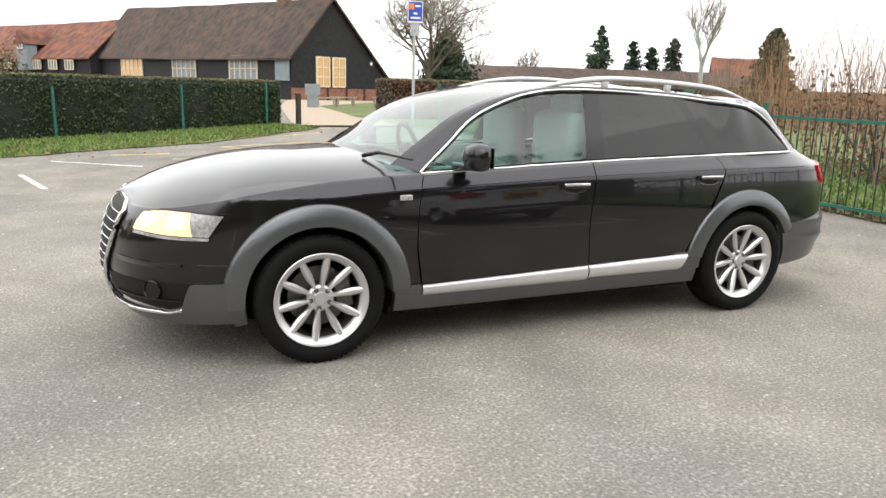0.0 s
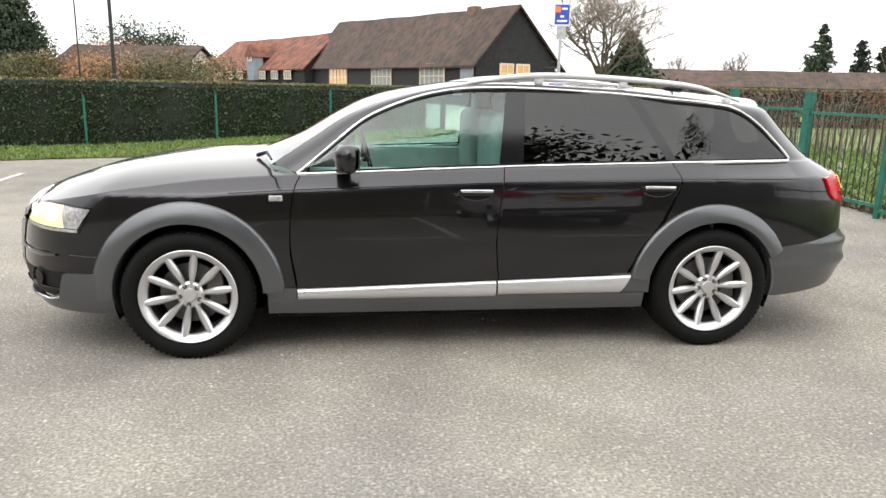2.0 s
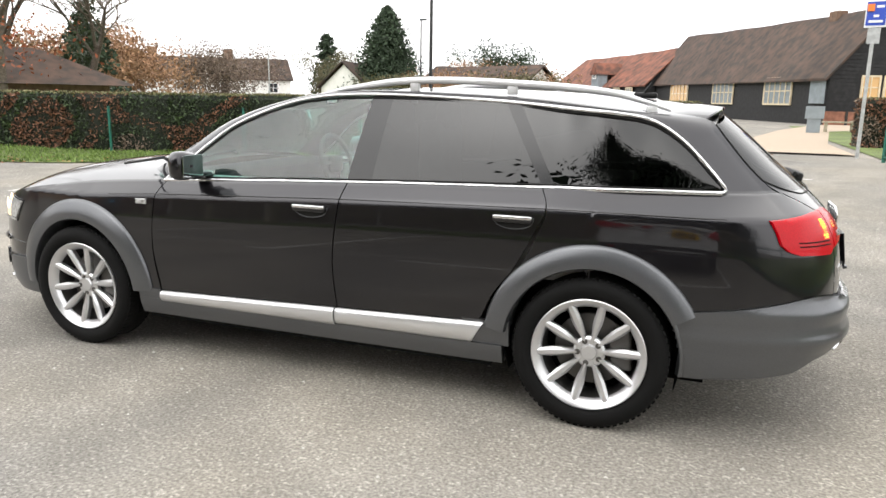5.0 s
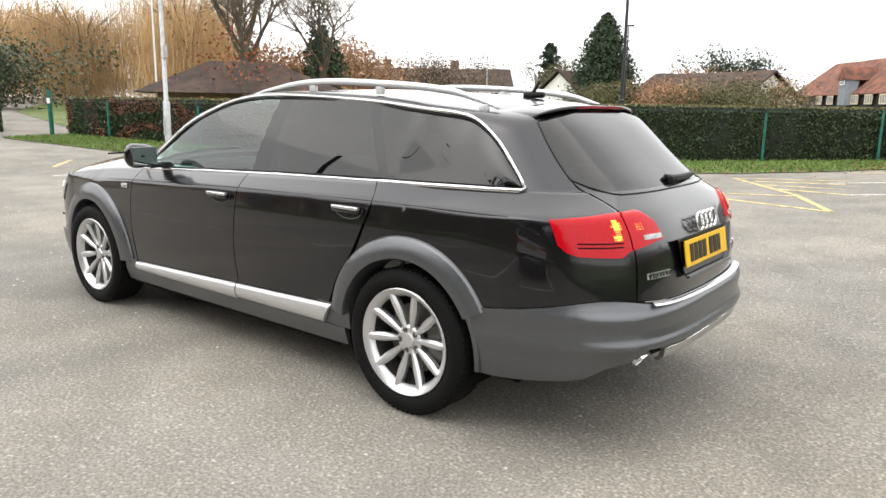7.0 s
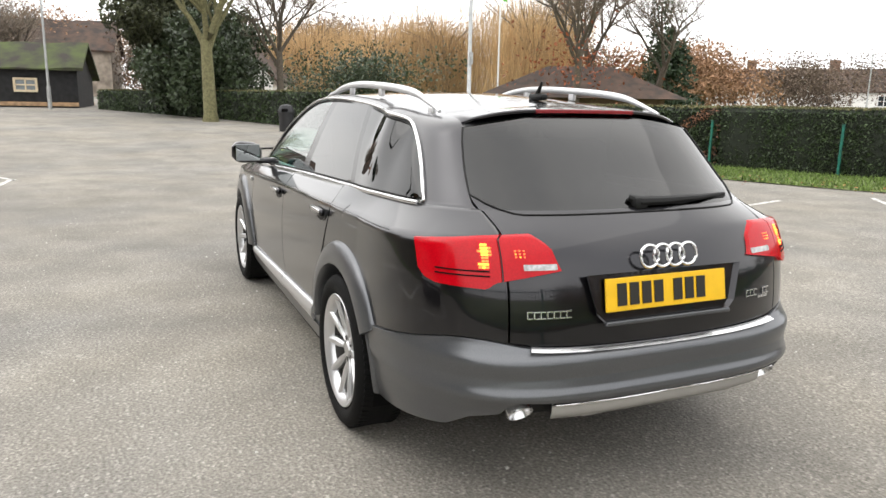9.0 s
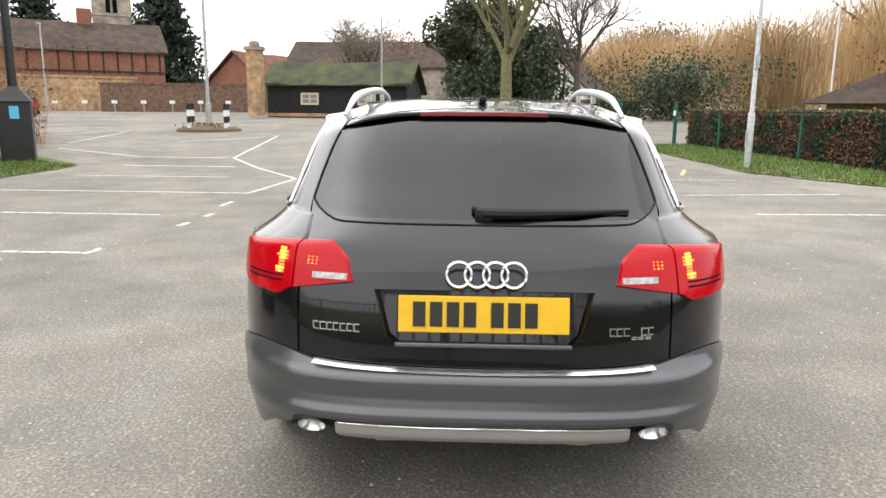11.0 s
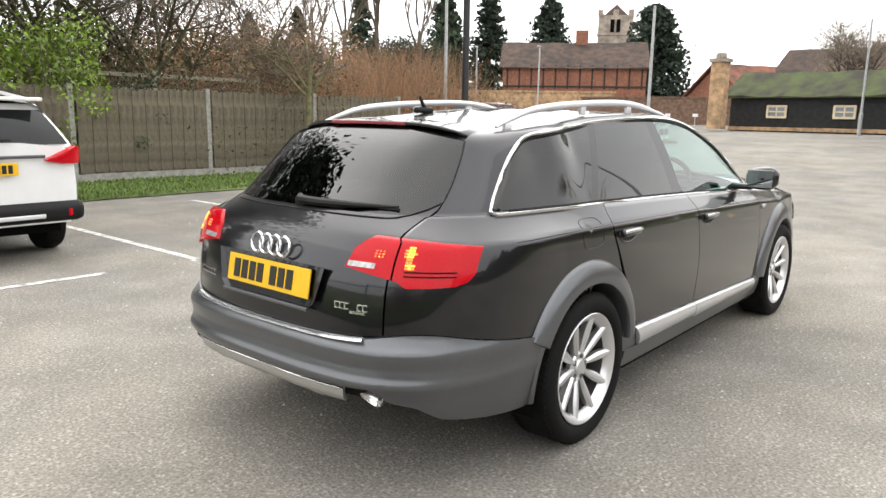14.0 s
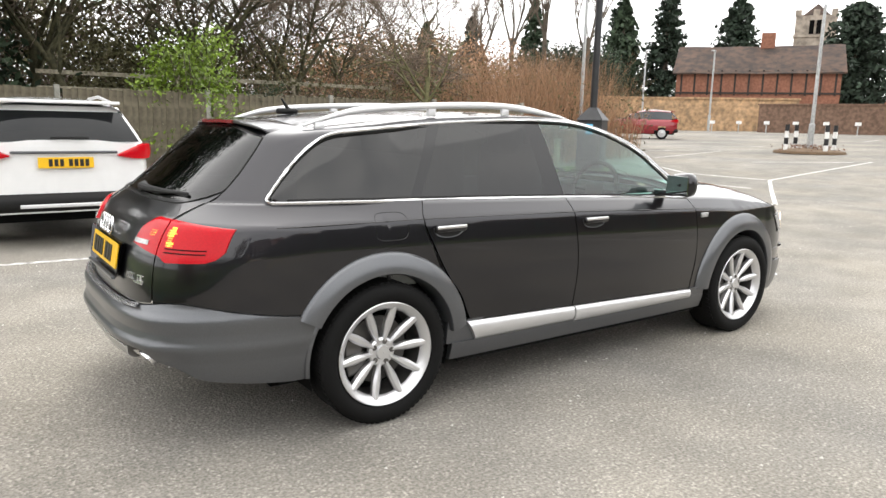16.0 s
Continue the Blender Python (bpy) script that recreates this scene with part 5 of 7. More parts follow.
# valance, skid plate and underbody at the tail
patch("rear_valance", car, BLACK, lambda v: tail_t(0.58, 0.4), lambda v: 2.8, lambda t: 0.372, lambda t: 0.447, 30, 4, out=-0.06, depth=0.0, label="black lower valance")
patch("skid_plate", car, SKID, lambda v: tail_t(0.452, 0.4), lambda v: 2.8, lambda t: 0.366, lambda t: 0.428, 40, 6, out=lambda t, z: 0.014 - 6.0 * max(0.395 - z, 0) ** 1.5, depth=0.03, label="silver underbody skid plate")
for k in (-1.5, -0.5, 0.5, 1.5):
    part("skid_rib", B((2.40, 0.20 * k, 0.3715), (0.07, 0.07, 0.012), 0, 0.005), SKID, car)
part("skid_edge", T([skin(t, 0.430, 0.017) for t in [tail_t(0.44 - 0.044 * k, 0.43) for k in range(10)] + [2.8]] + [Vector((q.x, -q.y, q.z)) for q in [skin(t, 0.430, 0.017) for t in [tail_t(0.044 * k, 0.43) for k in range(1, 11)]]], 0.004, 6), CHROME, car, "bright upper edge of the skid plate", 60)
patch("bumper_chrome", car, CHROME, lambda v: tail_t(0.515, 0.605), lambda v: 2.8, lambda t: bump_top(t) - 0.004, lambda t: bump_top(t) + 0.005, 20, 3, out=lambda t, z: 0.033 - 1.6 * (z - bump_top(t) + 0.004), depth=0.012, label="bright loading edge strip")
bm = bmesh.new()
box(bm, (-0.06, 0, 0.30), (3.9, 1.34, 0.2))
box(bm, (0, 0, 0.36), (1.95, 1.70, 0.30))
part("underbody", bm, DARK, car, "dark underbody")
# number plate recess, plate, rings, lettering shapes
TAILM = Matrix.Translation((2.402, 0, 0.765)) @ Matrix.Rotation(radians(-10), 4, "Y")


def on_tail(bm):
    bmesh.ops.transform(bm, matrix=TAILM, verts=bm.verts)
    return bm


bm = bmesh.new()
prof = [(-0.335, 0.085), (-0.30, -0.05), (-0.262, -0.085), (0.262, -0.085), (0.30, -0.05), (0.335, 0.085)]
outer_v = [bm.verts.new((0.028, y, z)) for y, z in prof]
inner_v = [bm.verts.new((0.012, y * 0.955, z * 0.95 + 0.001)) for y, z in prof]
for k in range(5):
    bm.faces.new((outer_v[k], outer_v[k + 1], inner_v[k + 1], inner_v[k]))
bm.faces.new((outer_v[5], outer_v[0], inner_v[0], inner_v[5]))
bm.faces.new(inner_v[::-1])
recess = part("plate_recess", on_tail(bm), PAINT, car)
bm = bmesh.new()
box(bm, (0.030, 0, -0.082), (0.018, 0.54, 0.014), 0, 0.004)
part("plate_ledge", on_tail(bm), CLAD, car)
bm = bmesh.new()
box(bm, (0.024, 0, 0.012), (0.008, 0.522, 0.113), 0, 0.003)
plate = part("number_plate", on_tail(bm), PLATE, car, "yellow rear number plate with black bars")
for k in range(7):
    bm = bmesh.new()
    box(bm, (0.030, -0.196 + 0.0515 * k + (0.032 if k > 3 else 0), 0.012), (0.003, 0.038, 0.076))
    part("character_bar", on_tail(bm), PLATEBAR, plate, "black bar")
for k in range(4):
    bm = bmesh.new()
    ring = []
    for i in range(32):
        a = 2 * math.pi * i / 32
        ring.append((0.031 - 0.0, -0.0785 + 0.0555 * k + 0.038 * math.cos(a) + 0.002, 0.133 + 0.038 * math.sin(a)))
    tube(bm, ring + [ring[0], ring[1]], 0.0062, 6, False)
    part("badge_ring", on_tail(bm), CHROME, car, "chrome badge ring", 60)
for y0, w, z in ((-0.535, 0.165, -0.038), (0.385, 0.085, -0.038), (0.485, 0.05, -0.038), (0.455, 0.085, -0.058)):
    bm = bmesh.new()
    for k in range(int(w / 0.022)):
        h = 0.022 if z > -0.05 else 0.006
        for dz in (-0.5, 0.5):
            box(bm, (0.0, y0 + 0.011 + 0.022 * k, z + dz * h), (0.006, 0.018, 0.004))
        box(bm, (0.0, y0 + 0.003 + 0.022 * k, z), (0.006, 0.004, h))
    me = on_tail(bm)
    for v in me.verts:
        v.co.x += skin(tail_t(abs(v.co.y), v.co.z), v.co.z).x - TAILM.translation.x + (v.co.z - 0.765) * 0.176 + 0.003
    part("badge_lettering", me, CHROME, car, "small chrome badge bars")
# spoiler and high brake lamp, wiper, aerial
bm = bmesh.new()
rows = []


def spoiler_edge(y):
    f = 1 - (abs(y) / 0.52) ** 4
    return 1.795 + 0.078 * f, 1.334 + 0.053 * f


for k in range(-20, 21):
    y = 0.52 * k / 20
    g = math.sin((1 - abs(k) / 20.2) * math.pi / 2)
    x0, z0 = 1.625 + 0.055 * g, 1.353 + 0.0475 * g
    x1, z1 = spoiler_edge(y)
    rows.append([bm.verts.new(p) for p in ((x0, y, z0), (x0 * 0.5 + x1 * 0.5, y, (z0 + z1) / 2 + 0.006), (x1, y, z1), (x1 + 0.004, y, z1 - 0.005), (x1 + 0.002, y, z1 - 0.013), (x1 - 0.03, y, z1 - 0.018))])
grid_faces(bm, rows)
bmesh.ops.recalc_face_normals(bm, faces=bm.faces)
spoiler = part("roof_spoiler", bm, PAINT, car, "", 40)
bm = bmesh.new()
rows = []
for k in range(-10, 11):
    y = 0.232 * k / 10
    x1, z1 = spoiler_edge(y)
    rows.append([bm.verts.new((x1 + dx, y, z1 + dz)) for dx, dz in ((0.002, -0.001), (0.006, -0.003), (0.006, -0.015), (-0.004, -0.018))])
grid_faces(bm, rows)
part("brake_lamp", bm, mat("unlit_red_lens", (0.20, 0.015, 0.02), 0.2, coat=0.3), spoiler, "red high brake lamp", 40)
bm = bmesh.new()
tube(bm, [tail_pt(-0.035, 1.078, 0.012), tail_pt(0.0, 1.066, 0.022), tail_pt(0.12, 1.066, 0.02), tail_pt(0.30, 1.069, 0.016), tail_pt(0.475, 1.071, 0.014)], [0.012, 0.019, 0.017, 0.012, 0.006], 8)
tube(bm, [tail_pt(-0.02, 1.058, 0.006), tail_pt(0.2, 1.056, 0.005), tail_pt(0.475, 1.062, 0.005)], [0.006, 0.007, 0.005], 6)
box(bm, tail_pt(0.0, 1.06, 0.008), (0.04, 0.06, 0.045), 0, 0.012)
part("rear_wiper", bm, BLACK, car, "black rear wiper", 40)
bm = bmesh.new()
box(bm, (1.50, 0, 1.435), (0.12, 0.035, 0.03), 0, 0.012)
tube(bm, [(1.49, 0, 1.44), (1.53, 0, 1.50)], [0.012, 0.005], 6)
part("roof_aerial", bm, BLACK, car, "black roof aerial", 40)
for y in (0.12, -0.52):
    part("front_wiper", T([(-1.09, y, 1.03), (-1.03, y - 0.1, 1.055), (-0.97, y - 0.45, 1.05)], [0.012, 0.009, 0.005], 6), BLACK, car, "black wiper")
# cowl
bm = bmesh.new()
rows = []
for k in range(-12, 13):
    y = 0.76 * k / 12
    f = (abs(k) / 12) ** 2
    rows.append([bm.verts.new((-1.11 + 0.13 * f, y, 1.032 - 0.06 * f)), bm.verts.new((-1.00 + 0.13 * f, y, 1.02 - 0.05 * f))])
grid_faces(bm, rows)
part("scuttle", bm, BLACK, car)
# fuel flap
pts = []
for i in range(28):
    a = 2 * math.pi * i / 28
    cx = math.copysign(abs(math.cos(a)) ** 0.5, math.cos(a)) * 0.085
    cz = math.copysign(abs(math.sin(a)) ** 0.5, math.sin(a)) * 0.062
    p = skin(1.375 + cx, 0.925 + cz, 0.0)
    pts.append((p.x, -p.y, p.z))
part("fuel_flap_seam", T(pts + [pts[0]], 0.0018, 5), GLOSSBLACK, car)
# grille
grille_t = lambda v: interp(v, [(0, -2.66), (0.35, -2.64), (0.7, -2.575), (0.93, -2.575), (1.0, -2.66)])
patch("grille", car, BLACK, lambda v: -2.9, grille_t, lambda t: 0.33, lambda t: 0.795, 14, 30, out=0.010, depth=0.01, label="black radiator grille")
for side in (1, -1):
    part("grille_frame", T([(q.x, side * q.y, q.z) for q in [skin(grille_t(k / 24), 0.33 + 0.465 * k / 24, 0.014) for k in range(25)] + [skin(t, 0.797, 0.012) for t in (-2.72, -2.8, -2.9)]], 0.012, 6), CHROME, car, "chrome grille frame", 60)
    for k in range(9):
        z = 0.38 + 0.045 * k
        part("grille_bar", T([(q.x, side * q.y, q.z) for q in [skin(-2.9 + (grille_t((z - 0.33) / 0.465) + 2.9) * j / 6, z, 0.013) for j in range(7)]], 0.0035, 5), CHROME, car, "thin chrome grille bar", 60)
# cabin
bm = bmesh.new()
box(bm, (0.45, 0, 0.62), (2.5, 1.45, 0.12))
box(bm, (-0.80, 0, 0.88), (0.38, 1.40, 0.22), 0, 0.05)
part("cabin_trim", bm, DARK, car, "dark cabin trim")
for side in (1, -1):
    part("door_card", B((0.30, side * 0.735, 0.80), (2.2, 0.03, 0.38), 0, 0.012), CABIN, car, "pale door lining")
for y in (-0.37, 0.37):
    bm = bmesh.new()
    box(bm, (0.0, y, 0.75), (0.50, 0.50, 0.16), 0, 0.05)
    box(bm, (0.26, y, 1.0), (0.14, 0.48, 0.56), 0, 0.05)
    box(bm, (0.30, y, 1.30), (0.10, 0.26, 0.17), 0, 0.04)
    part("front_seat", bm, SEATMAT, car, "grey leather front seat", 50)
bm = bmesh.new()
box(bm, (1.1, 0, 0.98), (0.16, 1.3, 0.5), 0, 0.05)
part("rear_seat", bm, SEATMAT, car, "", 50)
bm = bmesh.new()
ring = [Vector((-0.48 - 0.05 * math.sin(2 * math.pi * i / 24), 0.37 + 0.185 * math.cos(2 * math.pi * i / 24), 0.98 + 0.175 * math.sin(2 * math.pi * i / 24))) for i in range(26)]
tube(bm, ring, 0.016, 6, False)
box(bm, (-0.49, 0.37, 0.97), (0.05, 0.16, 0.12), 0, 0.03)
tube(bm, [(-0.49, 0.19, 0.98), (-0.49, 0.55, 0.98)], 0.014, 6)
part("steering_wheel", bm, BLACK, car, "black steering wheel", 50)


def wheel(hub, side, turn):
    y = -side * 0.80
    m = Matrix.Translation((hub, y, 0.336)) @ Matrix.Rotation(radians(90 * side), 4, "X") @ Matrix.Rotation(radians(turn), 4, "Z")
    w = new("wheel")
    w.parent = car
    bm = bmesh.new()
    lathe(bm, [(0.245, -0.10), (0.275, -0.117), (0.31, -0.115), (0.33, -0.095), (0.336, -0.06), (0.336, 0.05), (0.330, 0.088), (0.318, 0.104), (0.295, 0.112), (0.268, 0.108), (0.248, 0.092), (0.240, 0.07)], 64, m)
    tyre = part("tyre", bm, RUBBER, w, "black rubber tyre", 40)
    bm = bmesh.new()
    for k in range(72):
        a = 2 * math.pi * k / 72
        for zz, tilt in ((-0.075, 14), (0.068, -14)):
            box(bm, (0.3332, 0, zz), (0.007, 0.017, 0.042), 0, 0, m @ Matrix.Rotation(a, 4, "Z") @ Matrix.Rotation(radians(tilt), 4, "X"))
    part("tread_block", bm, RUBBER, tyre, "", None, "", "", "stuff")
    bm = bmesh.new()
    lathe(bm, [(0.212, 0.058), (0.217, 0.070), (0.228, 0.080), (0.238, 0.090), (0.246, 0.096), (0.248, 0.099), (0.244, 0.102), (0.236, 0.098), (0.222, 0.088), (0.211, 0.076), (0.206, 0.062)], 64, m)
    part("rim", bm, ALLOY, w, "silver alloy rim", 35)
    bm = bmesh.new()
    lathe(bm, [(0.205, -0.09), (0.207, 0.0), (0.212, 0.06)], 48, m)
    part("barrel", bm, BRAKE, w, "dark inner barrel", 35)
    bm = bmesh.new()
    for k in range(10):
        a = 2 * math.pi * k / 10
        d, n = Vector((math.cos(a), math.sin(a), 0)), Vector((-math.sin(a), math.cos(a), 0))
        rows = []
        for r, hw, h in ((0.045, 0.010, 0.060), (0.075, 0.012, 0.064), (0.105, 0.0165, 0.070), (0.135, 0.0205, 0.075), (0.165, 0.021, 0.080), (0.195, 0.0185, 0.085), (0.222, 0.0165, 0.090)):
            rows.append([bm.verts.new(m @ (d * r + n * s + Vector((0, 0, z)))) for s, z in ((-hw * 0.8, h - 0.04), (-hw, h - 0.012), (-hw * 0.45, h - 0.001), (0, h), (hw * 0.45, h - 0.001), (hw, h - 0.012), (hw * 0.8, h - 0.04))])
        grid_faces(bm, rows)
    part("spokes", bm, ALLOY, w, "ten silver spokes", 28)
    bm = bmesh.new()
    lathe(bm, [(0.070, 0.03), (0.070, 0.050), (0.060, 0.058), (0.036, 0.056), (0.034, 0.062), (0.031, 0.066), (0.001, 0.067)], 32, m)
    part("hub_cap", bm, ALLOY, w, "", 35)
    for k in range(5):
        a = 2 * math.pi * (k + 0.5) / 5
        bm = bmesh.new()
        lathe(bm, [(0.0125, 0.05), (0.0125, 0.0605), (0.001, 0.061)], 12, m @ Matrix.Translation((0.051 * math.cos(a), 0.051 * math.sin(a), 0)))
        part("wheel_bolt", bm, BRAKE, w)
    bm = bmesh.new()
    lathe(bm, [(0.001, 0.0), (0.16, 0.0), (0.16, -0.02)], 40, m)
    box(bm, (0.13, 0.0, 0.0), (0.09, 0.18, 0.06), 0, 0.01, m)
    part("brake_disc", bm, BRAKE, w, "steel brake disc")
    bm = bmesh.new()
    lathe(bm, [(0.001, -0.06), (0.235, -0.06)], 40, m)
    part("wheel_back", bm, DARK, w)


for hub in HUBS:
    for side in (1, -1):
        wheel(hub, side, 9 if hub < 0 else 5)


# ---- planting round the place ----
bare_tree(10.7, 27.4, 9.6, 0.125, 31, "tall bare broadleaf tree with fine twigs by the path", BARK, PALETWIG, limbs=9, spread=0.72, fork=0.2)
conifer(14.5, 34.0, 4.2, 4.0, 33, "low dark conifer by the barn path")
conifer(16.2, 38.1, 4.6, 3.6, 34, "low dark conifer by the barn path")
conifer(52.7, 66.9, 6.9, 2.2, 35, "slim dark cypress in a row", CONIFERDARK, 1500, 0.25, 0.45, 0.0, "cypress", "cypresses")
conifer(54.4, 65.6, 6.2, 2.2, 36, "slim dark cypress in a row", CONIFERDARK, 1500, 0.25, 0.45, 0.0, "cypress", "cypresses")
conifer(56.3, 64.0, 7.2, 2.4, 37, "slim dark cypress in a row", CONIFERDARK, 1500, 0.25, 0.45, 0.0, "cypress", "cypresses")
conifer(49.7, 69.2, 8.6, 4.6, 38, "open green conifer in the distance", CONIFER, 2000, 0.25)
bare_tree(28.2, 28.8, 7.6, 0.14, 39, "slim pale birch without leaves", GALV, TWIG, 4, 0.4, 0.4, 5, 0.3)
conifer(27.2, 22.8, 4.3, 2.8, 40, "small dense conifer behind the lawn")
bare_tree(42.4, 73.8, 8.5, 0.2, 41, "distant bare tree without leaves", depth=4)
bare_tree(37.3, 78.1, 7.5, 0.2, 42, "distant bare tree without leaves", depth=4)
bare_tree(30.0, 70.0, 7.0, 0.2, 43, "distant bare tree without leaves", depth=4, twig=TWIGRED)
scrub(9.8, 2.6, 2.6, 6.0, 3.0, 500, 44, TWIG, "bare brown scrub behind the railings")
scrub(9.0, 8.6, 1.7, 5.0, 2.0, 350, 45, TWIG, "bare brown scrub behind the railings")
scrub(15.0, 5.0, 4.0, 7.0, 5.0, 600, 46, TWIGRED, "tall bare reddish scrub behind the lawn")
scrub(20.0, 14.0, 4.0, 9.0, 4.0, 900, 47, TWIGRED, "tall bare reddish scrub behind the lawn")
bush(7.6, 2.6, 1.5, 3.0, 48, "shrub with withered brown leaves behind railings", HEDGEBROWN, 900, 0.05)
# towards the white house
conifer(-29.8, 64.4, 9.8, 8.2, 51, "broad dark fir behind the hedge", CONIFER, 11000, 0.2, 0.75)
conifer(-57.4, 100.9, 10.2, 5.0, 52, "rounded dark conifer in the distance", CONIFER, 1500, 0.4, 0.5)
bush(-52.0, 95.0, 7.0, 9.0, 53, "distant olive-brown shrubbery by the houses", mat("olive_shrub", (0.10, 0.09, 0.045), 0.9, island=0.4), 1500, 0.3)
bush(-36.0, 75.0, 4.0, 9.0, 54, "green shrub below the fir", IVY, 1500, 0.25)
bush(-21.5, 58.0, 2.7, 8.0, 155, "brown leafless shrub in front of the houses", TWIGRED, 1900, 0.2)
bush(-15.0, 57.0, 2.6, 8.0, 156, "olive shrub in front of the houses", OLIVE, 1900, 0.2)
bush(-26.0, 57.0, 2.5, 6.0, 157, "olive shrub in front of the houses", OLIVE, 1700, 0.2)
bush(-22.0, 68.0, 4.2, 9.0, 55, "brown leafless shrub by the houses", TWIGRED, 1600, 0.22)
bush(-15.5, 63.0, 3.6, 8.0, 56, "brown leafless shrub by the houses", TWIGRED, 1400, 0.22)
bush(-23.2, 84.0, 7.4, 9.0, 57, "round dark evergreen tree behind the houses", CONIFER, 1600, 0.3, "evergreen_tree", cat="tree")
bush(-48.0, 60.0, 5.0, 10.0, 58, "distant olive-brown shrubbery by the houses", TWIG, 1500, 0.25)
# willows and the trees beyond the second hedge
for k, (x, y, h, w) in enumerate([(-46.2, 20.5, 7.6, 8.0), (-39.4, 24.0, 8.4, 8.0), (-53.0, 17.5, 7.0, 8.0), (-47.0, 28.0, 9.6, 9.0), (-60.0, 24.0, 9.0, 9.0), (-58.0, 12.5, 7.0, 8.0), (-66.0, 16.0, 9.0, 10.0)]):
    willow(x, y, h, w, 60 + k, WILLOW if k % 3 else mat("brown_willow_strands", (0.34, 0.22, 0.11), 0.9, island=0.35), 1700)
for k, (x, y, h, w) in enumerate([(-70, 4, 6.0, 14), (-72, 30, 7.0, 16), (-60, 40, 6.0, 14), (-80, -8, 7.0, 16), (-76, 18, 7.5, 16), (-50, 46, 5.0, 12)]):
    bush(x, y, h, w, 300 + k, "distant belt of brown leafless trees", TWIGRED if k % 2 else TWIG, 2600, 0.3, "tree_belt", "distant tree belts", cat="trees")
copper = bare_tree(-28.8, 20.5, 12.5, 0.2, 71, "tall bare tree with copper leaves on its lower limbs", BARK, TWIG, 5, 0.6, 0.3, 6)
bm = bmesh.new()
rnd = random.Random(72)
leaves(bm, [Vector((rnd.gauss(0, 1.6), rnd.gauss(0, 1.6), rnd.gauss(3.0, 0.9))) for _ in range(500)], 0.11, rnd)
part("copper_leaves", bm, REDLEAF, copper, "clinging copper leaves", None)
bare_tree(-34.0, 25.0, 13.0, 0.18, 73, "tall bare tree behind the hipped roof", limbs=5)
ivy = bare_tree(-31.4, 27.5, 12.0, 0.2, 74, "tall tree with ivy-clad stem", limbs=4, lean=1.2)
bm = bmesh.new()
leaves(bm, [Vector((rnd.gauss(0.6, 0.4) * p / 5, rnd.gauss(0, 0.4), p)) for p in [rnd.uniform(0.5, 7) for _ in range(1400)]], 0.12, rnd)
part("ivy", bm, IVY, ivy, "dark ivy", None)
conifer(-41.0, 37.1, 6.4, 5.0, 75, "rounded conifer behind the roofs", CONIFER, 1600, 0.25, 0.6)
bush(-40.0, 12.0, 3.2, 8.0, 77, "dark shrubbery below the willows", IVY, 1400, 0.2)
# trees by the shed
bare_tree(-25.6, 1.4, 11.0, 0.24, 81, "large pollarded tree with mossy yellow-green trunk", BARKGREEN, mat("yellow_green_twigs", (0.22, 0.20, 0.10), 0.9, island=0.3), 5, 0.5, 0.3, 6)
bare_tree(-27.2, 4.5, 9.0, 0.15, 82, "bare tree leaning beside the low hedge", BARK, TWIG, 5, 0.6, 0.32, 5)
bush(-33.2, 0.9, 6.2, 5.0, 83, "broad dark evergreen over the shed", mat("dull_evergreen", (0.050, 0.056, 0.024), 0.8, island=0.5), 5200, 0.22, "evergreen_tree", cat="tree")
bush(-30.0, 1.6, 4.4, 4.6, 84, "broad dark evergreen over the shed", IVY, 3600, 0.2, "evergreen_tree", cat="tree")
bare_tree(-51.0, -8.5, 11.5, 0.17, 85, "large rounded bare tree behind the shed", BARK, PALETWIG, 5, 0.75, 0.18, 10)
bare_tree(-50.0, 2.0, 8.5, 0.2, 86, "large rounded bare tree behind the shed", BARK, TWIG, 5, 0.6, 0.25, 6)
# church trees
conifer(-78.1, -35.0, 12.8, 8.5, 91, "broad dark yew beside the church tower", CONIFERDARK, 4200, 0.4, 0.45, 0.1)
conifer(-74.0, -38.5, 6.5, 6.0, 92, "rounded shrub below the yew", mat("brown_shrub", (0.09, 0.075, 0.04), 0.9, island=0.4), 1800, 0.3, 0.35, 0.0)
conifer(-90.3, -57.0, 17.5, 9.0, 93, "tall dark cedar beside the church", CONIFERDARK, 3000, 0.5, 0.6)
for k, (x, y, h, w) in enumerate([(-66.0, -50.0, 15.5, 7.0), (-61.0, -52.0, 13.5, 6.0), (-72.0, -62.0, 17.0, 8.0), (-55.0, -60.0, 14.0, 5.5), (-49.0, -64.0, 12.0, 5.0), (-44.0, -66.0, 11.0, 5.0)]):
    conifer(x, y, h, w, 94 + k, "tall dark spruce in the distance", CONIFER if k % 2 else CONIFERDARK, 2200, 0.4)
for k, (x, y, h) in enumerate([(-42.0, -44.0, 15.0), (-44.5, -42.0, 14.0), (-39.0, -45.5, 14.0), (-36.5, -47.0, 13.0)]):
    bare_tree(x, y, h, 0.22, 105 + k, "tall slim bare tree behind the wall", BARK, TWIG, 4, 0.35, 0.55, 4, 0.3)
bush(-46.0, -46.0, 6.5, 10.0, 110, "dark evergreen belt behind the wall", CONIFERDARK, 2200, 0.25, "evergreen_tree", cat="tree")
bush(-53.0, -50.0, 8.0, 10.0, 111, "dark evergreen belt behind the wall", CONIFER, 2200, 0.28, "evergreen_tree", cat="tree")
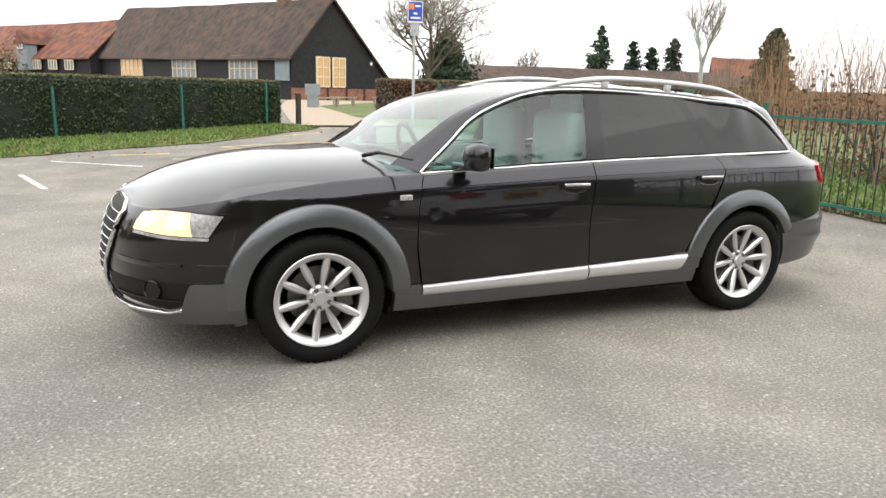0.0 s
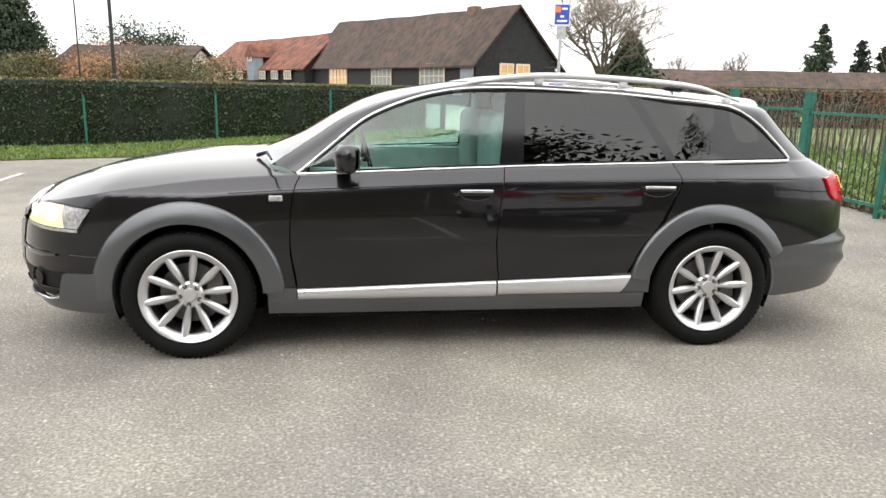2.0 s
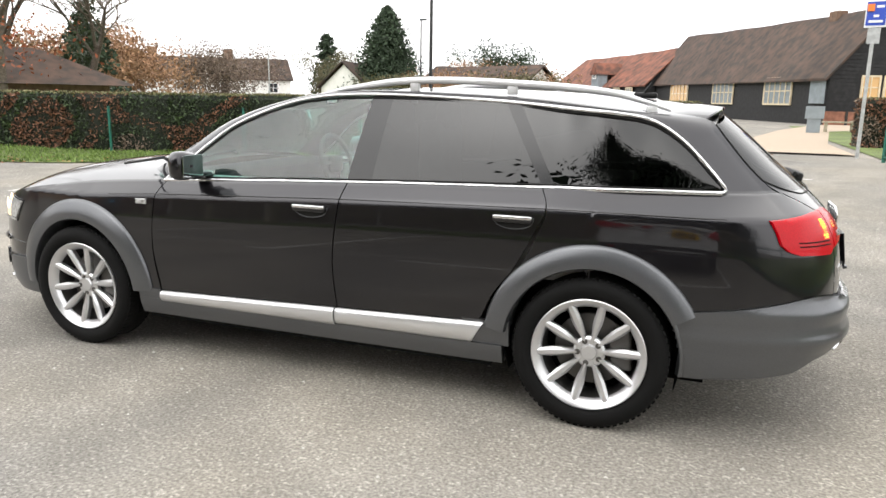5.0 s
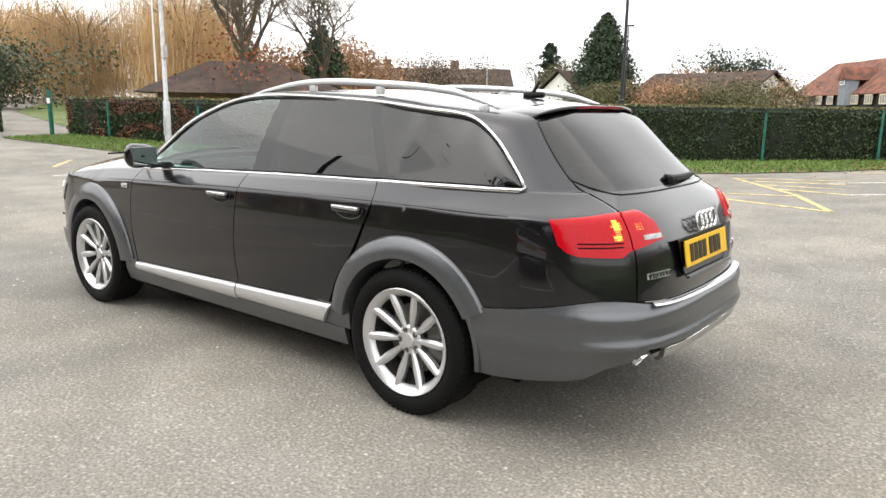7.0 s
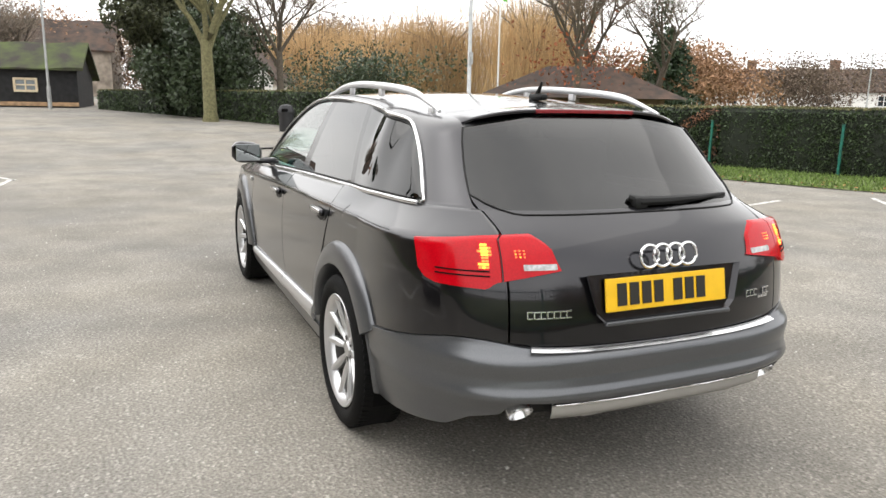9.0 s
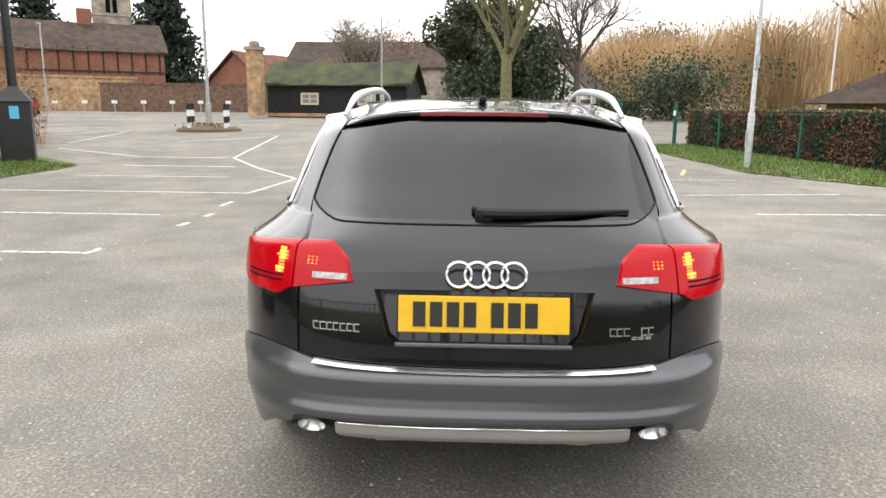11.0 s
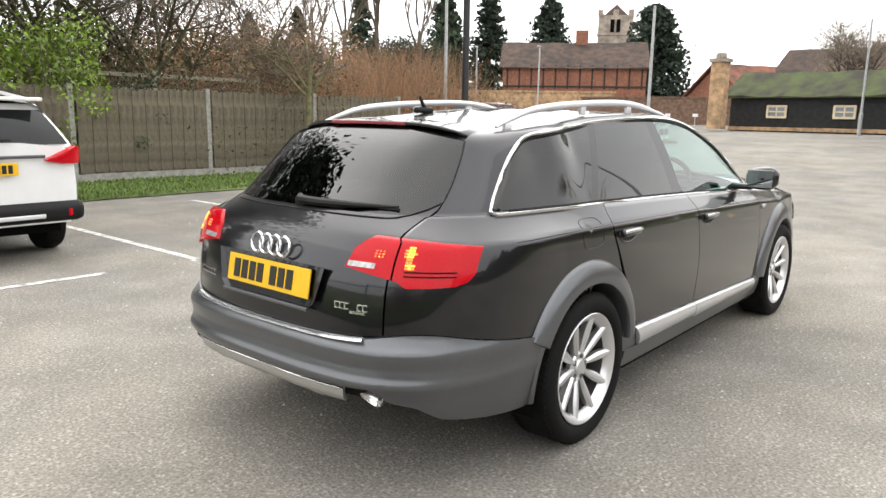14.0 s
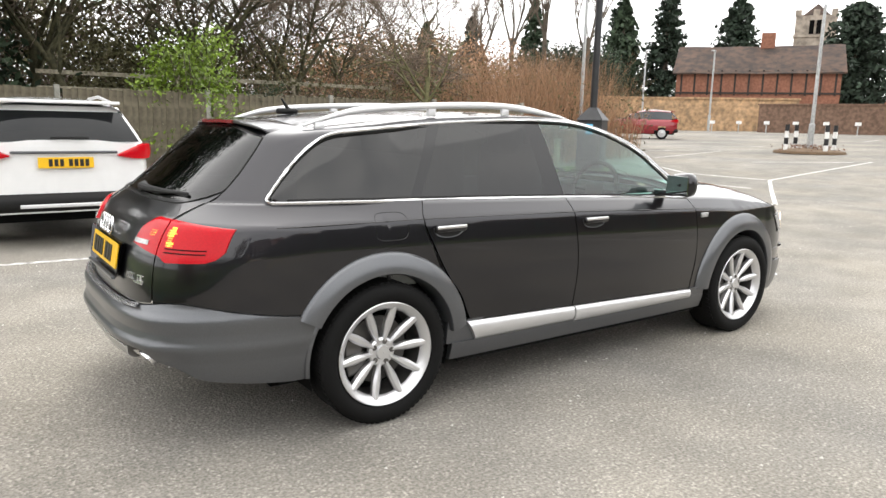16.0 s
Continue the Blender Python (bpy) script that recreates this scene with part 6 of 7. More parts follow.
# behind the wooden fence
scrub(-13.8, -15.0, 3.7, 7.5, 4.0, 2200, 121)
scrub(-17.0, -17.5, 4.0, 7.0, 4.0, 1800, 122)
scrub(-10.0, -14.0, 3.0, 6.0, 2.5, 1500, 123, TWIGRED)
scrub(-17.6, -21.0, 4.2, 6.0, 5.0, 1500, 124)
scrub(-5.5, -14.2, 2.6, 7.0, 2.0, 1300, 126, TWIG, "grey-brown bare scrub behind the wooden fence")
scrub(-7.0, -19.0, 3.4, 14.0, 4.0, 1800, 127, TWIG, "grey-brown bare scrub behind the wooden fence")
bush(-12.4, -13.0, 1.5, 3.0, 128, "dark bramble at the fence end", mat("bramble", (0.05, 0.045, 0.025), 0.9, island=0.4), 1400, 0.06)
bush(-16.0, -19.0, 2.6, 9.0, 129, "olive shrubs below the scrub", mat("olive_leaf", (0.09, 0.085, 0.035), 0.9, island=0.4), 2200, 0.12)
bare_tree(-9.3, -14.6, 4.6, 0.12, 130, "spreading bare cherry tree behind the fence", BARK, TWIG, 5, 0.95, 0.42, 5, -0.05)
bare_tree(-6.9, -11.2, 4.8, 0.07, 131, "slender bare tree on the verge", BARKGREEN, TWIG, 4, 0.9, 0.5, 4, 0.0)
for k, (x, y, h, r) in enumerate([(-1.6, -13.6, 9.5, 0.10), (-2.9, -14.4, 10.0, 0.12), (-0.2, -14.8, 9.0, 0.09), (-4.8, -15.6, 8.5, 0.10), (0.9, -15.5, 10.0, 0.13)]):
    bare_tree(x, y, h, r, 140 + k, "bare mossy tree behind the wooden fence", DARKMOSS, TWIG, 5, 0.7, 0.3, 5, 0.1, lean=(k % 3 - 1) * 0.9)
laurel = bush(-1.75, -12.45, 3.3, 2.3, 150, "bright yellow-green laurel leaning over the fence", LAUREL, 2600, 0.07)
bush(-3.6, -12.3, 2.3, 0.9, 151, "dark ivy clump on the wooden fence", IVY, 1100, 0.05)
bush(-7.0, -12.9, 2.6, 4.0, 152, "olive shrub behind the wooden fence", mat("dull_olive_leaf", (0.10, 0.10, 0.04), 0.9, island=0.4), 1500, 0.06)
for k, (x, y, h, w) in enumerate([(7.8, -14.2, 8.6, 5.0)]):
    conifer(x, y, h, w, 160 + k, "tall drooping dark spruce behind the wooden fence", CONIFERDARK if k else CONIFER, 5200, 0.13, 0.6, 0.5)
conifer(3.2, -15.8, 8.0, 5.0, 164, "dark spruce with drooping boughs behind the wooden fence", CONIFER, 4200, 0.14, 0.6, 0.4, low=0.08)
conifer(2.4, -13.8, 12.6, 11.0, 163, "broad dark cedar with upswept boughs behind the fence", CONIFERDARK, 6500, 0.17, 0.55, 0.15, "cedar", low=0.42)


for k, (x, y, h, w) in enumerate([(-3.0, -17.0, 3.6, 6.0), (2.5, -17.5, 4.6, 7.0), (7.0, -17.0, 4.2, 6.0), (-8.5, -21.0, 3.6, 8.0), (-14.0, -25.0, 4.0, 9.0), (-21.0, -33.0, 5.0, 12.0), (-30.0, -42.0, 6.0, 14.0), (-1.0, -24.0, 5.5, 12.0), (10.0, -22.0, 6.0, 12.0)]):
    bush(x, y, h, w, 400 + k, "tangled dark shrubbery behind the wooden fence", (OLIVE, TWIG, IVY, TWIGRED, OLIVE, TWIGRED, TWIG, OLIVE, IVY)[k], 2600, 0.11 if k < 4 else 0.18)
for k, (x, y) in enumerate(((-5.5, -17.5), (2.2, -15.0), (4.5, -17.0), (-8.0, -18.0), (-12.0, -20.0))):
    bare_tree(x, y, 8.0 + k % 3, 0.09, 420 + k, "bare branching tree behind the wooden fence", DARKMOSS, TWIG, 5, 0.6, 0.35, 5, 0.1)


# ---- buildings ----
def frame_at(x, y, ax, ay):
    """Local axes: X to the right of the gable seen from outside, Y along the ridge away from it."""
    a = Vector((ax, ay, 0)).normalized()
    return Matrix(((a.y, a.x, 0, x), (-a.x, a.y, 0, y), (0, 0, 1, 0), (0, 0, 0, 1)))


def house(name, m, left, right, length, eave_l, eave_r, ridge, base, wall_m, roof_m, label, overhang=0.35, hip=0.0, climb=0.0):
    """A gabled house: gable across X from -left to right at Y=0, ridge along Y."""
    h = new(name)
    h.matrix_basis = m
    tagged(h, label, "building")
    bm = bmesh.new()
    pr = [(-left, base), (right, base), (right, eave_r - 0.15), (0, ridge - 0.2), (-left, eave_l - 0.15)]
    f = [bm.verts.new((x, 0, z)) for x, z in pr]
    b = [bm.verts.new((x, length - (hip if x == 0 else 0), z + (climb if x == 0 else climb * 0.3))) for x, z in pr]
    bm.faces.new(f)
    bm.faces.new(b[::-1])
    for k in range(5):
        bm.faces.new((f[k], b[k], b[(k + 1) % 5], f[(k + 1) % 5]))
    bmesh.ops.recalc_face_normals(bm, faces=bm.faces)
    part("wall", bm, wall_m, h)
    for s, e, ev in ((-1, left, eave_l), (1, right, eave_r)):
        bm = bmesh.new()
        k = (ridge - ev) / e
        x1, z1 = s * (e + overhang), ev - k * overhang
        n = 18
        rows = []
        for i in range(n + 1):
            q = i / n
            y = -overhang + (length + 2 * overhang) * q
            sag = -0.10 * math.sin(q * math.pi) + 0.03 * math.sin(q * 23)
            rows.append([bm.verts.new((x1 * v, y - hip * q * (1 - v), ridge + climb * q + (z1 + climb * 0.3 * q - ridge - climb * q) * v + sag + 0.12)) for v in (0, 0.25, 0.5, 0.75, 1.0)] + [bm.verts.new((x1, y, z1 + climb * 0.3 * q - 0.04))])
        grid_faces(bm, rows)
        # verge edges
        for r in (rows[0], rows[-1]):
            e2 = [bm.verts.new((v.co.x, v.co.y, v.co.z - 0.18)) for v in r[:5]]
            for i in range(4):
                bm.faces.new((r[i], r[i + 1], e2[i + 1], e2[i]))
        bmesh.ops.recalc_face_normals(bm, faces=bm.faces)
        part("roof", bm, roof_m, h, "", 30)
    if hip:
        bm = bmesh.new()
        z2 = ridge + climb + 0.1
        bm.faces.new([bm.verts.new(p) for p in ((-left - overhang, length + overhang, eave_l + climb * 0.3 - 0.25), (right + overhang, length + overhang, eave_r + climb * 0.3 - 0.25), (0, length - hip, z2))])
        part("hip_roof", bm, roof_m, h)
    return h


def window_on(h, c, w, ht, axis, cols=2, rows=2, frame_m=CREAM, pane_m=DARKPANE):
    """A window on the gable (axis 'y') or a long wall (axis 'x', outward -X)."""
    win = new("window")
    win.parent = h
    s = (lambda a, b, d: (a, d, b)) if axis == "y" else (lambda a, b, d: (d, a, b))
    bm = bmesh.new()
    t = 0.07
    for dx in [-w / 2 + w * k / cols for k in range(cols + 1)]:
        box(bm, Vector(c) + Vector(s(dx, 0, -0.03)), s(t if abs(dx) < w / 2 - 0.01 else t * 1.6, ht, 0.10))
    for dz in [-ht / 2 + ht * k / rows for k in range(rows + 1)]:
        box(bm, Vector(c) + Vector(s(0, dz, -0.03)), s(w + t, t if abs(dz) < ht / 2 - 0.01 else t * 1.6, 0.098))
    part("window_frame", bm, frame_m, win)
    for i in range(cols):
        for j in range(rows):
            part("pane", B(Vector(c) + Vector(s(-w / 2 + w * (i + 0.5) / cols, -ht / 2 + ht * (j + 0.5) / rows, -0.012)), s(w / cols - t, ht / rows - t, 0.02)), pane_m, win)
    return win


MB = frame_at(11.0, 46.1, -0.35, 0.937)
barn = house("barn", MB, 3.25, 5.2, 37.2, 3.3, 1.55, 7.05, -0.3, BLACKBOARD, ROOFTILE, "black weatherboarded barn with brown tiled roof", hip=1.5, climb=1.3)
for k in range(26):
    zz = 1.15 + 0.22 * k
    lo, hi = -3.25 if zz < 3.3 else -3.25 * (7.05 - zz) / 3.75, 5.2 if zz < 1.55 else 5.2 * (7.05 - zz) / 5.5
    if hi - lo > 0.4:
        part("weatherboard", B(((lo + hi) / 2, -0.03, zz), (hi - lo - 0.05, 0.05, 0.2)), BLACKBOARD, barn)
part("brick_plinth", B((0.9, -0.04, 0.4), (8.4, 0.1, 1.4)), BRICKRED, barn, "red brick plinth")
for x in (-2.0, -0.4, 1.2, 2.8):
    part("plinth_post", B((x, -0.10, 0.45), (0.16, 0.06, 1.35)), TIMBER, barn)
for xc in (-0.78, 0.55):
    window_on(barn, (xc, -0.06, 2.2), 1.05, 1.95, "y", 2, 3, CREAM, WARMPANE)
for yc, w in ((6.4, 4.0), (16.2, 4.3), (27.3, 5.0)):
    window_on(barn, (-3.30, yc, 2.35), w, 1.75, "x", 5, 2, CREAM, WARMPANE if yc > 20 else GREYBOARD)
part("grey_panel", B((-3.35, 1.0, 2.4), (0.1, 1.7, 1.7)), GREYBOARD, barn, "pale grey end panel")
part("ridge_chimney", B((0.0, 6.0, 7.2), (0.7, 1.0, 0.7)), BRICKOLD, barn)
part("wall_lamp", B((3.4, -0.1, 2.9), (0.15, 0.15, 0.2)), WHITE, barn, "white wall lamp")
barn2 = house("red_barn", frame_at(-2.0, 79.5, -0.52, 0.854), 4.0, 4.0, 29.5, 3.5, 3.5, 7.2, -0.2, BLACKBOARD, ROOFRED, "long low barn with a red tiled roof", hip=2.5)
part("dormer_wall", B((-4.3, 12.0, 3.4), (1.2, 2.0, 2.8)), GREYBOARD, barn2, "grey boarded dormer")
bm = bmesh.new()
v = [bm.verts.new(p) for p in ((-5.1, 10.8, 4.7), (-5.1, 13.2, 4.7), (-5.1, 12.0, 6.1), (-1.5, 10.8, 4.7), (-1.5, 13.2, 4.7), (-1.5, 12.0, 6.1))]
for q in ((0, 1, 2), (0, 2, 5, 3), (1, 4, 5, 2), (3, 5, 4)):
    bm.faces.new([v[i] for i in q])
part("dormer_roof", bm, ROOFRED, barn2)
for k in range(6):
    window_on(barn2, (-4.25, 3.5 + 3.3 * k, 2.6), 1.6, 0.9, "x", 3, 1, CREAM, GREYBOARD)
window_on(barn2, (-4.95, 12.0, 4.6), 1.0, 0.7, "x", 2, 1, WHITE, DARKPANE)
annex = house("low_outbuilding", frame_at(24.7, 60.0, 0.95, -0.3), 3.4, 3.4, 34.0, 2.2, 2.2, 3.5, 0.0, BLACKBOARD, ROOFTILE, "long low outbuilding with brown roof")
house("red_roofed_house", frame_at(53.0, 54.0, 0.75, -0.66), 4.0, 4.0, 6.5, 2.6, 2.6, 5.0, 0.0, BRICKRED, ROOFRED, "house with a plain red tiled roof")
# white house
wh = house("white_house", frame_at(-57.6, 89.0, -0.72, -0.69), 3.6, 3.6, 36.0, 3.9, 3.9, 6.6, 0.8, RENDERWHITE, ROOFTILE, "long white rendered house with brown tiled roof")
for sgn in (1,):
    for yc in (2.5, 9.0, 14.0, 20.0, 26.0, 32.0):
        win = window_on(wh, (3.66, yc, 2.6), 1.3, 1.3, "x", 2, 2, WHITE, DARKPANE)
        win2 = window_on(wh, (-3.66, yc, 2.6), 1.3, 1.3, "x", 2, 2, WHITE, DARKPANE)
for yc in (8.0, 18.0, 28.0):
    part("chimney", B((0, yc, 7.0), (0.9, 1.2, 1.6)), BRICKOLD, wh, "brick chimney")
part("outside_chimney", B((-3.9, 11.5, 3.2), (0.5, 1.0, 4.6)), RENDERWHITE, wh)
house("white_gabled_house", frame_at(-33.5, 62.0, 0.2, 1.0), 3.0, 3.0, 9.0, 2.6, 2.6, 4.9, 0.0, RENDERWHITE, ROOFTILE, "white gabled house beside the fir")
hip = house("tile_roofed_house", frame_at(-25.0, 66.5, 0.95, -0.3), 4.0, 4.0, 12.0, 2.4, 2.4, 4.6, 0.0, RENDERWHITE, ROOFTILE, "low house with a brown tiled roof")
# hipped pavilion beyond the second hedge
pav = thing("hipped_pavilion", (-31.5, 22.5, 0.9), "pavilion with a broad brown hipped roof", "building", turn=57)
part("wall", B((0, 0, 0.3), (9.0, 5.5, 1.6)), BRICKOLD, pav)
bm = bmesh.new()
v = [bm.verts.new(p) for p in ((-5.6, -3.6, 0.9), (5.6, -3.6, 0.9), (5.6, 3.6, 0.9), (-5.6, 3.6, 0.9), (-1.8, 0, 2.7), (1.8, 0, 2.7))]
for q in ((0, 1, 5, 4), (1, 2, 5), (2, 3, 4, 5), (3, 0, 4), (3, 2, 1, 0)):
    bm.faces.new([v[i] for i in q])
part("roof", bm, ROOFTILE, pav)
# church tower
tower = thing("church_tower", (-103.0, -52.8, 0.8), "square flint church tower with battlements", "church", turn=26)
part("tower_wall", B((0, 0, 8.0), (5.2, 5.2, 16.4)), STONE, tower)
part("string_course", B((0, 0, 13.4), (5.5, 5.5, 0.35)), STONE, tower)
for k in range(5):
    for sx, sy in ((1, 0), (-1, 0), (0, 1), (0, -1)):
        o = -2.3 + 1.15 * k
        if k % 2 == 0:
            part("merlon", B((sx * 2.45 + (o if sx == 0 else 0), sy * 2.45 + (o if sy == 0 else 0), 16.6), (0.8 if sx == 0 else 0.4, 0.8 if sy == 0 else 0.4, 0.8)), STONE, tower)
bm = bmesh.new()
bmesh.ops.create_cone(bm, cap_ends=True, segments=4, radius1=2.6, radius2=0.0, depth=1.9, matrix=Matrix.Translation((0, 0, 17.2)) @ Matrix.Rotation(radians(45), 4, "Z"))
part("spirelet", bm, ROOFTILE, tower)
for sx, sy in ((1, 0), (0, 1)):
    for o in (-0.45, 0.45):
        part("belfry_opening", B((sx * 2.62 + (o if sx == 0 else 0), sy * 2.62 + (o if sy == 0 else 0), 14.6), (0.6 if sx == 0 else 0.08, 0.6 if sy == 0 else 0.08, 1.9)), DARK, tower)
# timber framed building
tb = house("timber_framed_building", frame_at(-64.4, -29.8, 0.52, -0.854), 4.0, 4.0, 13.5, 6.2, 6.2, 8.7, 1.2, BRICKRED, ROOFTILE, "red brick timber-framed building with tiled roof")
for k in range(12):
    for s in (-1, 1):
        part("timber_stud", B((s * 4.03, 0.4 + 1.15 * k, 5.2), (0.06, 0.16, 2.2)), TIMBER, tb)
for zz in (4.3, 6.1):
    for s in (-1, 1):
        part("timber_beam", B((s * 4.04, 6.75, zz), (0.07, 13.6, 0.16)), TIMBER, tb)
for k in (2, 5, 8, 10):
    window_on(tb, (4.06, 1.0 + 1.15 * k, 5.5), 0.8, 0.7, "x", 2, 1, TIMBER, DARKPANE)
part("chimney", B((0, 6.0, 9.2), (0.8, 1.2, 1.4)), BRICKRED, tb)
house("brick_cottage", frame_at(-63.0, -22.0, -0.6, 0.3), 3.6, 3.6, 9.0, 3.6, 3.6, 6.4, 1.0, BRICKRED, ROOFRED, "red brick cottage with steep tiled roof")
house("stone_house", frame_at(-72.0, -18.0, 0.1, 1.0), 4.0, 4.0, 16.0, 5.4, 5.4, 8.0, 1.0, STONE, ROOFTILE, "old stone house behind the shed")
th = house("timbered_house", frame_at(-49.0, 5.0, -0.9, 0.35), 3.2, 3.2, 10.0, 3.0, 3.0, 6.2, 0.8, RENDERWHITE, ROOFTILE, "white half-timbered house among the trees")
for k in range(-3, 4):
    part("timber_stud", B((0.85 * k, -0.03, 2.6 + (0.9 if abs(k) < 2 else 0)), (0.14, 0.06, 3.4 if abs(k) < 3 else 2.2)), TIMBER, th)
# car park walls
wall = thing("boundary_wall", (-46.6, -33.0, 1.1), "tan brick boundary wall of the car park", "wall", turn=-54)
part("wall_face", B((0, 0, 0.9), (17.0, 0.4, 2.9)), BRICKTAN, wall)
part("coping", B((0, 0, 2.4), (17.2, 0.55, 0.14)), BRICKTAN, wall)
wall2 = thing("old_brick_wall", (-49.0, -19.8, 1.1), "dark old brick wall of the car park", "wall", turn=-80)
part("wall_face", B((0, 0, 0.7), (14.5, 0.4, 2.3)), BRICKOLD, wall2)
part("coping", B((0, 0, 1.9), (14.7, 0.5, 0.12)), BRICKOLD, wall2)
for k in range(9):
    x, y = -43.5 - 0.5 * k, -28.0 + 1.8 * k
    p = thing("bay_notice", (x, y, rise(x, y)), "small white bay notice on a short post", "sign", "bay notices")
    part("post", B((0, 0, 0.35), (0.05, 0.05, 0.7)), GALV, p)
    part("plate", B((0, 0, 0.75), (0.04, 0.36, 0.22), 20), WHITE, p)
pil = thing("brick_pillar", (-37.8, -12.6, 0.95), "tall brown brick gate pillar", "pillar")
part("shaft", B((0, 0, 1.8), (0.8, 0.8, 3.7)), BRICKTAN, pil)
part("cap", B((0, 0, 3.75), (1.0, 1.0, 0.2)), STONE, pil)
part("ball", B((0, 0, 4.0), (0.5, 0.5, 0.35), 45, 0.1), STONE, pil)
shed = house("black_shed", frame_at(-40.3, -3.6, -0.12, -1.0), 2.0, 2.6, 8.6, 2.9, 2.5, 4.1, 0.7, BLACKBOARD, ROOFMOSS, "long black boarded shed with mossy roof")
for yc in (2.4, 5.9):
    for s in (-2.05, 2.65):
        window_on(shed, (s, yc, 1.9), 1.0, 0.6, "x", 2, 2, CREAM, GREYBOARD)
part("sill_beam", B((-2.1, 4.3, 0.95), (0.14, 8.6, 0.2)), BRICKTAN, shed)
part("sill_beam", B((2.7, 4.3, 0.95), (0.14, 8.6, 0.2)), BRICKTAN, shed)


# ---- posts, lamps and signs ----
def lamp_column(x, y, h, r, material, label, head=True, foot=0.0):
    p = thing("lamp_column", (x, y, rise(x, y)), label, "lamp post", "lamp columns")
    part("column", T([(0, 0, 0), (0, 0, h * 0.2), (0, 0, h * 0.205), (0, 0, h)], [r * 1.5, r * 1.5, r, r * 0.75], 10), material, p, "", 40)
    part("access_door", B((0, -r * 1.5, 0.7), (0.08, 0.01, 0.4)), material, p)
    if head:
        part("lantern", B((0.12, 0, h), (0.4, 0.16, 0.1), 0, 0.03), material, p)
    return p


lp = lamp_column(-13.0, 6.6, 6.5, 0.055, GALV, "slim galvanised lamp column on the verge", False)
part("control_box", B((0.07, 0, 2.5), (0.1, 0.08, 0.3)), GALV, lp)
lamp_column(-9.3, 24.4, 7.5, 0.075, BLACKSTEEL, "tall black steel camera column")
lamp_column(-14.5, 36.0, 5.6, 0.05, BLACKSTEEL, "slim black lamp column with lantern")
lamp_column(-15.2, -13.9, 6.6, 0.06, GALV, "galvanised lamp column behind the scrub", False)
lamp_column(-36.0, -5.0, 5.5, 0.06, GALV, "galvanised lamp column by the shed", False)
lamp_column(-46.0, -30.0, 6.0, 0.07, GALV, "galvanised lamp column by the wall")
lamp_column(-43.0, -34.0, 6.0, 0.07, GALV, "galvanised lamp column by the wall")
lamp_column(-41.0, 60.0, 5.5, 0.07, GALV, "galvanised lamp column by the white house")
fl = thing("flagpole", (-33.0, 18.0, rise(-33, 18)), "white flagpole with a green flag", "flagpole")
part("pole", T([(0, 0, 0), (0, 0, 7.4)], [0.06, 0.04], 8), WHITE, fl)
bm = bmesh.new()
rows = [[bm.verts.new((-0.02 + 0.09 * k, 0.06 * math.sin(k * 1.1), 6.6 - 0.05 * k + z)) for z in (0, 0.35, 0.7)] for k in range(10)]
grid_faces(bm, rows)
part("flag", bm, FLAGGREEN, fl, "green flag", 60)
# column with black ticket cabinet at its foot
kx, ky = -12.9, -11.2
ks = thing("cabinet_column", (kx, ky, rise(kx, ky)), "black steel column rising from a tapered black cabinet", "lamp post")
part("cabinet", B((0, 0, 0.72), (0.72, 0.72, 1.44), 28, 0.03), BLACKSTEEL, ks)
bm = bmesh.new()
bmesh.ops.create_cone(bm, cap_ends=True, segments=4, radius1=0.56, radius2=0.16, depth=0.36, matrix=Matrix.Rotation(radians(73), 4, "Z"))
bmesh.ops.translate(bm, vec=(0, 0, 1.62), verts=bm.verts)
part("cabinet_top", bm, BLACKSTEEL, ks)
part("column", T([(0, 0, 1.7), (0, 0, 9.0)], [0.105, 0.09], 12), BLACKSTEEL, ks, "", 40)
part("sticker", B((0.36 * math.cos(radians(28)) + 0.02, 0.36 * math.sin(radians(28)) + 0.02, 1.18), (0.012, 0.2, 0.3), 28), LIGHTBLUE, ks, "light blue sticker")
# striped bollards round a lamp column
ix, iy = -23.6, -10.3
isl = thing("traffic_island", (ix, iy, rise(ix, iy)), "small planted island with leaf litter", "island")
bm = bmesh.new()
lathe(bm, [(1.25, 0.0), (1.2, 0.09), (0.9, 0.14), (0.01, 0.2)], 24)
part("island_bed", bm, SOIL, isl)
bm = bmesh.new()
rnd = random.Random(9)
leaves(bm, [Vector((rnd.gauss(0, 0.5), rnd.gauss(0, 0.5), rnd.uniform(0.1, 0.32))) for _ in range(300)], 0.05, rnd)
part("weeds", bm, HEDGEBROWN, isl, "", None)
lc = lamp_column(ix, iy, 5.3, 0.07, GALV, "galvanised lamp column among striped bollards", False)
for k in range(4):
    a = radians(45 + 90 * k + 15)
    bo = thing("striped_bollard", (ix + 0.95 * math.cos(a), iy + 0.95 * math.sin(a), rise(ix, iy) + 0.08), "black and white striped bollard", "bollard", "striped bollards")
    for j in range(4):
        part("band", T([(0, 0, 0.24 * j), (0, 0, 0.24 * j + 0.24)], 0.075, 12), (BLACKSTEEL if j % 2 else WHITE), bo, "black band" if j % 2 else "white band", 40)
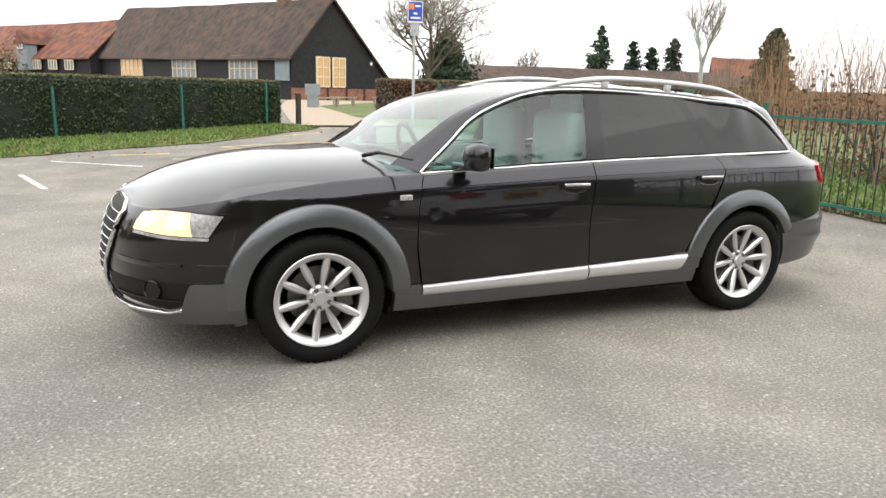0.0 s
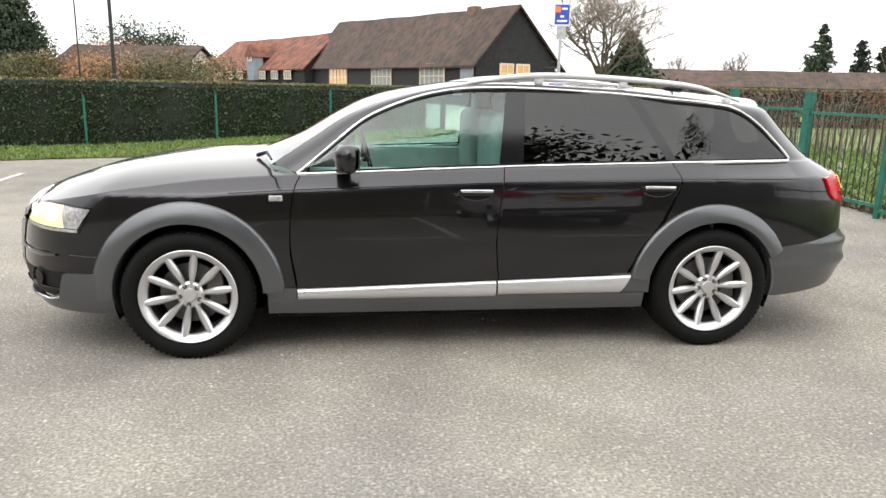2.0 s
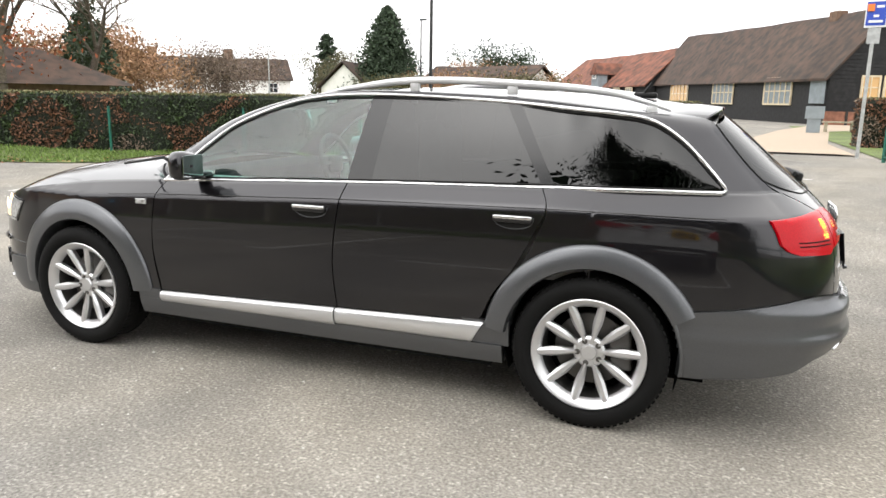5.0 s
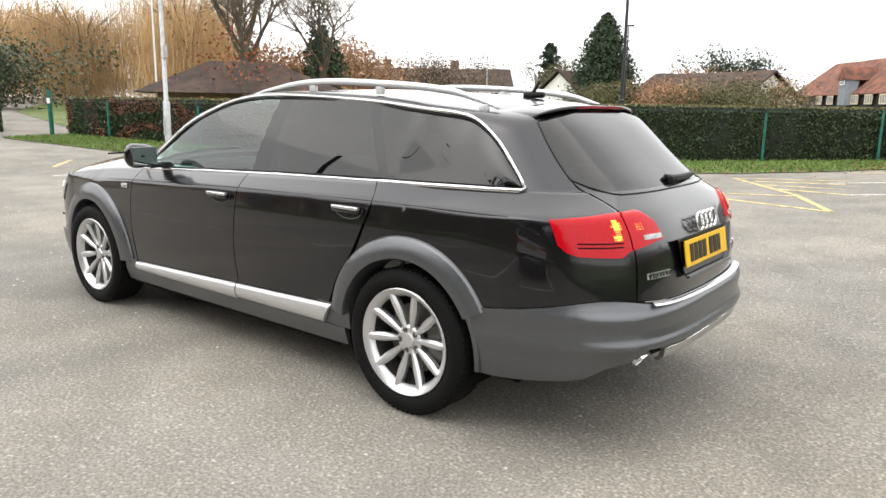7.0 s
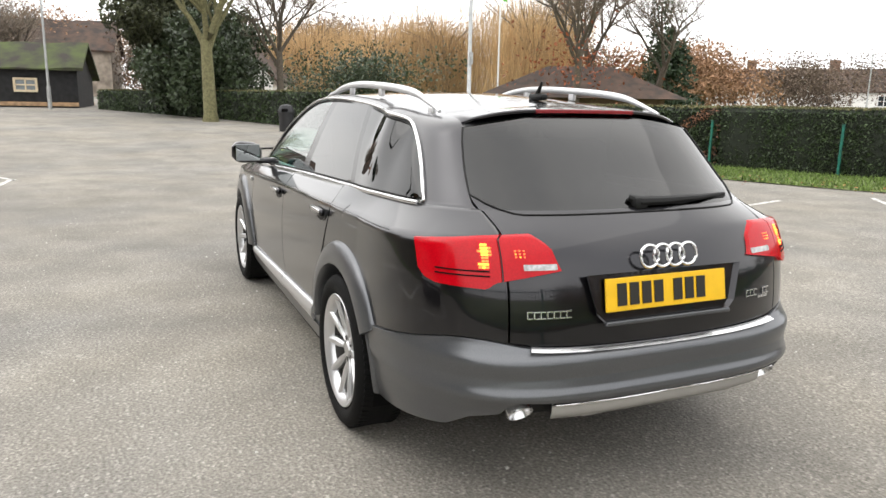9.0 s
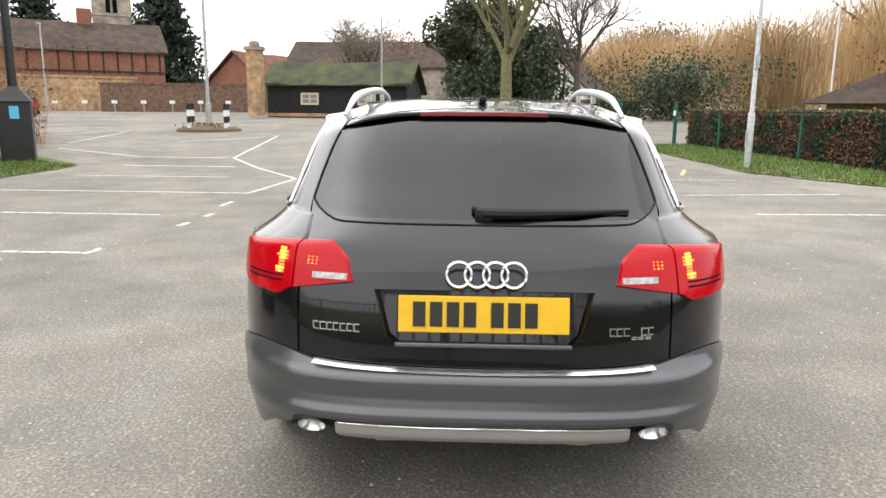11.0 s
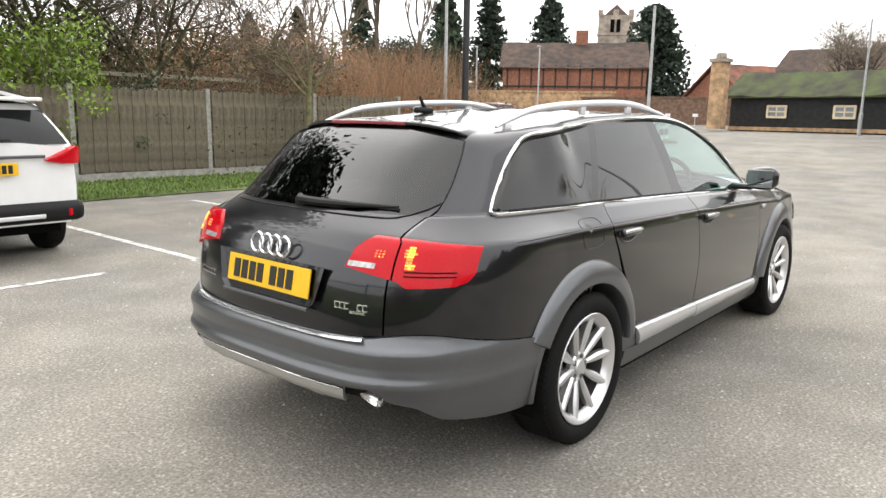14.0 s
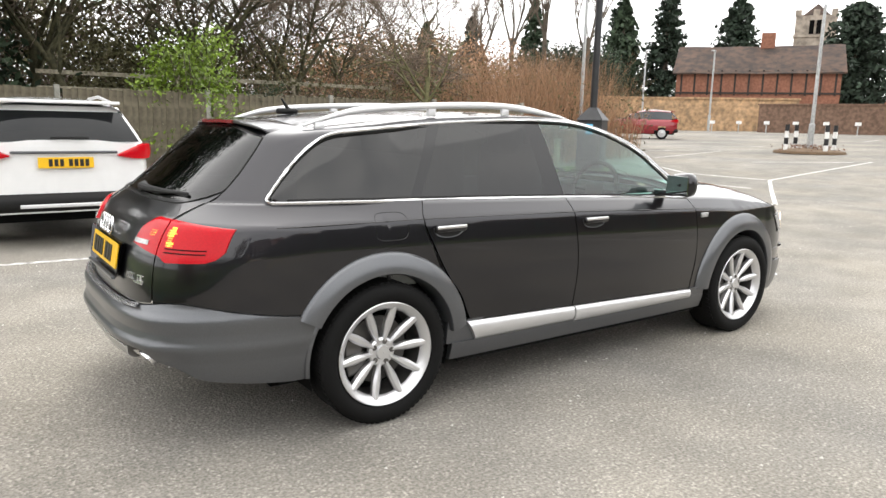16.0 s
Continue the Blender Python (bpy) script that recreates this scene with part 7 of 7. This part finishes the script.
# sign on a pole near the path
sg = thing("car_park_sign", (4.82, 14.1, rise(4.82, 14.1)), "blue and white car park sign on a grey pole", "sign")
part("pole", T([(0, 0, 0), (0, 0, 3.2)], 0.038, 10), GALV, sg, "", 40)
part("sign_plate", B((0, -0.05, 3.02), (0.40, 0.015, 0.54), -12), WHITE, sg)
part("sign_face", B((0, -0.062, 3.03), (0.36, 0.012, 0.48), -12), BLUE, sg, "blue sign face")
part("sign_disc", B((-0.11, -0.075, 3.15), (0.13, 0.008, 0.15), -12, 0.003), ORANGE, sg, "orange emblem")
for dz, w in ((3.17, 0.14), (2.98, 0.1), (2.87, 0.26)):
    part("text_bar", B((0.06 if dz > 3.1 else 0.0, -0.078, dz), (w, 0.006, 0.05), -12), WHITE, sg, "white bar")
part("second_plate", B((0, -0.05, 2.58), (0.24, 0.012, 0.32), -12), GALV, sg)
bp = thing("wooden_post", (1.95, 15.2, rise(1.95, 15.2)), "dark wooden post at the hedge end", "post")
part("shaft", B((0, 0, 0.42), (0.12, 0.12, 0.86), 10, 0.01), TIMBER, bp)
for x, y in ((-6.8, -10.75), (-8.4, -10.7), (-10.7, -10.95), (-12.2, -11.9)):
    p = thing("wooden_post", (x, y, rise(x, y)), "weathered square wooden post on the verge", "post", "verge posts")
    part("shaft", B((0, 0, 0.45), (0.14, 0.14, 0.94), 8, 0.015), POSTWOOD, p)
bn = thing("litter_bin", (-20.3, 3.3, rise(-20.3, 3.3)), "black domed litter bin", "bin")
bm = bmesh.new()
lathe(bm, [(0.01, 0), (0.24, 0), (0.26, 0.6), (0.28, 0.62), (0.28, 0.68), (0.2, 0.86), (0.01, 0.9)], 20)
part("bin_body", bm, BLACKSTEEL, bn, "", 40)
part("opening", B((0.24, -0.1, 0.7), (0.08, 0.2, 0.1)), DARK, bn)
for k, (x, y) in enumerate(((8.2, 33.0), (10.6, 33.6), (6.8, 31.0))):
    bch = thing("garden_bench", (x, y, rise(x, y)), "small wooden bench on the lawn by the path", "bench", "benches")
    part("seat", B((0, 0, 0.45), (1.3, 0.4, 0.06)), POSTWOOD, bch)
    for sx in (-0.5, 0.5):
        part("leg", B((sx, 0, 0.21), (0.1, 0.36, 0.42)), POSTWOOD, bch)
info = thing("information_board", (5.6, 29.0, rise(5.6, 29)), "grey sloping information board", "board")
part("panel", B((0, 0, 0.85), (0.7, 0.05, 0.5), 0, 0.01), GREYBOARD, info)
part("leg", B((0, 0.03, 0.35), (0.5, 0.05, 0.7)), GREYBOARD, info)

# ---- wooden fence ----
BOARDS = [B((0, 0, 0.86), (0.145 + 0.006 * k, 0.022, 1.62 + 0.02 * k), 3) for k in range(4)]
bmesh_data = [part("board_stock", b, FENCEWOOD) for b in BOARDS]
stock = [o.data for o in bmesh_data]
for o in bmesh_data:
    bpy.data.objects.remove(o)
rnd = random.Random(17)
bays = [(-10.45, -11.6), (-7.6, -11.75), (-4.75, -11.9), (-1.9, -12.0), (0.95, -12.1), (3.8, -12.15), (6.65, -12.2), (9.5, -12.25)]
for (x0, y0), (x1, y1) in zip(bays, bays[1:]):
    z = rise((x0 + x1) / 2, y0)
    f = thing("wooden_fence", (x0, y0, z), "weathered close-boarded wooden fence panel", "fence", "wooden fence", turn=math.degrees(math.atan2(y1 - y0, x1 - x0)))
    ln = math.hypot(x1 - x0, y1 - y0)
    part("post", B((0, 0.0, 0.95), (0.10, 0.10, 1.9), 0, 0.01), CONCRETE, f, "concrete fence post")
    part("gravel_board", B((ln / 2, 0.02, 0.09), (ln - 0.1, 0.04, 0.18)), CONCRETE, f)
    part("arris_rail", B((ln / 2, -0.05, 0.5), (ln - 0.1, 0.05, 0.08)), FENCEWOOD, f)
    part("arris_rail", B((ln / 2, -0.05, 1.5), (ln - 0.1, 0.05, 0.08)), FENCEWOOD, f)
    n = int((ln - 0.1) / 0.135)
    for k in range(n):
        b = new("board", rnd.choice(stock))
        b.parent = f
        b.matrix_basis = pose(0.12 + 0.135 * k, 0.02 + (0.01 if k % 2 else 0), 0.15 + rnd.uniform(-0.015, 0.02), 0, rnd.uniform(-0.6, 0.6), 0)
# wooden trellis rail behind
for x0 in (-8.0, -5.0, -2.0):
    tr = thing("rail_fence", (x0, -14.6, 0.9), "wooden post and rail fence behind the boards", "fence", "rail fence")
    for zz in (1.0, 1.35):
        part("rail", B((1.5, 0, zz), (3.0, 0.04, 0.09)), POSTWOOD, tr)
    part("post", B((0, 0, 0.5), (0.1, 0.1, 2.0)), POSTWOOD, tr)


# ---- other cars ----
def small_suv(name, m, paint, label, lit=False):
    """A small family SUV: X across, tail towards +Y at Y=0, nose at Y=-4.15."""
    c = new(name)
    c.matrix_basis = m
    tagged(c, label, "car")
    prof = smooth_table([(-4.15, 0.80), (-4.0, 0.92), (-3.2, 1.02), (-2.9, 1.06), (0.0, 1.06)], 0.1)
    roofl = smooth_table([(-2.95, 1.05), (-2.4, 1.36), (-1.9, 1.50), (-1.2, 1.53), (-0.5, 1.49), (-0.32, 1.46)], 0.1)
    bm = bmesh.new()
    rows = []
    ys = [-4.15, -4.08, -3.95, -3.7] + [-3.4 + 0.2 * k for k in range(15)] + [-0.4, -0.25, -0.14, -0.06, -0.02]
    for y in ys:
        e = min(1, (y + 4.19) / 0.45) if y < -3.4 else min(1, (0.035 - y) / 0.30)
        w = 0.87 * (0.80 + 0.20 * max(e, 0) ** 0.5)
        zt = interp(y, prof)
        low = 0.30 if -3.75 < y < -0.3 else 0.36
        half = [(w * 0.90, low), (w * 0.985, 0.48), (w, 0.70), (w * 0.99, 0.90), (w * 0.94, zt - 0.02), (w * 0.86, zt + 0.01), (w * 0.4, zt + 0.05), (0, zt + 0.055)]
        rows.append([bm.verts.new((x, y, z)) for x, z in half] + [bm.verts.new((-x, y, z)) for x, z in half[-2::-1]])
    grid_faces(bm, rows)
    bm.faces.new(rows[-1])
    bm.faces.new(rows[0][::-1])
    kill = []
    for f in bm.faces:
        q = f.calc_center_median()
        if abs(q.x) > 0.6 and any((q.y - h) ** 2 + (q.z - 0.33) ** 2 < 0.36**2 for h in (-0.80, -3.34)):
            kill.append(f)
    bmesh.ops.delete(bm, geom=kill, context="FACES")
    bmesh.ops.recalc_face_normals(bm, faces=bm.faces)
    part("body", bm, paint, c, "", 50)
    # cabin
    bm = bmesh.new()
    gl = bmesh.new()
    rows, grows = [], []
    for y, zr in roofl:
        zb = interp(y, prof)
        rows.append([bm.verts.new((x, y, z)) for x, z in ((0.62, zr - 0.04), (0.55, zr), (0.3, zr + 0.025), (0, zr + 0.03), (-0.3, zr + 0.025), (-0.55, zr), (-0.62, zr - 0.04))])
        grows.append([gl.verts.new((s * x, y, z)) for s in (1,) for x, z in ((0.80, zb), (0.62, zr - 0.04))])
    grid_faces(bm, rows)
    part("roof", bm, paint, c, "", 50)
    grid_faces(gl, grows)
    mir = [[gl.verts.new((-v.co.x, v.co.y, v.co.z)) for v in r] for r in grows]
    grid_faces(gl, mir)
    part("side_windows", gl, DARKPANE, c, "dark side windows", 50)
    bm = bmesh.new()
    bm.faces.new([bm.verts.new(p) for p in ((0.8, -2.95, 1.06), (-0.8, -2.95, 1.06), (-0.60, -2.2, 1.43), (0.60, -2.2, 1.43))])
    part("windscreen", bm, DARKPANE, c)
    # tail: hatch with window, lamps, plate
    bm = bmesh.new()
    rows = []
    for v in range(9):
        f = v / 8
        z = 1.06 + 0.40 * f
        y = -0.02 - 0.30 * f**1.4
        wv = 0.80 - 0.19 * f
        rows.append([bm.verts.new((wv * k / 6, y - 0.10 * abs(k / 6) ** 3, z)) for k in range(-6, 7)])
    grid_faces(bm, rows)
    part("hatch_surround", bm, paint, c, "", 50)
    bm = bmesh.new()
    rows = []
    for v in range(9):
        f = 0.08 + 0.78 * v / 8
        z = 1.06 + 0.40 * f
        y = -0.012 - 0.30 * f**1.4
        wv = (0.80 - 0.19 * f) * 0.955
        rows.append([bm.verts.new((wv * k / 6, y - 0.075 * abs(k / 6) ** 3, z)) for k in range(-6, 7)])
    grid_faces(bm, rows)
    part("rear_window", bm, SUVGLASS, c, "dark rear window", 50)
    part("roof_spoiler", B((0, -0.28, 1.50), (1.18, 0.22, 0.035), 0, 0.012), paint, c)
    part("rear_wiper", B((-0.05, 0.0, 1.135), (0.36, 0.025, 0.022), 0, 0.008), BLACK, c)
    part("trunk_strip", B((0, 0.012, 0.985), (1.0, 0.02, 0.03), 0, 0.008), CLAD, c)
    pl = part("number_plate", B((0, 0.02, 0.88), (0.52, 0.012, 0.111), 0, 0.003), PLATE, c, "yellow number plate with black bars")
    for k in range(7):
        part("character_bar", B((-0.196 + 0.0515 * k + (0.032 if k > 3 else 0), 0.028, 0.88), (0.036, 0.004, 0.074)), PLATEBAR, pl, "black bar")
    for s in (1, -1):
        bm = bmesh.new()
        rows = []
        for x, y, z0, z1 in ((0.50, 0.012, 0.945, 0.955), (0.58, 0.014, 0.925, 0.99), (0.68, 0.008, 0.91, 1.035), (0.75, -0.015, 0.905, 1.065), (0.81, -0.07, 0.905, 1.08), (0.855, -0.15, 0.92, 1.075), (0.885, -0.26, 0.945, 1.05), (0.885, -0.34, 0.975, 1.02)):
            n = Vector((x - 0.4, y + 0.45, 0)).normalized() * 0.022
            rows.append([bm.verts.new((s * (x + n.x * o), y + n.y * o, z0 + (z1 - z0) * f)) for f, o in ((0.0, -1.5), (0.04, 0.8), (0.5, 1.15), (0.96, 0.8), (1.0, -1.5))])
        grid_faces(bm, rows)
        bmesh.ops.recalc_face_normals(bm, faces=bm.faces)
        part("tail_lamp", bm, REDLENS, c, "red tail lamp", 50)
        part("reflector", B((s * 0.72, 0.0, 0.46), (0.13, 0.05, 0.07), -s * 20, 0.01), REDLENS, c, "red reflector")
        rail_pts = [(s * 0.56, y, interp(y, roofl) + (0.05 if -1.9 < y < -0.6 else 0.02)) for y in (-2.0, -1.8, -1.2, -0.6, -0.42)]
        part("roof_rail", T(rail_pts, 0.018, 8), RAIL, c, "silver roof rail", 50)
        part("door_mirror", B((s * 0.96, -2.55, 1.08), (0.2, 0.12, 0.14), 0, 0.03), paint, c)
        part("headlamp", B((s * 0.62, -4.02, 0.78), (0.34, 0.2, 0.14), s * 18, 0.03), CLEARLENS, c)
    bm = bmesh.new()
    box(bm, (0, -0.115, 0.47), (1.66, 0.30, 0.20), 0, 0.07)
    part("rear_bumper", bm, BLACK, c, "black lower bumper", 50)
    part("skid_strip", B((0, 0.052, 0.44), (0.9, 0.02, 0.04), 0, 0.01), RAIL, c, "silver bumper strip")
    part("underbody", B((0, -2.0, 0.36), (1.3, 3.7, 0.2)), DARK, c)
    part("grille", B((0, -4.13, 0.62), (0.9, 0.06, 0.24), 0, 0.02), BLACK, c)
    for h in (-0.80, -3.34):
        for s in (1, -1):
            w = new("wheel")
            w.parent = c
            mm = Matrix.Translation((s * 0.75, h, 0.325)) @ Matrix.Rotation(radians(90 * s), 4, "Y")
            bm = bmesh.new()
            lathe(bm, [(0.01, -0.09), (0.24, -0.10), (0.31, -0.09), (0.325, -0.05), (0.325, 0.06), (0.31, 0.09), (0.23, 0.095), (0.215, 0.07)], 40, mm)
            part("tyre", bm, RUBBER, w, "", 40)
            bm = bmesh.new()
            lathe(bm, [(0.215, 0.07), (0.2, 0.085), (0.19, 0.05), (0.05, 0.06), (0.04, 0.08), (0.01, 0.082)], 40, mm)
            part("rim", bm, ALLOY, w, "", 40)
    return c


small_suv("white_suv", pose(1.9, -4.75, rise(1.9, -4.75), 0, 0, 0), SUVWHITE, "white small SUV parked in a bay")
rc = small_suv("red_suv", pose(-30.6, -21.4, rise(-29.5, -23.0), 0, 0, 38), SUVRED, "dark red small SUV parked across the car park")
